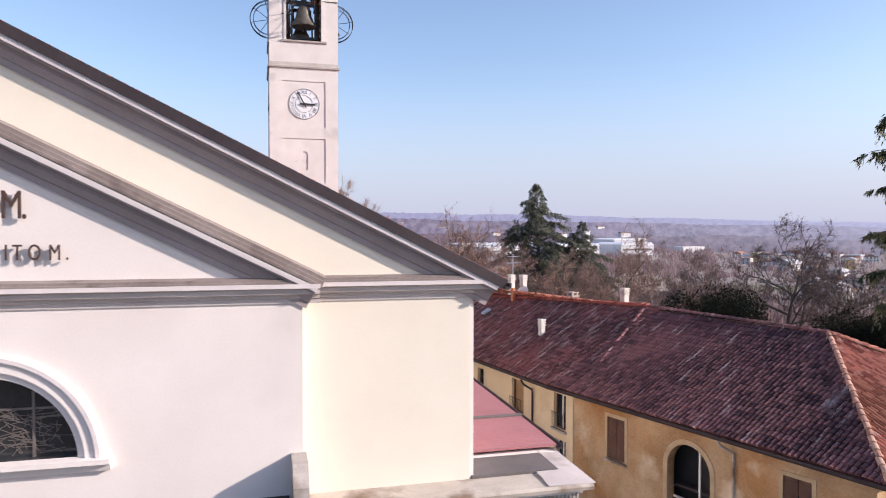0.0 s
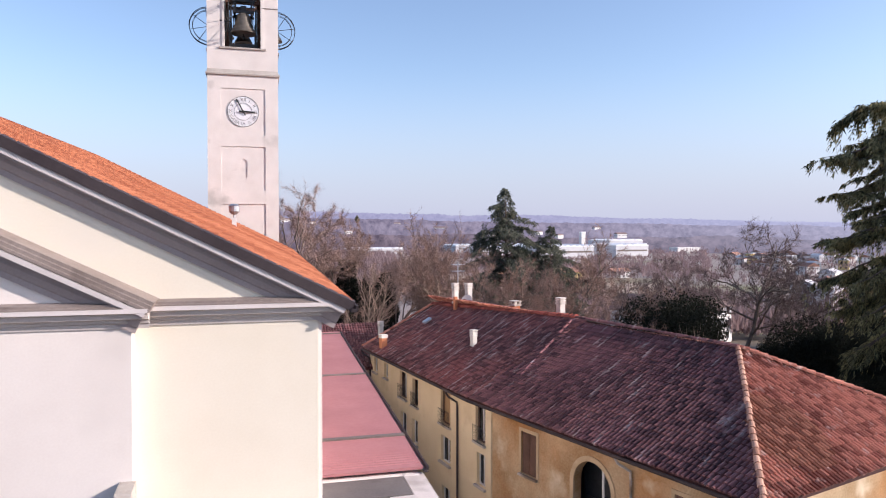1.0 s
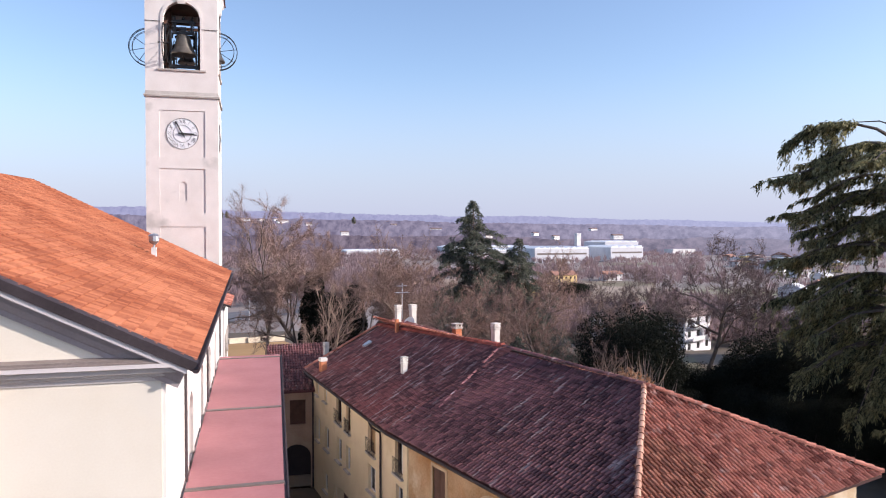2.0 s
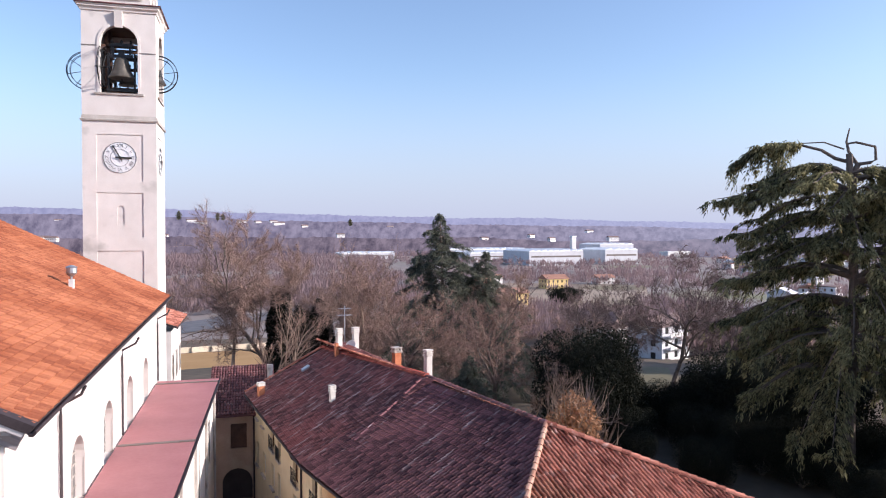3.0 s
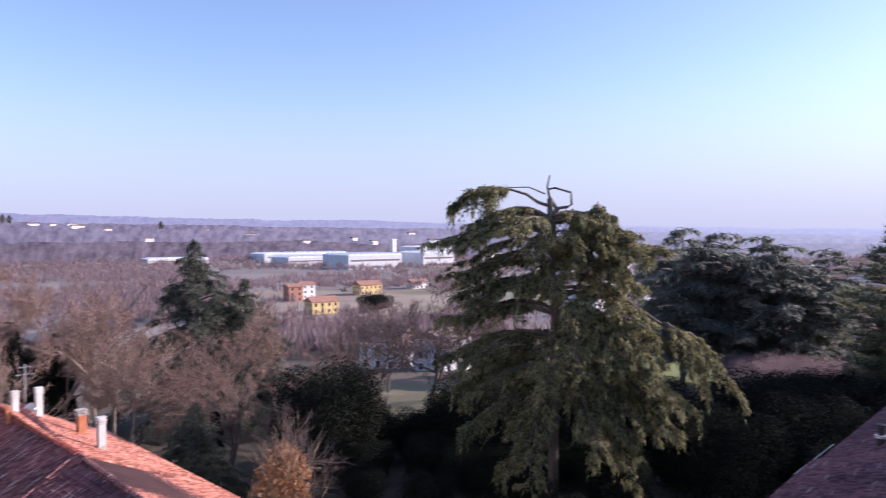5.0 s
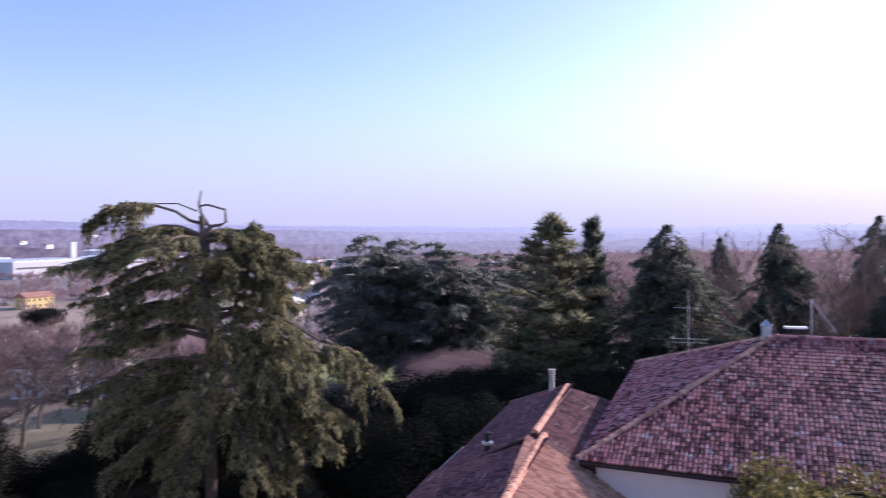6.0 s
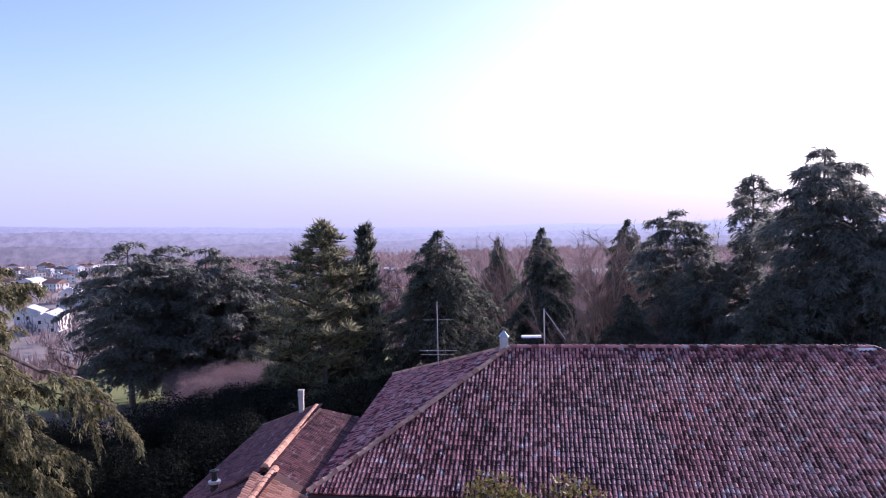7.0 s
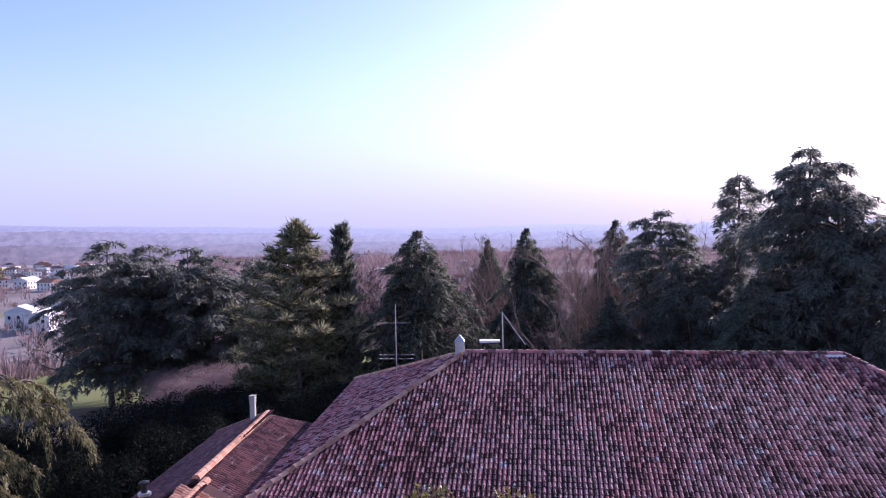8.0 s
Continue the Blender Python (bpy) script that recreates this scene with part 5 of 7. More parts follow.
for key in ("low_left", "high_left", "low_right", "high_right"):
    SP[key] = planar(SP[key], 0)
for pts in SP.values():
    part("roof_plane", slab(bmesh.new(), pts, 0.14), M_TILEBED, annex)
# the low right slope's sunlight is put into paler tiles
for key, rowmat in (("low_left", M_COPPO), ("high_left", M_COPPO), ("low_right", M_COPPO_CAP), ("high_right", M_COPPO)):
    pts = SP[key]
    al, up, L, W, h0 = slope(pts[0], pts[1], pts[3])
    hr = (Vector(pts[2]) - Vector(pts[0])).dot(al)
    tile_field("roof_tiles", annex, rowmat, pts[0], al, up, int(W / 0.215), 0.215, 0.33, lambda s: (-0.05, L * min(1.0, (W - s) / max(0.5, W - hr))), 0.09, rng, lift=0.0)
# ridge caps: the sunlit strip is put into their orange
M_ANNEXCAP = mat("sun_tinted_cap_tiles", (0.36, 0.165, 0.095), (0.58, 0.31, 0.20), 0.5, 0.8, 0.2, 16, per="island")
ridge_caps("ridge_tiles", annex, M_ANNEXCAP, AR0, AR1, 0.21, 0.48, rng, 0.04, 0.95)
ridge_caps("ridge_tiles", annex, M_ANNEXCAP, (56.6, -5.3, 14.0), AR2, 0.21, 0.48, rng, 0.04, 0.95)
ridge_caps("hip_tiles", annex, M_COPPO, (72.4, 0.0, 11.5), AR2, 0.14, 0.4, rng)
part("wall", one_box(46.4, 71.6, -8.6, -0.5, -0.8, 11.2), M_WHITE, annex)
st = chimney(annex, 68.7, -3.8, 12.6, 15.0, 0.3, M_STONE, "slab")
flue = part("flue_pipe", lathe(bmesh.new(), [(0.2, 12.2), (0.2, 13.1), (0.15, 13.14), (0.15, 13.62)], 10, (57.2, -2.6, 0)), M_IRON, annex, "dark metal flue pipe")
part("collar", lathe(bmesh.new(), [(0.2, 13.06), (0.3, 13.08), (0.3, 13.2), (0.15, 13.22)], 10, (57.2, -2.6, 0), False), M_ZINC, flue, "bright metal collar")
part("flue_cap", lathe(bmesh.new(), [(0.15, 13.6), (0.24, 13.63), (0.24, 13.7), (0.05, 13.76)], 10, (57.2, -2.6, 0)), M_IRON, flue)
terr = thing("roof_terrace", "small glazed roof terrace with metal rails beside the annex", "terrace", pose(62.4, 0.4, 0))
part("terrace_floor", one_box(-3.4, 4.5, -1.4, 1.6, -0.8, 8.7), M_LEAD, terr)
for k in range(4):
    part("rail_post", tube(bmesh.new(), [(-3.2 + 2.5 * k, 1.55, 8.7), (-3.2 + 2.5 * k, 1.55, 9.75)], 0.03, 5), M_IRON, terr)
for z in (9.25, 9.75):
    part("rail", tube(bmesh.new(), [(-3.2, 1.55, z), (4.4, 1.55, z)], 0.03, 5), M_ZINC, terr)
# sloping panes in a thin metal frame
for k in range(3):
    x0 = -3.2 + 2.55 * k
    pane = part("glass_panel", slab(bmesh.new(), [(x0, -1.3, 9.9), (x0 + 2.4, -1.3, 9.9), (x0 + 2.4, 1.3, 9.3), (x0, 1.3, 9.3)], 0.05), M_GLASS, terr)
    for x1 in (x0 - 0.07, x0 + 2.47):
        part("glazing_bar", tube(bmesh.new(), [(x1, -1.3, 9.92), (x1, 1.3, 9.32)], 0.04, 5), M_ZINC, pane)
unit = thing("roof_unit", "small pale metal cabinet on the shaded terrace", "cabinet", pose(59.6, 1.3, 8.7))
part("casing", one_box(-0.5, 0.5, -0.35, 0.35, 0, 0.8), M_PALE, unit)
part("lid", one_box(-0.54, 0.54, -0.39, 0.39, 0.8, 0.86), M_ZINC, unit)

# ---- trees and distance ----
def sprigs(P, D, L, W, rs):
    """Thin leaf blades as single triangles: roots P, directions D, lengths L, widths W."""
    n = len(P)
    D = D / np.maximum(np.linalg.norm(D, axis=1, keepdims=True), 1e-6)
    R = rs.normal(size=(n, 3))
    S = np.cross(D, R)
    S = S / np.maximum(np.linalg.norm(S, axis=1, keepdims=True), 1e-6)
    V = np.empty((n, 3, 3))
    V[:, 0] = P - S * (W / 2)[:, None]
    V[:, 1] = P + S * (W / 2)[:, None]
    V[:, 2] = P + D * L[:, None]
    return V.reshape(-1, 3), np.arange(3 * n).reshape(-1, 3)


def clumps(P, size, rs, keep=0.6, tall=1.0):
    """Which of the points P stand inside foliage clumps of about the given size; keep is the share kept."""
    Q = P / (size * np.array([1.0, 1.0, tall]))
    w = np.zeros(len(P))
    for _ in range(9):
        k = rs.normal(size=3)
        k *= rs.uniform(2.2, 5.2) / np.linalg.norm(k)
        w += np.sin(Q @ k + rs.uniform(0, 6.28))
    return w + rs.normal(0, 0.7, len(P)) < np.quantile(w, keep)


def leafy(name, verts, faces, material, parent):
    me = bpy.data.meshes.new(name)
    n, k = len(verts), len(faces)
    me.vertices.add(n)
    me.vertices.foreach_set("co", np.ascontiguousarray(verts, dtype=np.float32).ravel())
    me.loops.add(3 * k)
    me.loops.foreach_set("vertex_index", np.ascontiguousarray(faces, dtype=np.int32).ravel())
    me.polygons.add(k)
    me.polygons.foreach_set("loop_start", np.arange(0, 3 * k, 3, dtype=np.int32))
    me.update(calc_edges=True)
    return finish(name, me, material, parent)


class Wood:
    """Branch tubes gathered into one mesh."""

    def __init__(self):
        self.v, self.f = [], []

    def limb(self, pts, r0, r1, sides=5):
        base, n = len(self.v), len(pts)
        for i, p in enumerate(pts):
            d = (pts[min(i + 1, n - 1)] - pts[max(i - 1, 0)])
            d = d / (np.linalg.norm(d) + 1e-9)
            a = np.cross(d, (0, 0, 1.0) if abs(d[2]) < 0.9 else (1.0, 0, 0))
            a /= np.linalg.norm(a)
            b = np.cross(d, a)
            r = r0 + (r1 - r0) * i / (n - 1)
            for j in range(sides):
                an = 6.2832 * j / sides
                self.v.append(p + (a * math.cos(an) + b * math.sin(an)) * r)
        for i in range(n - 1):
            for j in range(sides):
                q, s = base + i * sides, (j + 1) % sides
                self.f.append((q + j, q + s, q + sides + s, q + sides + j))

    def put(self, name, material, parent):
        return raw(name, self.v, self.f, material, parent)


def conifer(kind, H, R, seed, label, category, needles, dens=1.0, blade=0.5, limbs=0, tiers=0, leaders=(), flat=4.5, thick=1.0, extra=()):
    """An evergreen: trunk, limbs in tiers and a crown of needle sprays. kind: cedar, spruce, pine or column.
    leaders: further stems, each (x, y, height, reach, limbs)."""
    rs = np.random.RandomState(seed)
    tree = thing("tree", label, category)
    wood = Wood()
    Ps, Ds = [], []
    stems = [(0.0, 0.0, H, R, limbs)] + list(leaders)
    for sx, sy, h, reach, k in stems:
        p, d = stem(kind, h, reach, rs, wood, dens, k, tiers, np.array([sx, sy, 0.0]), flat, thick, extra if sx == 0 else ())
        Ps += p
        Ds += d
    P, D = np.concatenate(Ps), np.concatenate(Ds)
    n = len(P)
    V, F = sprigs(P, D, rs.uniform(0.6, 1.4, n) * blade, rs.uniform(0.7, 1.4, n) * blade * 0.26, rs)
    wood.put("trunk", M_BARK, tree)
    leafy("crown", V, F, needles, tree)
    return tree


def stem(kind, H, R, rs, wood, dens, limbs, tiers, root, flat=4.5, thick=1.0, extra=()):
    """One stem with its limbs; gives the roots and directions of its needle sprays."""
    lean = rs.normal(0, 0.012, 2) * H
    zs = np.linspace(0, H * 0.97, 9)
    trunk = [root + np.array([lean[0] * (z / H) ** 2, lean[1] * (z / H) ** 2, z]) for z in zs]
    wood.limb(trunk, max(0.16, H * 0.018), 0.04, 8)
    start = dict(cedar=0.14, spruce=0.06, pine=0.22, column=0.03)[kind]
    n_limb = limbs or dict(cedar=85, spruce=170, pine=90, column=150)[kind]
    Ps, Ds = [], []
    specs = []
    for k in range(n_limb):
        f = start + (1 - start) * ((k + rs.rand()) / n_limb)
        if tiers:
            f = start + (1 - start) * (min(tiers - 1, int((f - start) / (1 - start) * tiers)) + 0.5 + rs.normal(0, 0.12)) / tiers
            f = min(f, 0.985)
        g = (f - start) / (1 - start)
        if kind == "cedar":
            reach = R * max(0.05, 1 - g ** flat) ** 0.6 * (0.82 + 0.18 * math.sin(3.1 * g)) * rs.uniform(0.45, 1.1) + 0.5
            rise, droop = rs.uniform(0.05, 0.32), rs.uniform(0.12, 0.34)
        elif kind == "spruce":
            reach = R * (1 - g) ** 0.9 * rs.uniform(0.45, 1.15) + 0.12
            rise, droop = rs.uniform(-0.1, 0.15), rs.uniform(0.05, 0.3)
        elif kind == "pine":
            reach = R * math.sin(math.pi * min(1, 0.25 + 0.75 * g) ** 0.9) * rs.uniform(0.5, 1.1) + 0.4
            rise, droop = rs.uniform(0.15, 0.6), rs.uniform(0.0, 0.2)
        else:
            reach = R * (math.sin(math.pi * (0.12 + 0.86 * g)) ** 0.6) * rs.uniform(0.6, 1.1)
            rise, droop = rs.uniform(0.8, 1.6), 0
        specs.append((f, k * 2.39996 + rs.normal(0, 0.35), reach, rise, droop))
    for z0, deg, reach, rise, droop in extra:
        specs.append((z0 / H, radians(deg), reach, rise, droop))
    for f, az, reach, rise, droop in specs:
        z = f * H
        o = np.array([math.cos(az), math.sin(az), 0])
        s = np.array([-math.sin(az), math.cos(az), 0])
        foot = root + np.array([lean[0] * f * f, lean[1] * f * f, z])
        bend = rs.normal(0, 0.12)
        ts = np.linspace(0, 1, 6)

        def at(t):
            return foot + o * reach * t + s * bend * reach * t * t + np.array([0, 0, reach * (rise * t - droop * t * t * (1.6 if kind != "pine" else 0.6))])
        wood.limb([at(t) for t in ts], 0.02 + 0.022 * reach, 0.012, 4)
        m = int((60 + 62 * reach) * dens)
        if kind in ("cedar", "spruce"):
            # side twigs carry the sprays in flat, drooping plates
            nt = max(5, int(reach * 5.5))
            for q in range(nt):
                t0 = 0.15 + 0.85 * (q + rs.rand()) / nt
                side = rs.choice((-1, 1))
                ln = (0.28 + 0.36 * (1 - t0)) * reach * rs.uniform(0.5, 1.1)
                ln = min(ln, 2.6)
                b0 = at(t0)
                dirn = o * rs.uniform(0.4, 0.9) + s * side * rs.uniform(0.4, 1.0) + np.array([0, 0, rs.uniform(-0.25, 0.05)])
                c = max(5, m // nt)
                u = rs.rand(c) ** 0.8
                hang = 0.35 if kind == "cedar" else 0.22
                pos = b0 + np.outer(u * ln, dirn) + rs.normal(0, 0.11, (c, 3)) * (0.7 + reach * 0.10)
                pos[:, 2] -= hang * (u ** 2) * ln + np.abs(rs.normal(0, 0.16, c)) * (0.4 + reach * 0.16) * thick
                if thick < 0.9:
                    # strands hanging from the twig
                    ns = 3
                    for h in range(ns):
                        tip = b0 + dirn * ln * rs.uniform(0.3, 1.0)
                        tip[2] -= hang * ln * 0.4
                        k2 = 12
                        drop = np.linspace(0, rs.uniform(0.4, 1.9), k2)
                        line = tip + np.stack([rs.normal(0, 0.07, k2), rs.normal(0, 0.07, k2), -drop], 1)
                        Ps.append(line)
                        Ds.append(rs.normal(0, 0.28, (k2, 3)) + dirn * 0.25 + np.array([0, 0, -1.0]))
                Ps.append(pos)
                Ds.append(dirn * 0.8 + rs.normal(0, 0.5, (c, 3)) + np.array([0, 0, -0.45 if kind == "cedar" else -0.3]))
        elif kind == "pine":
            nb = max(3, int(reach * 2.2))
            for q in range(nb):
                t0 = 0.3 + 0.7 * (q + rs.rand()) / nb
                cpos = at(t0) + s * rs.normal(0, 0.25) * reach * 0.6 + np.array([0, 0, rs.uniform(0, 0.3)])
                c = max(8, m // nb)
                dv = rs.normal(size=(c, 3))
                dv[:, 2] = np.abs(dv[:, 2]) * 0.9
                pos = cpos + dv * 0.27 * rs.rand(c)[:, None]
                Ps.append(pos)
                Ds.append(dv)
        else:
            c = m
            u = rs.rand(c)
            Ps.append(np.array([at(x) for x in u]) + rs.normal(0, 0.12, (c, 3)))
            Ds.append(o * 0.5 + np.array([0, 0, 0.9]) + rs.normal(0, 0.35, (c, 3)))
    return Ps, Ds


def bare_tree(H, seed, label, bark, twig_mat, spread=0.5, twigs=9, ivy=0, up=0.15, girth=0.014):
    """A leafless tree: trunk and three orders of limbs, with fine twigs at their ends."""
    H = H * 1.3
    rs = np.random.RandomState(seed)
    tree = thing("tree", label, "tree")
    wood = Wood()
    TP, TD = [], []

    def grow(p, d, ln, r, level):
        pts = [p]
        q, dd = p.copy(), d / np.linalg.norm(d)
        nseg = 4 if level < 2 else 3
        for i in range(nseg):
            dd = dd + rs.normal(0, 0.17, 3) + np.array([0, 0, 0.03])
            dd /= np.linalg.norm(dd)
            q = q + dd * ln / nseg
            pts.append(q.copy())
        wood.limb(pts, r, r * 0.45, 6 if level == 0 else 4 if level < 3 else 3)
        if level == 3:
            for j in range(twigs):
                k = rs.randint(1, nseg + 1)
                TP.append(pts[k] + (pts[k - 1] - pts[k]) * rs.rand())
                TD.append(dd * 0.6 + rs.normal(0, 0.6, 3) + np.array([0, 0, 0.12]))
            return
        kids = (8, 6, 6)[level]
        for j in range(kids):
            t = 0.35 + 0.65 * (j + rs.rand()) / kids if level == 0 else 0.25 + 0.75 * (j + rs.rand()) / kids
            x = t * nseg
            i = min(nseg - 1, int(x))
            b = pts[i] + (pts[i + 1] - pts[i]) * (x - i)
            side = rs.normal(size=3)
            side -= dd * side.dot(dd)
            side /= np.linalg.norm(side)
            nd = dd * (1 - spread * rs.uniform(0.5, 1.1)) + side * spread * rs.uniform(0.8, 1.4) + np.array([0, 0, up])
            grow(b, nd, ln * rs.uniform(*((0.45, 0.75), (0.4, 0.62), (0.32, 0.52))[level]), r * rs.uniform(0.3, 0.46), level + 1)

    grow(np.zeros(3), np.array([0, 0, 1.0]), H * 0.52, H * girth, 0)
    P, D = np.array(TP), np.array(TD)
    n = len(P)
    V, F = sprigs(P, D, rs.uniform(0.5, 1.4, n) * H * 0.036, np.full(n, 0.022), rs)
    wood.put("trunk", bark, tree)
    leafy("crown", V, F, twig_mat, tree)
    if ivy:
        m = ivy
        z = rs.uniform(0.05, 0.55, m) * H
        an = rs.uniform(0, 6.28, m)
        rr = rs.uniform(0.2, 1.0, m) ** 0.5 * (1.7 + 0.25 * np.sin(z * 1.7 + an * 2)) * np.sqrt(np.maximum(0.05, 1 - (z / H / 0.58) ** 3))
        P = np.stack([rr * np.cos(an), rr * np.sin(an), z], 1)
        V, F = sprigs(P, rs.normal(size=(m, 3)), np.full(m, 0.35), np.full(m, 0.3), rs)
        leafy("ivy", V, F, M_IVY, tree)
    return tree


def shrub(R, H, seed, label, leaves, n=6000, leaf=0.22, stems=9):
    """A bush: stems and many small leaves with an uneven outline."""
    rs = np.random.RandomState(seed)
    bush = thing("shrub", label, "shrub")
    wood = Wood()
    lobes = [(rs.uniform(-0.6, 0.6) * R, rs.uniform(-0.6, 0.6) * R, rs.uniform(0.35, 0.8) * H, rs.uniform(0.35, 0.6)) for _ in range(stems)]
    Ps = []
    for x, y, z, q in lobes:
        wood.limb([np.zeros(3), np.array([x * 0.5, y * 0.5, z * 0.6]), np.array([x, y, z])], 0.09, 0.02, 5)
        dv = rs.normal(size=(n // stems, 3))
        dv /= np.linalg.norm(dv, axis=1, keepdims=True)
        rad = rs.uniform(0.55, 1.08, (n // stems, 1))
        Ps.append(np.array([x, y, z]) + dv * rad * np.array([R * q, R * q, H * q * 0.62]))
    P = np.concatenate(Ps)
    P[:, 2] = np.maximum(P[:, 2], 0.1)
    k = len(P)
    V, F = sprigs(P, rs.normal(size=(k, 3)) + np.array([0, 0, 0.3]), rs.uniform(0.6, 1.3, k) * leaf, rs.uniform(0.5, 1.0, k) * leaf * 0.8, rs)
    wood.put("branch_frame", M_BARK, bush)
    leafy("leaves", V, F, leaves, bush)
    return bush


def plant(ob, x, y, scale=1.0, turn=0.0, z=None, first=False, squash=1.0):
    zz = (ground_z(x, y) if z is None else z) - 0.1
    m = pose(x, y, zz, 0, 0, turn)
    if first:
        ob.matrix_world = m @ Matrix.Diagonal((scale, scale, scale * squash, 1))
        return ob
    c = copy_thing(ob, m)
    c.scale = (scale, scale, scale * squash)
    return c


def to_top(ob, tall, x, y, top, turn=0.0, first=False):
    """Plants a copy so that its tip reaches the height top."""
    return plant(ob, x, y, (top - ground_z(x, y)) / tall, turn, None, first)


# the great cedar beside the annex
def great_cedar(x, y):
    """An old cedar: broad shelves of drooping sprays, a second leader and a bent dead top."""
    rs = np.random.RandomState(5)
    z0 = ground_z(x, y) - 0.1
    tree = thing("tree", "great old cedar with drooping grey-green branches", "cedar", pose(x, y, z0))
    wood = Wood()
    Ps, Ds = [], []
    up = np.array([0, 0, 1.0])

    def heading(deg):
        return np.array([math.cos(radians(deg)), math.sin(radians(deg)), 0.0])

    def spray(path, width, dens=1.0, hang=0.5, loose=0.09):
        """Feathered side twigs on both sides of a limb, each with short hanging tufts."""
        path = [np.array(p, float) for p in path]
        steps = [np.linalg.norm(path[i + 1] - path[i]) for i in range(len(path) - 1)]
        total = sum(steps)
        n = int(total * 6.5)
        for k in range(n):
            f = 0.16 + 0.84 * (k + rs.rand()) / n
            d, i = f * total, 0
            while i < len(steps) - 1 and d > steps[i]:
                d -= steps[i]
                i += 1
            b = path[i] + (path[i + 1] - path[i]) * (d / steps[i])
            o = (path[i + 1] - path[i]) / steps[i]
            s = np.cross(up, o)
            s /= np.linalg.norm(s) + 1e-6
            ln = width * (0.35 + 0.85 * math.sin(math.pi * min(1, 0.22 + 0.68 * f))) * rs.uniform(0.35, 1.15)
            dirn = o * rs.uniform(0.35, 0.9) + s * rs.choice((-1, 1)) * rs.uniform(0.5, 1.0)
            c = int((27 + 27 * ln) * dens)
            # the needles stand in tufts along the twig
            u = np.clip(rs.choice(rs.uniform(0.25, 1.0, 4), c) + rs.normal(0, 0.06, c), 0.02, 1.05)
            pos = b + np.outer(u * ln, dirn) + rs.normal(0, loose, (c, 3))
            # most twigs lie flat; some carry a fringe of hanging sprays
            fringe = rs.uniform(0.8, 2.6) if rs.rand() < 0.3 else 0.35
            pos[:, 2] -= 0.25 * ln * u ** 2 + rs.rand(c) ** 2 * hang * fringe * (0.35 + u)
            Ps.append(pos)
            Ds.append(dirn * 0.7 + rs.normal(0, 0.4, (c, 3)) - up * (0.35 + 0.7 * u[:, None]))

    def limb(foot, deg, reach, tip, width=1.5, bow=0.7, dens=1.0, hang=0.5, r=None, loose=0.09):
        o = heading(deg)
        s = np.cross(up, o)
        bend = rs.normal(0, 0.10) * reach
        pts = []
        for t in np.linspace(0, 1, 8):
            p = foot + o * reach * t + s * bend * t * t
            p = p + up * ((tip - foot[2]) * t ** 1.6 + bow * math.sin(math.pi * min(1, t * 1.15)) + rs.normal(0, 0.05) * reach * 0.12)
            pts.append(p)
        wood.limb(pts, r or (0.05 + 0.017 * reach), 0.02, 5)
        spray(pts, width, dens, hang, loose)

    def at(z):
        return np.array([0.25 * math.sin(z * 0.2), 0.2 * math.sin(z * 0.27), z])

    wood.limb([at(z) for z in np.linspace(-0.3, 26.0 - z0, 12)], 0.52, 0.24, 9)
    # shelves: heading, root height, tip height, reach, limbs, spread
    for deg, za, zb, reach, n, spread in (
        (126, 23.4, 22.7, 9.4, 3, 15), (126, 21.2, 19.7, 9.0, 3, 16), (130, 19.2, 17.5, 8.4, 3, 20), (124, 17.3, 15.5, 9.6, 3, 16), (128, 15.1, 12.7, 9.2, 3, 22), (124, 12.9, 10.0, 8.8, 3, 26), (128, 10.6, 7.0, 8.2, 2, 20),
        (-54, 22.4, 21.6, 8.8, 3, 15), (-50, 20.4, 19.0, 8.0, 2, 16), (-60, 18.4, 16.7, 7.6, 2, 18), (-54, 14.2, 9.6, 11.4, 4, 15), (-58, 12.2, 7.0, 9.8, 3, 22), (-50, 9.2, 3.7, 8.0, 3, 26), (-60, 16.4, 13.4, 10.4, 3, 18),
        (130, 24.6, 24.0, 7.4, 2, 22), (-60, 24.0, 23.2, 7.2, 2, 20), (150, 22.4, 21.2, 7.6, 1, 8), (36, 22.4, 20.8, 8.0, 1, 24), (44, 18.4, 16.2, 8.2, 1, 26), (30, 14.2, 11.2, 9.0, 2, 38), (40, 11.0, 7.4, 9.0, 2, 40),
        (-140, 22.9, 22.0, 5.0, 2, 36), (-160, 20.2, 19.0, 4.2, 2, 30), (-118, 18.2, 16.6, 4.4, 1, 30), (-150, 13.6, 11.2, 5.2, 1, 34), (110, 13.8, 11.6, 8.6, 2, 20), (-105, 15.4, 12.6, 6.0, 2, 20), (-176, 11.2, 4.6, 6.8, 2, 12), (-96, 11.6, 6.6, 7.2, 2, 14),
        (-20, 19.6, 18.0, 7.4, 1, 30), (-78, 21.2, 20.0, 6.4, 1, 20), (-84, 16.0, 13.0, 7.0, 2, 20), (170, 24.4, 23.9, 6.0, 1, 6), (80, 24.3, 24.0, 5.6, 1, 6), (10, 24.4, 24.2, 5.4, 1, 6), (-100, 24.2, 23.6, 4.8, 1, 6), (-30, 24.5, 24.5, 4.6, 1, 6),
    ):
        # on the shaded side the limbs leave the trunk almost level, rise and droop at their ends
        level = 100 < deg < 160
        if level:
            za = zb + 0.55 * (za - zb)
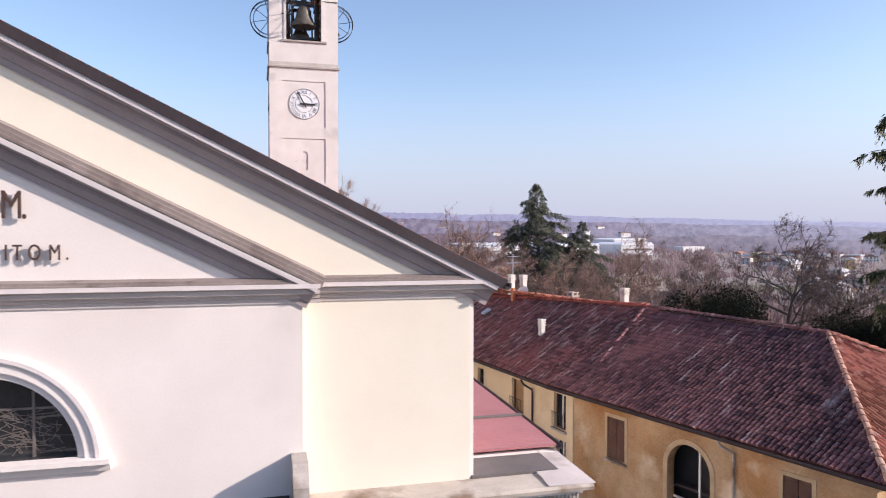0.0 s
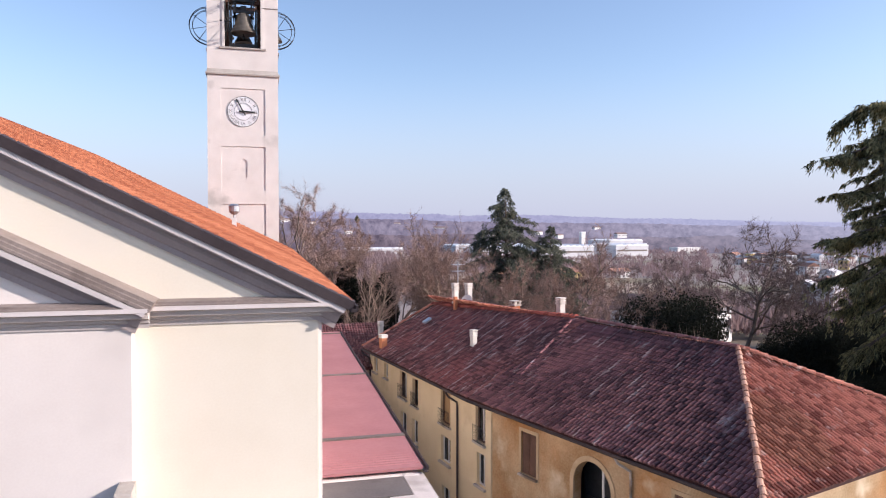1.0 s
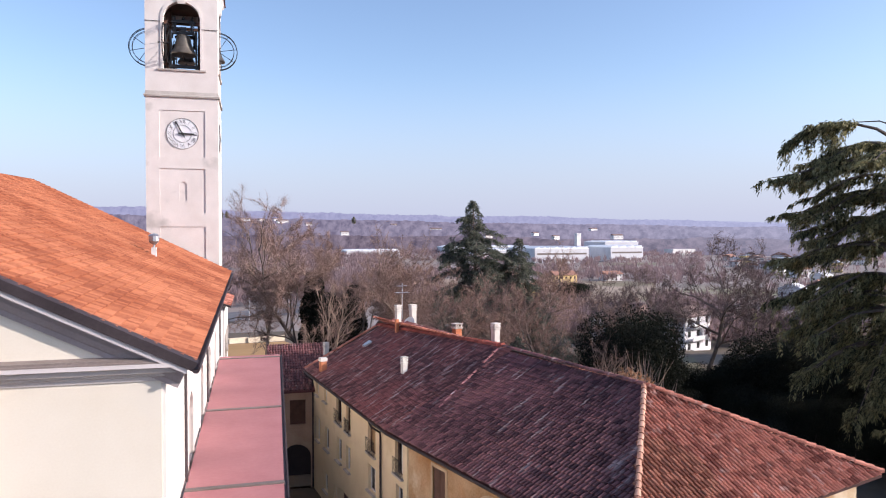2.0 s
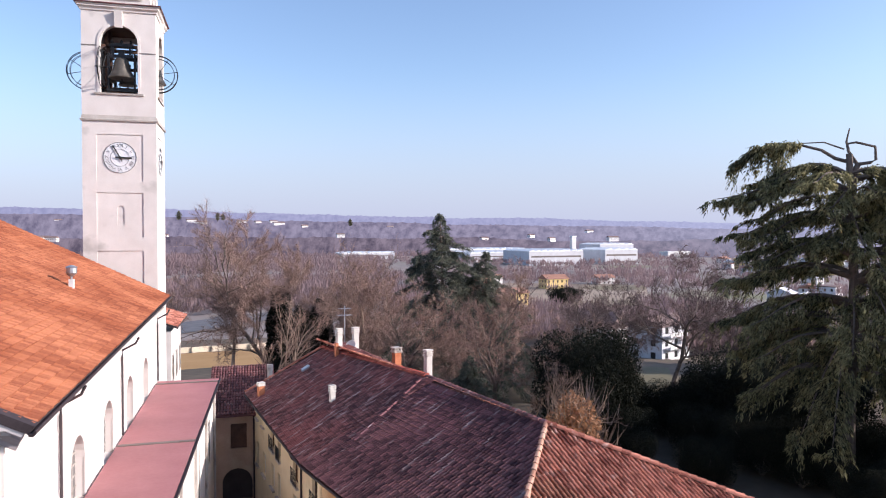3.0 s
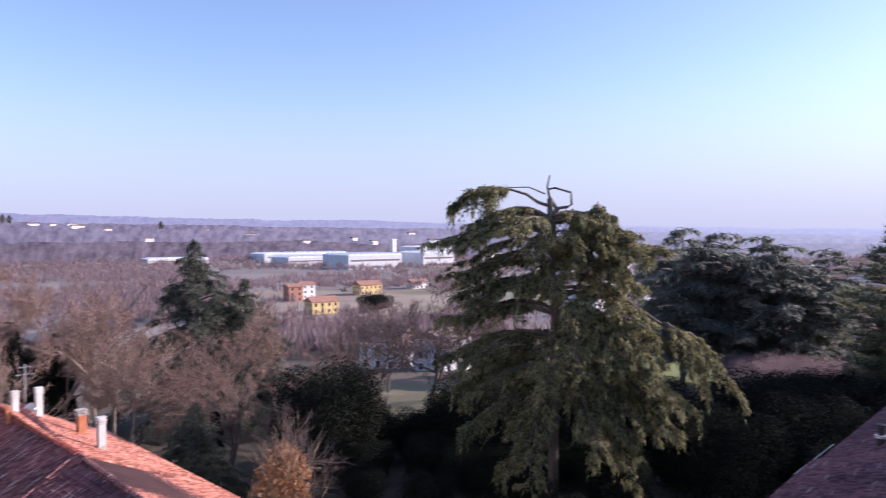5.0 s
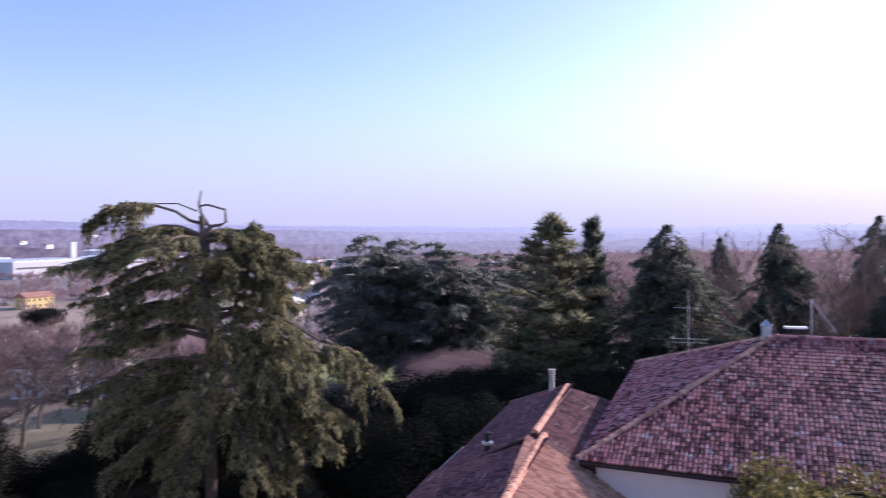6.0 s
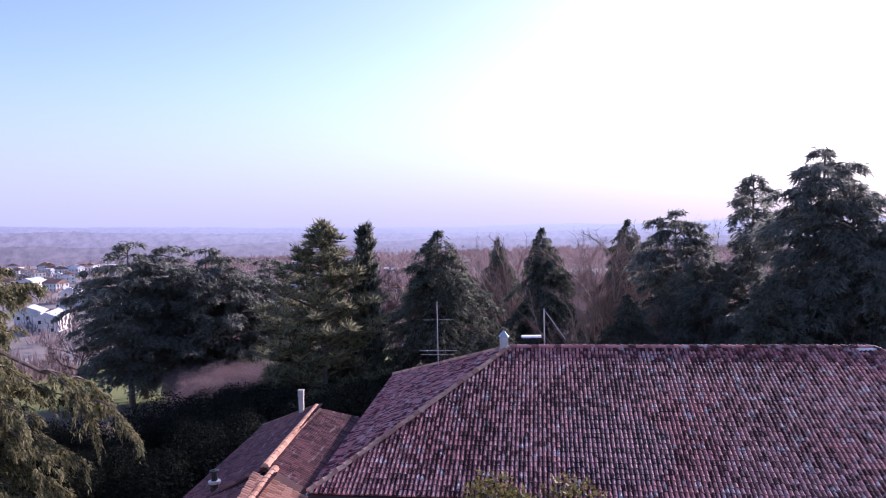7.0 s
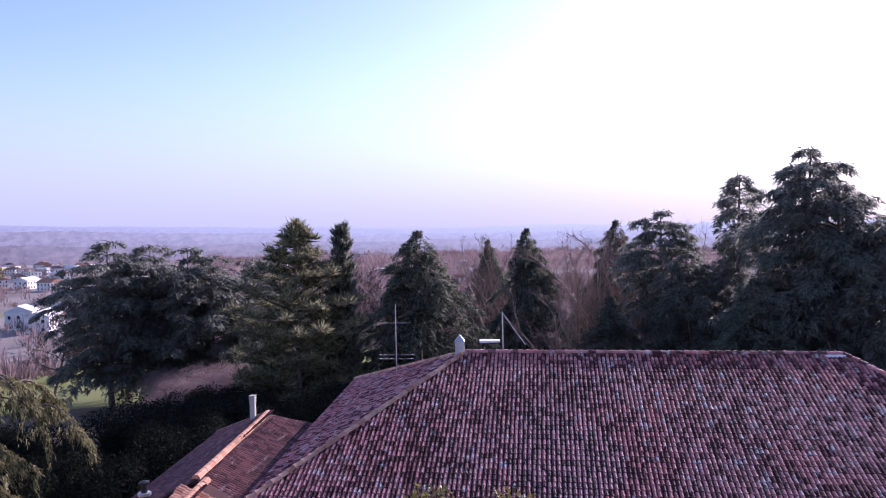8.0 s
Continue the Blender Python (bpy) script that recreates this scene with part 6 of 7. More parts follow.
        for k in range(n):
            dd = deg + spread * (k - (n - 1) / 2) + rs.normal(0, 4)
            q = 1.0 - 0.13 * abs(k - (n - 1) / 2) + rs.uniform(-0.06, 0.06)
            limb(at(za - z0 + rs.normal(0, 0.22)), dd, reach * q, zb - z0 + rs.normal(0, 0.3), 1.25 + 0.1 * reach, 1.0 if level else 0.5 if zb > 15 else 0.9, 1.15, 0.45 if zb > 16 else 0.7, None, 0.06 if level else 0.1)
    # the long bare limb that arches out and drapes its end
    o = heading(-53.4)
    arc = [at(16.2 - z0)] + [at(0) + o * d + up * (z - z0) for d, z in ((1.4, 17.2), (3.2, 17.9), (6.2, 17.4), (8.8, 15.6), (10.6, 14.9), (11.8, 13.0), (12.2, 10.8))]
    wood.limb(arc, 0.24, 0.05, 6)
    spray(arc[4:], 2.0, 1.6, 0.5)
    for k in range(4):
        limb(arc[4 + k % 3], -53 + (-38, 34, -16, 20)[k], 3.4, arc[4 + k % 3][2] - 3.4, 1.3, 0.3, 1.2, 0.5)
    # the second leader
    lead = [at(17.6 - z0)] + [at(0) + o * d + up * (z - z0) for d, z in ((1.6, 18.2), (2.8, 19.8), (3.3, 22.0), (3.5, 24.2), (3.7, 25.7))]
    wood.limb(lead, 0.26, 0.05, 6)
    for k in range(22):
        f = (k + 0.5) / 22
        foot = at(0) + o * (2.9 + 0.8 * f) + up * (20.4 + 5.0 * f - z0)
        reach = 4.4 * (1 - f) ** 0.75 + 0.6
        limb(foot, k * 137.5, reach * rs.uniform(0.7, 1.1), foot[2] - 0.16 * reach, 1.0 * (1 - 0.5 * f), 0.15, 2.0, 0.6)
    P, D = np.concatenate(Ps), np.concatenate(Ds)
    inside = clumps(P, 1.2, rs, 0.76, 0.9)
    P, D = P[inside], D[inside]
    n = len(P)
    V, F = sprigs(P, D, rs.uniform(0.22, 0.52, n), rs.uniform(0.06, 0.12, n), rs)
    wood.put("trunk", M_BARK, tree)
    leafy("crown", V, F, M_CEDAR, tree)
    # its bent dead top, with one last green branch
    dead = Wood()
    lf = heading(126.6)

    def q(d, z, back=0.0):
        return at(0) + lf * d + heading(36) * back + up * (z - z0)
    dead.limb([q(0, 22.8), q(-0.1, 24.6), q(-0.4, 25.3)], 0.30, 0.2, 8)
    dead.limb([q(-0.4, 25.0), q(0.3, 26.2), q(0.45, 27.0), q(0.25, 28.0)], 0.17, 0.05, 6)
    dead.limb([q(-0.4, 25.2), q(-1.2, 25.3), q(-1.55, 25.5), q(-1.5, 26.5), q(-0.2, 26.9), q(0.4, 26.8)], 0.15, 0.08, 6)
    bough = [q(0.0, 25.3), q(1.2, 25.7), q(2.2, 26.4), q(3.8, 26.9), q(5.6, 27.1, 0.4), q(7.4, 26.4, 0.6), q(8.6, 25.5, 0.6)]
    dead.limb(bough, 0.17, 0.03, 6)
    dead.limb([q(0.6, 26.4), q(2.0, 27.0), q(3.6, 27.0)], 0.07, 0.04, 5)
    dead.put("dead_top", M_BARK, tree)
    Ps.clear()
    Ds.clear()
    spray(bough[2:], 1.7, 1.9, 0.9)
    c = 700
    hangs = q(5.2, 26.6) + rs.normal(0, 1, (c, 3)) * np.array([0.45, 0.45, 0.1]) - up * (rs.rand(c, 1) * 2.6)
    Ps.append(hangs)
    Ds.append(rs.normal(0, 0.4, (c, 3)) - up)
    n = len(np.concatenate(Ps))
    V, F = sprigs(np.concatenate(Ps), np.concatenate(Ds), rs.uniform(0.25, 0.55, n), rs.uniform(0.07, 0.13, n), rs)
    leafy("top_spray", V, F, M_CEDAR, tree)
    return tree


great_cedar(67.2, 23.3)

def shelved(label, category, H, R, seed, n, profile, needles, start=0.12, blade=0.6, dens=0.6, fall=0.16, plates=1.5, gaps=0, wild=(0.55, 1.12), open_at=0.0, rise=0.16):
    """A conifer whose flat limbs carry feathered sprays. profile gives the reach over the height, 0 to 1."""
    rs = np.random.RandomState(seed)
    tree = thing("tree", label, category)
    wood = Wood()
    Ps, Ds = [], []
    up = np.array([0, 0, 1.0])
    lean = rs.normal(0, 0.015, 2) * H

    def at(f):
        return np.array([lean[0] * f * f, lean[1] * f * f, f * H])
    wood.limb([at(f) for f in np.linspace(0, 0.99, 9)], H * 0.019, 0.05, 8)
    for k in range(n):
        g = (k + rs.rand()) / n
        if gaps:
            g = (int(g * gaps) + 0.5 + rs.normal(0, 0.17)) / gaps
        g = min(max(g, 0.0), 0.995)
        f = start + (1 - start) * g
        an = k * 2.39996 + rs.normal(0, 0.4)
        o = np.array([math.cos(an), math.sin(an), 0.0])
        s = np.array([-o[1], o[0], 0.0])
        reach = R * profile(g) * rs.uniform(*wild) + 0.2
        bend, sag = rs.normal(0, 0.12) * reach, fall * rs.uniform(0.4, 1.5) * (1.3 - g)
        pts = [at(f) + o * reach * t + s * bend * t * t + up * reach * (rise * math.sin(3.14 * min(1, t * 1.1)) - sag * t ** 1.7) for t in np.linspace(0, 1, 6)]
        wood.limb(pts, 0.03 + 0.016 * reach, 0.015, 4)
        m = max(4, int(reach * 5.0))
        for j in range(m):
            t = 0.2 + 0.8 * (j + rs.rand()) / m
            x = t * 5
            i = min(4, int(x))
            b = pts[i] + (pts[i + 1] - pts[i]) * (x - i)
            ln = min(plates, 0.42 * reach) * (0.4 + 0.8 * math.sin(math.pi * (0.2 + 0.7 * t))) * rs.uniform(0.4, 1.15)
            dirn = o * rs.uniform(0.35, 0.95) + s * rs.choice((-1, 1)) * rs.uniform(0.4, 1.0)
            c = int((14 + 14 * ln) * dens)
            u = rs.rand(c) ** 0.75
            pos = b + np.outer(u * ln, dirn) + rs.normal(0, 0.09, (c, 3))
            pos[:, 2] -= 0.2 * ln * u ** 2 + rs.rand(c) ** 3 * 0.6
            Ps.append(pos)
            Ds.append(dirn * 0.8 + rs.normal(0, 0.4, (c, 3)) - up * (0.2 + 0.6 * u[:, None]))
    P, D = np.concatenate(Ps), np.concatenate(Ds)
    if open_at:
        inside = clumps(P, 1.9, rs, 1.0 - open_at, 0.7)
        P, D = P[inside], D[inside]
    q = len(P)
    V, F = sprigs(P, D, rs.uniform(0.6, 1.3, q) * blade, rs.uniform(0.7, 1.3, q) * blade * 0.27, rs)
    wood.put("trunk", M_BARK, tree)
    leafy("crown", V, F, needles, tree)
    return tree


CEDAR = shelved("broad flat-topped cedar in the park", "cedar", 24.0, 10.5, 21, 84, lambda g: (1 - g ** 3.0) ** 0.6 * (0.72 + 0.28 * g), M_PARK, 0.17, 0.6, 0.72, 0.14, 2.0, 13, (0.35, 1.15), 0.32, 0.10)
to_top(CEDAR, 24.0, 141, 46, 24.5, 60, True)
CEDARB = shelved("tall cedar with gaps between its spreading limbs", "cedar", 24.0, 7.6, 22, 130, lambda g: (1 - g ** 3.5) ** 0.75 * (1.0 - 0.25 * math.sin(3 * g)), M_PARK, 0.1, 0.55, 0.8, 0.12, 1.7, 19, (0.4, 1.25), 0.3)
to_top(CEDARB, 24.0, 110.3, -55.0, 33.9, 0, True)
SPARSE = shelved("sparse tiered fir against the bright sky", "fir", 22.0, 3.9, 33, 130, lambda g: (1 - g) ** 0.6 * 0.9 + 0.1, M_PARK, 0.15, 0.42, 0.8, 0.34, 1.2, 19)
SPRUCE = shelved("dark conical spruce standing in the park", "spruce", 22.0, 13.5, 31, 200, lambda g: (1 - g) ** 0.9, M_SPRUCE, 0.06, 0.45, 0.85, 0.2, 1.3, 0, (0.35, 1.2), 0.1)
DEODAR = shelved("broad conical cedar among leafless trees", "cedar", 24.0, 13.6, 35, 135, lambda g: (1 - g) ** 0.95, M_SPRUCE, 0.08, 0.42, 1.0, 0.16, 1.25, 0, (0.4, 1.25), 0.1)
to_top(DEODAR, 23.9, 62.4, 74.9, 22.7, 0, True)
to_top(SPRUCE, 21.9, 115.5, -9.2, 24.9, 30, True)
to_top(SPARSE, 22.0, 121, -51, 31.8, 50, True)
PINE = conifer("pine", 20.0, 5.6, 41, "tall pine with clumped needles catching the sun", "pine", M_PINE, 1.0, 0.55)
to_top(PINE, 20.3, 105.2, 3.5, 26.0, 0, True)
COLUMN = conifer("column", 20.0, 1.5, 51, "slim dark cypress among park trees", "cypress", M_SPRUCE, 1.0, 0.6)
to_top(COLUMN, 20.5, 109.5, -0.9, 25.9, 0, True)
tagged(CEDAR, group="park cedars"), tagged(CEDARB, group="park cedars"), tagged(SPRUCE, group="park spruces"), tagged(PINE, group="park pines")
# the park behind the villa
for ob, tall, x, y, top, a in (
    (CEDAR, 24.0, 150, 36, 23.0, 130), (CEDAR, 24.0, 146, 41, 23.6, 20), (CEDAR, 24.0, 152, 49, 21.0, 240), (CEDAR, 24.0, 156, 26, 20.5, 200), (CEDAR, 24.0, 148, 31, 21.5, 300),
    (SPRUCE, 21.9, 136, -24.2, 24.9, 80), 
    (CEDARB, 24.0, 128, -43, 27.4, 90), (CEDARB, 24.0, 121, -45, 21.5, 140), (CEDARB, 24.0, 103, -62, 27.0, 250), (CEDARB, 24.0, 108.5, -57.5, 29.6, 310), (CEDARB, 24.0, 114, -52, 20.0, 20),
    (SPRUCE, 21.9, 160, -42, 26.0, 0), (SPRUCE, 21.9, 210, -18, 22.0, 120), (SPRUCE, 21.9, 118, -34, 16.0, 120),
    (PINE, 20.3, 110, 8, 13.0, 90), (PINE, 20.3, 113, 3, 15.0, 200), (SPRUCE, 21.9, 104, -47, 19.0, 300),
    (DEODAR, 23.9, 67.0, 71.8, 17.6, 70), (SPRUCE, 21.9, 47.5, 47, 8.8, 0),
):
    if ob is SPRUCE and x > 130:
        # crowded by its neighbours, these stand narrower
        s = (top - ground_z(x, y)) / tall
        plant(ob, x, y, s * 0.72, a, None, False, 1.39)
    else:
        to_top(ob, tall, x, y, top, a)

# dark conifers on the far ridge
for deg, r, tall in ((78.2, 1960, 30), (75.4, 1990, 26), (75.0, 2000, 24), (65.2, 1850, 24), (83.0, 1500, 18)):
    x, y = 15 + r * math.cos(radians(deg)), -9 + r * math.sin(radians(deg))
    plant(PINE, x, y, tall / 20.0, deg * 9, ground_z(x, y) + 5.0)

# leafless trees
PLANE = bare_tree(22.0, 61, "leafless plane tree with pale flaking bark", M_PALEBARK, M_TWIGS, 0.55, 120, 0, 0.10, 0.0105)
plant(PLANE, 37.5, 87.0, 0.96, 0, None, True)
OAK = bare_tree(18.0, 62, "leafless oak with dark bark and fine twigs", M_BARK, M_BACKLIT_TWIGS, 0.66, 48, 0, 0.07)
plant(OAK, 80.4, 51.4, 1.02, 0, None, True)
BROAD = bare_tree(18.0, 66, "leafless broad tree with reddish-brown twigs in the sun", M_BARK, M_TWIGS, 0.6, 60, 0, 0.10, 0.012)
plant(BROAD, 56, 56, 0.93, 320, None, True)
IVIED = bare_tree(18.0, 63, "leafless tree with its trunk wrapped in ivy", M_BARK, M_TWIGS, 0.58, 30, 14000)
plant(IVIED, 43.0, 85.0, 1.12, 0, None, True)
SLIM = bare_tree(19.0, 64, "slim leafless tree with upright pale limbs", M_PALEBARK, M_TWIGS, 0.36, 22, 0, 0.15, 0.019)
plant(SLIM, 134, -33, 1.55, 0, None, True)
for ob in (PLANE, OAK, BROAD, IVIED, SLIM):
    tagged(ob, group="leafless trees")
for ob, x, y, s, a in (
    (PLANE, 46, 67, 0.66, 140), (BROAD, 50, 71, 0.96, 110), 
    (BROAD, 52, 50, 0.71, 60), (BROAD, 60, 48, 0.66, 15), (SLIM, 51, 45, 0.52, 0),
    (OAK, 88, 50, 0.84, 40), (OAK, 75, 60, 0.62, 90), (OAK, 95, 75, 0.80, 10), (OAK, 85, 66, 0.80, 60), (OAK, 106, 92, 0.80, 200), (SLIM, 92, 46, 0.76, 70), (OAK, 98, 60, 0.86, 0), 
    (SLIM, 138, -36, 1.5, 30), (SLIM, 143, -30, 1.5, 150), (SLIM, 130, -37, 1.4, 90), (SLIM, 128, -33, 1.05, 200), (SLIM, 147, -34, 1.55, 250), (OAK, 135, -2, 1.20, 45), (OAK, 128, 0, 1.32, 145), (SLIM, 150, -38, 1.3, 10), (SLIM, 130, -5, 1.1, 40), (SLIM, 135, -8, 1.05, 140), (OAK, 165, -20, 1.20, 100),
    (PLANE, 47, 92, 0.80, 30), (PLANE, 50, 76, 0.69, 90), (BROAD, 47, 57, 0.81, 240), (SLIM, 33, 70, 0.76, 20),
    (SLIM, 84, 44, 0.71, 0), (OAK, 66, 51, 0.6, 30), (IVIED, 48.5, 84, 0.98, 120), (IVIED, 53, 54, 0.50, 0),
    (OAK, 150, 62, 0.90, 0), (BROAD, 30, 95, 0.91, 60), (OAK, 20, 105, 0.86, 60),
):
    plant(ob, x, y, s, a)

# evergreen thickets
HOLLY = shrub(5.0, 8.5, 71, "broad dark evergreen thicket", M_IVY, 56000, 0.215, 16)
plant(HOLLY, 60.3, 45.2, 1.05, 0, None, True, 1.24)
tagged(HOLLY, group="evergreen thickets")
# on the slope and paths, some of these stand in for deeply shaded ground
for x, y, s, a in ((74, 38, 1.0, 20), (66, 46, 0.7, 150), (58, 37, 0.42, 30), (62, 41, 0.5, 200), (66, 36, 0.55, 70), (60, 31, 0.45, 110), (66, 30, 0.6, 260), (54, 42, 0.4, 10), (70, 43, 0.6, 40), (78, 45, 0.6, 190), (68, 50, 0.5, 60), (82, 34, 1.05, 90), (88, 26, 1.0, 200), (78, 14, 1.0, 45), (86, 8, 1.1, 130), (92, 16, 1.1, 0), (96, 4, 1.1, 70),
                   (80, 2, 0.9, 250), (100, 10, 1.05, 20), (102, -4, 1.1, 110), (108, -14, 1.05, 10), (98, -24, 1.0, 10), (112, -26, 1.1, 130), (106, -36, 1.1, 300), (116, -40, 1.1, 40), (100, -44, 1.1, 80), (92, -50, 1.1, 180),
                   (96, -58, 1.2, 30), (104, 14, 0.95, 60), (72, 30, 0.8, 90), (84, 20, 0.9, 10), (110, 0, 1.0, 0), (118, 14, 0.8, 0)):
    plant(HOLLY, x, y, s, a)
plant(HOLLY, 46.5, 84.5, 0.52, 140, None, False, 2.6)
# added to stand for the near-black shade at the great cedar's foot
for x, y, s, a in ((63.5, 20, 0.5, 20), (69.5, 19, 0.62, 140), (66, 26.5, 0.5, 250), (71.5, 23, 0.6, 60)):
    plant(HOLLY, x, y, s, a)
plant(HOLLY, 253, 262, 1.6, 20, None, False, 0.62)
plant(HOLLY, 262, 266, 1.2, 80, None, False, 0.7)
BROWN = shrub(1.55, 5.2, 72, "shrub that kept its dry russet leaves", M_AUTUMN, 4200, 0.2, 8)
rs = np.random.RandomState(6)
k = 420
P = np.stack([rs.normal(0, 0.62, k), rs.normal(0, 0.62, k), rs.uniform(2.2, 4.6, k)], 1)
V, F = sprigs(P, rs.normal(0, 0.28, (k, 3)) + P * np.array([0.25, 0.25, 0]) + np.array([0, 0, 1.0]), rs.uniform(0.6, 1.7, k), np.full(k, 0.035), rs)
leafy("twig_spray", V, F, M_PALEBARK, BROWN)
plant(BROWN, 47.6, 33.0, 1.75, 0, None, True)
LAUREL = shrub(3.0, 5.6, 73, "yellow-green broadleaf evergreen beside the villa", mat("yellow_green_leaves", (0.11, 0.10, 0.03), (0.26, 0.22, 0.07), 0.8, 0.5, 0, 8, per="island", thin=0.35), 24000, 0.26, 16)
trunk = Wood()
trunk.limb([np.array(q, float) for q in ((0.3, 0, -9.8), (0.1, 0.1, -5), (0, 0, 0.3))], 0.22, 0.13, 7)
trunk.put("trunk", M_BARK, LAUREL)
plant(LAUREL, 52.7, -17.7, 1.0, 0, 8.75, True)
HEDGE = shrub(3.2, 3.6, 74, "leafless reddish thicket at the lawn's edge", M_WOODS, 20000, 0.12, 12)
plant(HEDGE, 124, 22, 1.9, 0, None, True)
for x, y, s in ((128, 25, 1.8), (132, 19, 2.0), (128, 16, 1.7), (136, 26, 2.0), (119, 26, 1.4), (138, 33, 1.8), (133, 30, 1.6)):
    plant(HEDGE, x, y, s, x * 7)

# far woods over the valley, past counting
rs = np.random.RandomState(8)
Ps, Ds, Ls, Ws = [], [], [], []
count = 0
while count < 21000:
    r = 120 + 1000 * rs.rand() ** 1.15
    a = rs.uniform(-0.9, 1.75)
    x, y = 25 + r * math.cos(a), r * math.sin(a)
    deg = math.degrees(a)
    if 38 < deg < 63 and 330 < r < 1060 and rs.rand() < 0.5:
        continue
    if 40 < deg < 47 and r < 205:
        continue
    if 70 < deg < 96 and r < (305 if deg > 77 else 262):
        continue
    if 43 < deg < 60 and 285 < r < 480 and rs.rand() < 0.9:
        continue
    if deg < 38 and 200 < r < 1500 and rs.rand() < (0.85 if deg > 22 else 0.0):
        continue
    if noise.noise(Vector((x / 160, y / 160, 7.0))) < (-0.4 if deg < 22 else -0.22 if r < 900 else -0.4):
        continue
    if r < 235 and x > 95 and y < 90:
        continue
    h = rs.uniform(6, 12) * (1 + r / 6000)
    k = 30 if r < 600 else 20
    g = rs.normal(size=(k, 3))
    g /= np.linalg.norm(g, axis=1, keepdims=True)
    g[:, 2] = np.abs(g[:, 2])
    base = np.array([x, y, ground_z(x, y)])
    off = g * np.array([h * 0.38, h * 0.38, h * 0.5]) * rs.uniform(0.2, 0.9, (k, 1))
    Ps.append(base + off + np.array([0, 0, h * 0.18]))
    Ds.append(g * 0.45 + np.array([0, 0, 1.0]))
    Ls.append(rs.uniform(0.16, 0.40, k) * h)
    Ws.append(rs.uniform(0.025, 0.06, k) * h + r / 3600)
    count += 1
V, F = sprigs(np.concatenate(Ps), np.concatenate(Ds), np.concatenate(Ls), np.concatenate(Ws), rs)
woods = leafy("far_woods", V, F, M_WOODS, None)
tagged(woods, "leafless winter woods over the valley", "woods", kind="stuff")

# ---- houses and works in the valley ----
M_TOWNROOF = mat("town_roof_tiles", (0.26, 0.13, 0.09), (0.40, 0.22, 0.16), 0.3, 0.9, 0, 4)
M_HILLROOF = mat("weathered_brown_roof", (0.15, 0.10, 0.09), (0.25, 0.18, 0.16), 0.3, 0.9, 0, 4)
M_OCHREHOUSE = mat("ochre_house_render", (0.62, 0.45, 0.18), (0.74, 0.56, 0.26), 0.3, 0.9, 0, 4)


def block_house(x, y, w, d, h, turn, wallm, roofm, label, rise=0.25, floors=2, group="valley houses"):
    """A plain house with storeys of windows and a pitched or flat roof."""
    z = ground_z(x, y) - 0.3 + (3.2 if math.hypot(x - 25, y) > 1100 else 0.0)
    hs = thing("house", label, "house", pose(x, y, z, 0, 0, turn), group)
    part("wall", one_box(-w / 2, w / 2, -d / 2, d / 2, 0, h), wallm, hs)
    bm = bmesh.new()
    e = 0.5
    if rise > 0:
        t = d / 2 * rise * 2
        sweep(bm, (-w / 2 - e, 0, h), (w / 2 + e, 0, h), (0, 1, 0), (0, 0, 1), [(-d / 2 - e, -0.1), (d / 2 + e, -0.1), (d / 2 + e, 0.1), (0, t), (-d / 2 - e, 0.1)])
    else:
        box(bm, -w / 2 - 0.2, w / 2 + 0.2, -d / 2 - 0.2, d / 2 + 0.2, h, h + 0.5)
    part("roof", bm, roofm, hs)
    n = max(2, int(w / 3.2))
    nd = max(2, int(d / 3.2))
    for f in range(floors):
        zz = 0.9 + f * (h / floors)
        for sy in (-1, 1):
            for k in range(n):
                xx = -w / 2 + w * (k + 0.5) / n
                part("window", one_box(xx - 0.55, xx + 0.55, sy * d / 2 - 0.04, sy * d / 2 + 0.04, zz, zz + min(1.5, h / floors * 0.5)), M_GLASS, hs)
        for sx in (-1, 1):
            for k in range(nd):
                yy = -d / 2 + d * (k + 0.5) / nd
                part("window", one_box(sx * w / 2 - 0.04, sx * w / 2 + 0.04, yy - 0.55, yy + 0.55, zz, zz + min(1.5, h / floors * 0.5)), M_GLASS, hs)
    return hs


# one grey holds the hall fronts' shade and the haze over white houses
M_TONED_GREY = mat("toned_grey_panels", (0.52, 0.52, 0.54), (0.64, 0.64, 0.66), 0.2, 0.9, 0, 2)


def works(x, y, w, d, h, turn, saws, label):
    """A factory hall with a low parapet, roof lights in rows and loading doors."""
    z = ground_z(x, y) - 0.3
    hall = thing("factory_hall", label, "factory", pose(x, y, z, 0, 0, turn), "factory halls")
    part("wall", one_box(-w / 2, w / 2, -d / 2, d / 2, 0, h), M_TONED_GREY, hall)
    part("window_band", one_box(-w * 0.46, w * 0.46, -d / 2 - 0.05, -d / 2 + 0.05, h * 0.6, h * 0.72), M_LEAD, hall)
    part("parapet", one_box(-w / 2 - 0.3, w / 2 + 0.3, -d / 2 - 0.3, d / 2 + 0.3, h, h + 0.9), M_DIAL, hall)
    for k in range(saws):
        xx = -w / 2 + w * (k + 0.5) / saws
        q = w / saws * 0.4
        part("roof_light", sweep(bmesh.new(), (xx, -d / 2 + 1, h + 0.9), (xx, d / 2 - 1, h + 0.9), (1, 0, 0), (0, 0, 1), [(-q, 0), (q, 0), (q, 1.8)]), M_DIAL, hall)
    for k in range(8):
        xx = -w * 0.4 + w * 0.8 * k / 7
        part("loading_door", one_box(xx - 1.8, xx + 1.8, -d / 2 - 0.06, -d / 2 + 0.06, 0.5, 4.2), M_LEAD, hall)
    return hall


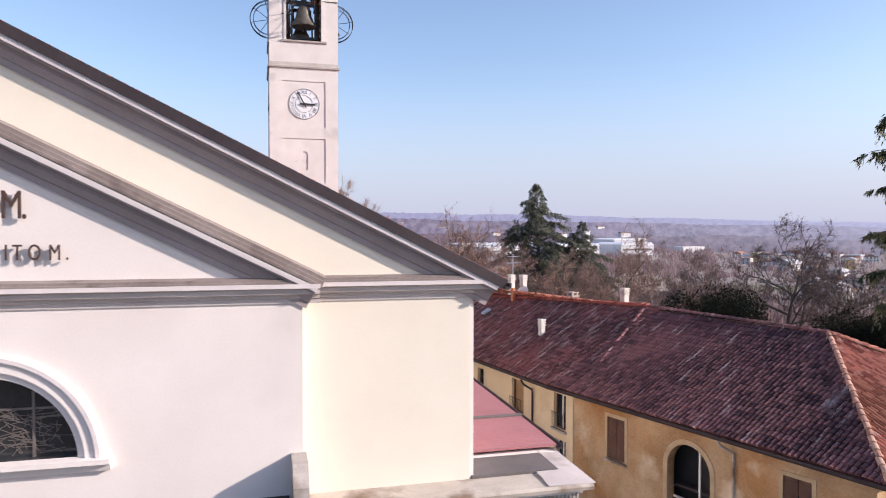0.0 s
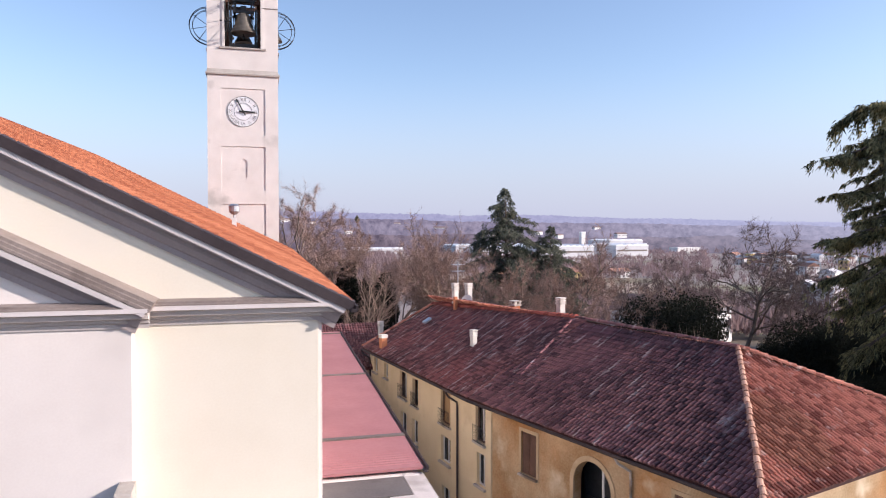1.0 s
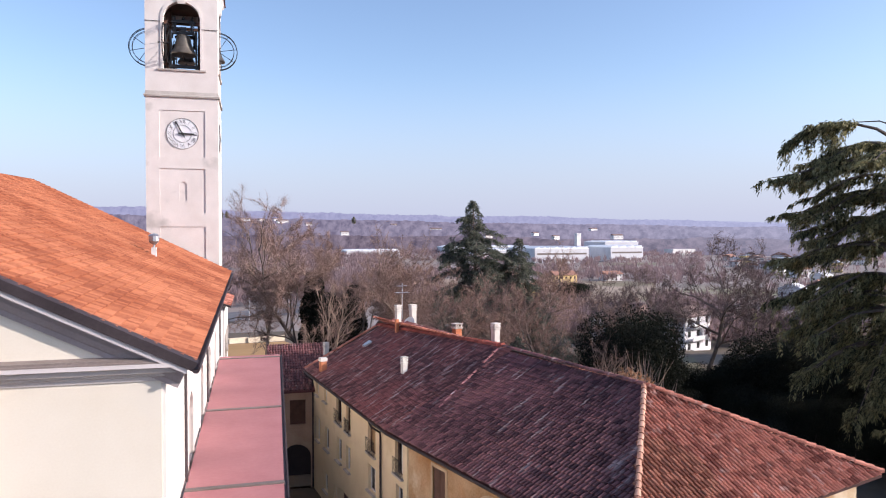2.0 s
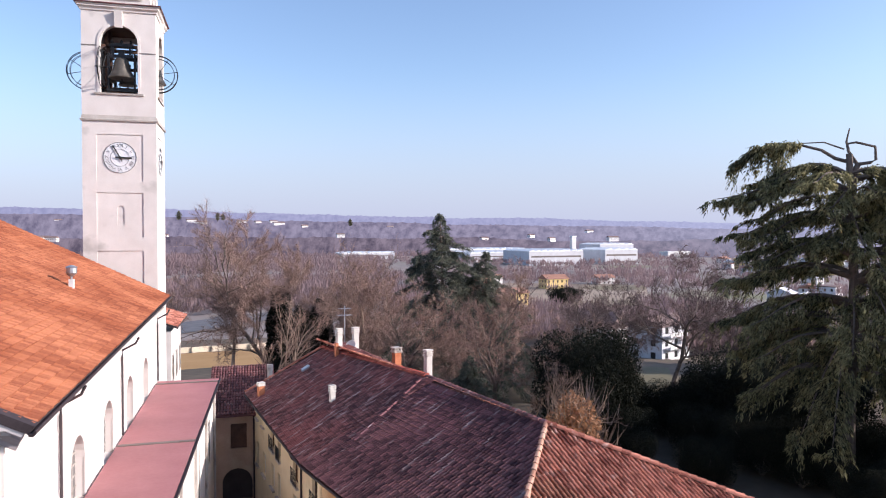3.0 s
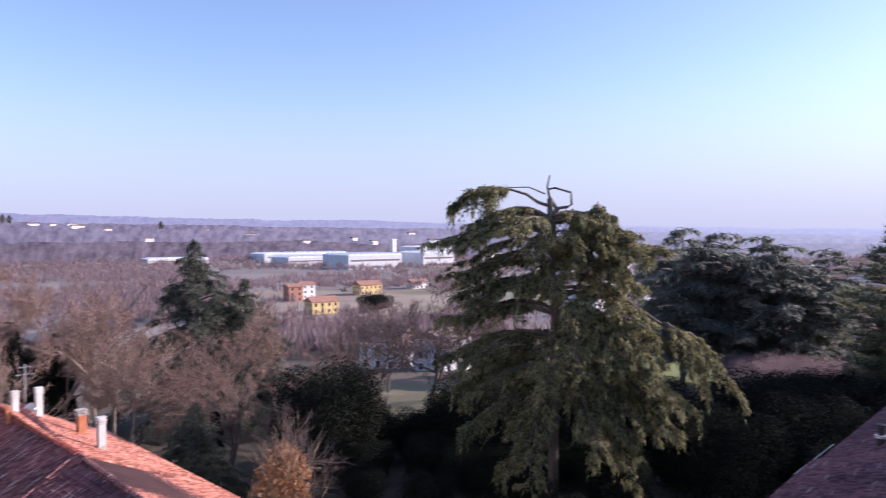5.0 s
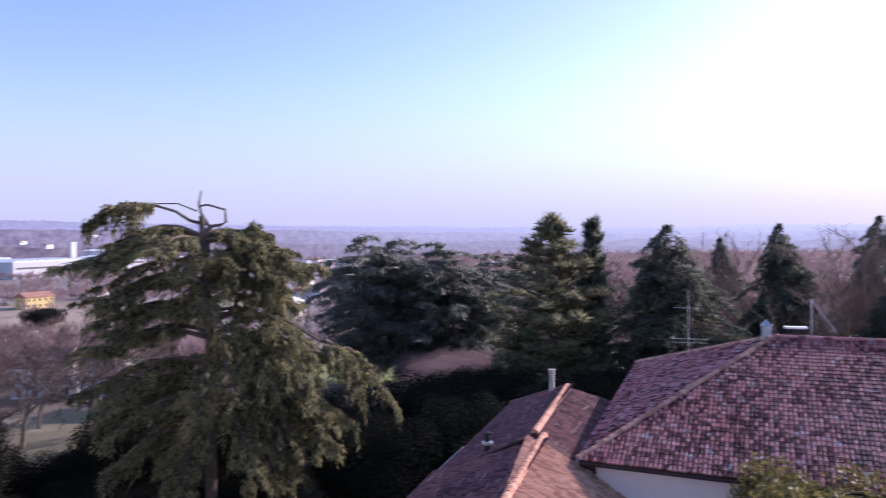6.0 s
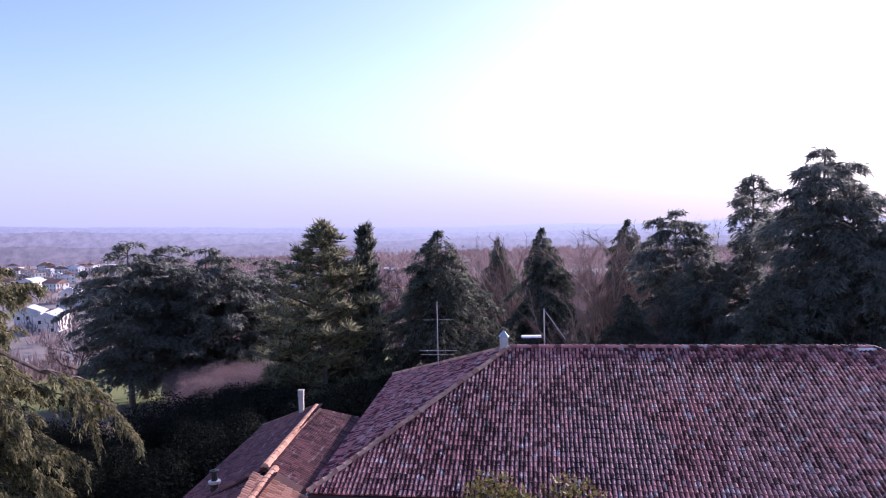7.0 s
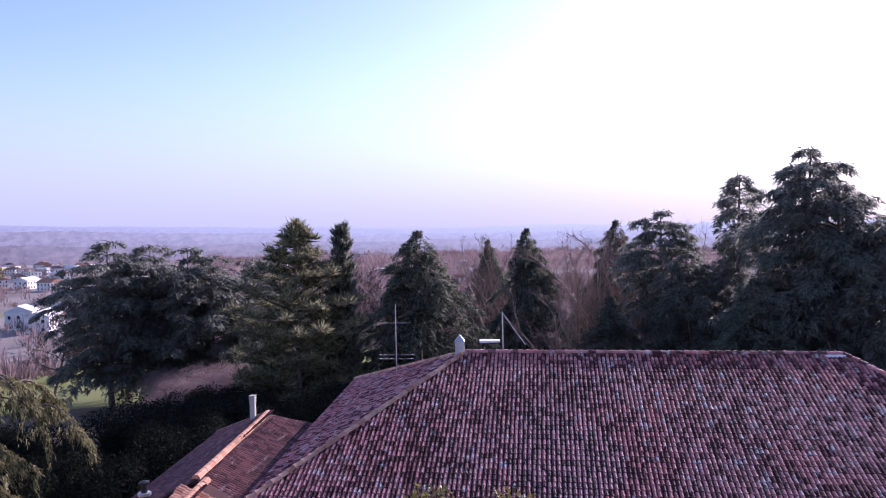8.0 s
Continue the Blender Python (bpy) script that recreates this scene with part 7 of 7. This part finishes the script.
FACE = -12.0
works(575, 655, 72, 70, 17, FACE, 9, "long white factory hall with roof lights")
works(655, 625, 46, 60, 17, FACE, 4, "white factory hall beside the tall block")
works(560, 760, 60, 60, 12, FACE, 7, "low white factory hall with roof lights")
works(640, 880, 130, 60, 12, FACE, 12, "long low factory hall behind the others")
works(820, 790, 60, 60, 18, FACE, 4, "white factory hall at the far end of the works")
works(470, 930, 80, 40, 8, FACE, 8, "low warehouse among the trees")
silo = thing("works_tower", "slender white works tower", "tower", pose(760, 800, ground_z(760, 800), 0, 0, FACE))
part("shaft", one_box(-3.5, 3.5, -3.5, 3.5, 0, 31), M_PALE, silo)
part("cap", one_box(-4, 4, -4, 4, 31, 32.5), M_DIAL, silo)
block_house(230, 274, 14, 10, 6.0, FACE, M_OCHREHOUSE, M_TOWNROOF, "yellow house with a red tiled roof in the valley")
block_house(320, 345, 16, 11, 6.5, FACE, M_OCHREHOUSE, M_TOWNROOF, "yellow house with a red tiled roof by the works")
block_house(262, 345, 9, 9, 9, FACE, mat("brick_red_render", (0.32, 0.15, 0.10), (0.42, 0.22, 0.16), 0.4, 0.9), M_TOWNROOF, "tall reddish house in the valley", 0.2, 3)
block_house(276, 352, 9, 9, 9, FACE, M_PALE, M_TOWNROOF, "tall pale house in the valley", 0.2, 3)
block_house(126.4, 109.2, 10, 9.5, 6.6, 104, M_PALE, M_HILLROOF, "white house with a dark tiled roof in the shade", 0.36, 2)
flats = block_house(129.3, 95.2, 11, 8, 7.6, 10, M_TONED_GREY, M_HILLROOF, "sunlit white house with balconies behind a leafless tree", 0.2, 3)
for f in range(3):
    balcony = part("balcony", one_box(-4.2, 2.6, -5.2, -4.04, 0.25 + 2.5 * f, 0.4 + 2.5 * f), M_TONED_GREY, flats)
    part("parapet", one_box(-4.2, 2.6, -5.25, -5.12, 0.4 + 2.5 * f, 1.15 + 2.5 * f), M_PALE, balcony)
block_house(380, 360, 14, 9, 5, FACE, M_PALE, M_TOWNROOF, "low pale house in the valley")
block_house(860, 690, 40, 20, 9, FACE, M_PALE, M_PALE, "pale flat-roofed hall in the fields", 0, 1)
tr = random.Random(12)
for k in range(70):
    if k < 44:
        a, r = radians(tr.uniform(28, 38)), tr.uniform(330, 1000)
    else:
        a, r = radians(tr.uniform(2, 24)), tr.uniform(400, 1050)
    x, y = 26 + r * math.cos(a), -18 + r * math.sin(a)
    block_house(x, y, tr.uniform(9, 20), tr.uniform(8, 12), tr.uniform(4.5, 9), tr.uniform(0, 90), tr.choice((M_PALE, M_TONED_GREY, M_WHITE, M_WHITE, M_HALL, M_OCHREHOUSE)), tr.choice((M_TOWNROOF, M_HILLROOF, M_TONED_GREY)), "house in the hazy town below the park", tr.choice((0.25, 0.25, 0.0)), 2, "town houses")
for deg, r in ((77.3, 1950), (76.6, 1900), (73.6, 2000), (72.4, 1980), (71.2, 2000), (70.8, 1930), (68.8, 1800), (66.0, 1500), (54.4, 1450), (88.4, 1420), (87.8, 1400), (87.3, 1440), (86.9, 1400), (86.3, 1900), (79.5, 1500), (62.0, 1850), (58.6, 1700), (50.6, 1600), (49.0, 1500), (46.0, 1750), (44.2, 1500)):
    x, y = 15 + r * math.cos(radians(deg)), -9 + r * math.sin(radians(deg))
    block_house(x, y, tr.uniform(14, 30), tr.uniform(9, 13), tr.uniform(7, 11), tr.uniform(-30, 10), tr.choice((M_PALE, M_PALE, M_WHITE)), M_HILLROOF, "pale house on the far wooded hill", 0.25, 2, "hill houses")

# ---- distance with painted haze ----
def distance(name, low, high, r0, r1, lift, bumps, thick, label):
    """Far wooded hills, their winter haze painted into a glowing colour: a plain backdrop over the horizon's ground."""
    m = bpy.data.materials.new(name)
    m.use_nodes = True
    t = m.node_tree
    for q in list(t.nodes):
        t.nodes.remove(q)
    o = t.nodes.new("ShaderNodeOutputMaterial")
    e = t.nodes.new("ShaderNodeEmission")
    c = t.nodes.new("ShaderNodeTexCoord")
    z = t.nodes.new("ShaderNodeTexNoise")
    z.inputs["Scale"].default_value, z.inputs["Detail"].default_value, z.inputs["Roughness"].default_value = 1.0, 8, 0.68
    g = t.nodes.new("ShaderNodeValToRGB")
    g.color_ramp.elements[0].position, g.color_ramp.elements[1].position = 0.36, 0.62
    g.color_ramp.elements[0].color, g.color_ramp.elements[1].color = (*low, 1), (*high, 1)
    # upright grain of crowded trunks: round the valley, up the slope and away
    sx = t.nodes.new("ShaderNodeSeparateXYZ")
    t.links.new(c.outputs["Object"], sx.inputs[0])
    ang = t.nodes.new("ShaderNodeMath")
    ang.operation = "ARCTAN2"
    t.links.new(sx.outputs[1], ang.inputs[0])
    t.links.new(sx.outputs[0], ang.inputs[1])
    cx = t.nodes.new("ShaderNodeCombineXYZ")
    for k, (src, f) in enumerate(((ang.outputs[0], r0 * 0.07), (sx.outputs[2], 0.035), (sx.outputs[0], 0.006))):
        q = t.nodes.new("ShaderNodeMath")
        q.operation = "MULTIPLY"
        t.links.new(src, q.inputs[0])
        q.inputs[1].default_value = f
        t.links.new(q.outputs[0], cx.inputs[k])
    t.links.new(cx.outputs[0], z.inputs["Vector"])
    t.links.new(z.outputs[0], g.inputs[0])
    # painted haze: the glowing colour pales most below the sun
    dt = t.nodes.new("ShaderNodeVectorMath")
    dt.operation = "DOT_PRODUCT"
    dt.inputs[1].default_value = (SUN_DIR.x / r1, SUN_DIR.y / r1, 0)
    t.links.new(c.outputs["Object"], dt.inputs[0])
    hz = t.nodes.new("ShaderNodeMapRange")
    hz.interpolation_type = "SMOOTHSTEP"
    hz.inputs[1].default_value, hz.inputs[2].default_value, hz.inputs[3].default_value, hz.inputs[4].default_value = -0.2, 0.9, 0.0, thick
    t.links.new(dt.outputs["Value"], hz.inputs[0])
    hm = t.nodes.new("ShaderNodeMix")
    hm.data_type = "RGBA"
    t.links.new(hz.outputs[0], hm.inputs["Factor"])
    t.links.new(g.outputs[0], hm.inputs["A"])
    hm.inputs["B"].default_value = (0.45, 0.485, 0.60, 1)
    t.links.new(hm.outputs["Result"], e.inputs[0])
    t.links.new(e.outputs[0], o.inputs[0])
    verts, faces = [], []
    n, rows = 1500, 34
    for i in range(rows):
        r = r0 + (r1 - r0) * i / (rows - 1)
        for j in range(n):
            a = -1.25 + 3.35 * j / (n - 1)
            x, y = 25 + r * math.cos(a), r * math.sin(a)
            up = lift if i else -3.0
            verts.append((x, y, ground_z(x, y) + up + bumps * (2.6 * noise.noise(Vector((x / 240, y / 240, lift))) + 0.8 * noise.noise(Vector((x / 60, y / 60, 0))) + 1.7 * abs(noise.noise(Vector((x / 15, y / 15, 5)))))))
    for i in range(rows - 1):
        for j in range(n - 1):
            k = i * n + j
            faces.append((k, k + 1, k + n + 1, k + n))
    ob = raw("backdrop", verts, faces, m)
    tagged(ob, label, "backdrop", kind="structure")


distance("haze_glow_near_hills", (0.075, 0.06, 0.08), (0.19, 0.15, 0.175), 1080, 1500, 6.0, 2.6, 0.5, "dim violet wooded hills with haze painted into their glow")
distance("haze_glow_middle_hills", (0.115, 0.10, 0.14), (0.23, 0.20, 0.25), 1480, 2100, 7.0, 3.0, 0.68, "paler violet wooded hills with haze painted into their glow")
distance("haze_glow_far_hills", (0.21, 0.21, 0.305), (0.275, 0.27, 0.37), 2080, 3300, 8.0, 4.0, 0.85, "pale lavender horizon hills with haze painted into their glow")

# horizon haze added as a glowing shell that fades out with height
M_FAR = bpy.data.materials.new("glowing_haze_shell")
M_FAR.use_nodes = True
nt = M_FAR.node_tree
for nd in list(nt.nodes):
    nt.nodes.remove(nd)
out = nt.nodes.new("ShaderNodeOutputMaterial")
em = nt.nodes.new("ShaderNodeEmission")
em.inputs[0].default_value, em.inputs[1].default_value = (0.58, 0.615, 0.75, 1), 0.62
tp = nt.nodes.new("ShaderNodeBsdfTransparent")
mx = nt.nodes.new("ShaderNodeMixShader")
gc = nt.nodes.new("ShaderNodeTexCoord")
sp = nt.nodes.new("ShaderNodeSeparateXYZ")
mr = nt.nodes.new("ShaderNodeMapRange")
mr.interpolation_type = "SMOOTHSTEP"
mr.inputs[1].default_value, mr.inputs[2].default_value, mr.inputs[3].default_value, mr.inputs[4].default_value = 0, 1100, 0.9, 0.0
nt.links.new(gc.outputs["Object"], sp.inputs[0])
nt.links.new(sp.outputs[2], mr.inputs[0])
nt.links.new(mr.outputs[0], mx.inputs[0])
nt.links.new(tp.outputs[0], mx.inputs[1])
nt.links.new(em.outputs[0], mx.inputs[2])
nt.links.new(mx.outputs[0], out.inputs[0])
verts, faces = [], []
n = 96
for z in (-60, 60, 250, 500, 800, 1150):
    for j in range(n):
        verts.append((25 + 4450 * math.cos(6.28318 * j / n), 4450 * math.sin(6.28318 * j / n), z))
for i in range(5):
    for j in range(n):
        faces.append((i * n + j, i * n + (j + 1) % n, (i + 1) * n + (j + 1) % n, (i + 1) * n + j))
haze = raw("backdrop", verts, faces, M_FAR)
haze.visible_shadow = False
tagged(haze, "glowing lavender shell added as winter haze along the horizon", "backdrop", kind="structure")

# ---- tiles that can be picked apart ----
for parent, pv, pf, material, places in LATE:
    me = bpy.data.meshes.new("tile")
    me.from_pydata(pv, [], pf)
    me.materials.append(material)
    for p, along, up, nrm, tw in places:
        ob = new("tile", me)
        ob.parent = parent
        ob.matrix_local = Matrix.Translation(p) @ Matrix((along, up, nrm)).transposed().to_4x4() @ pose(0, 0, 0, 0, 0, -math.degrees(tw))
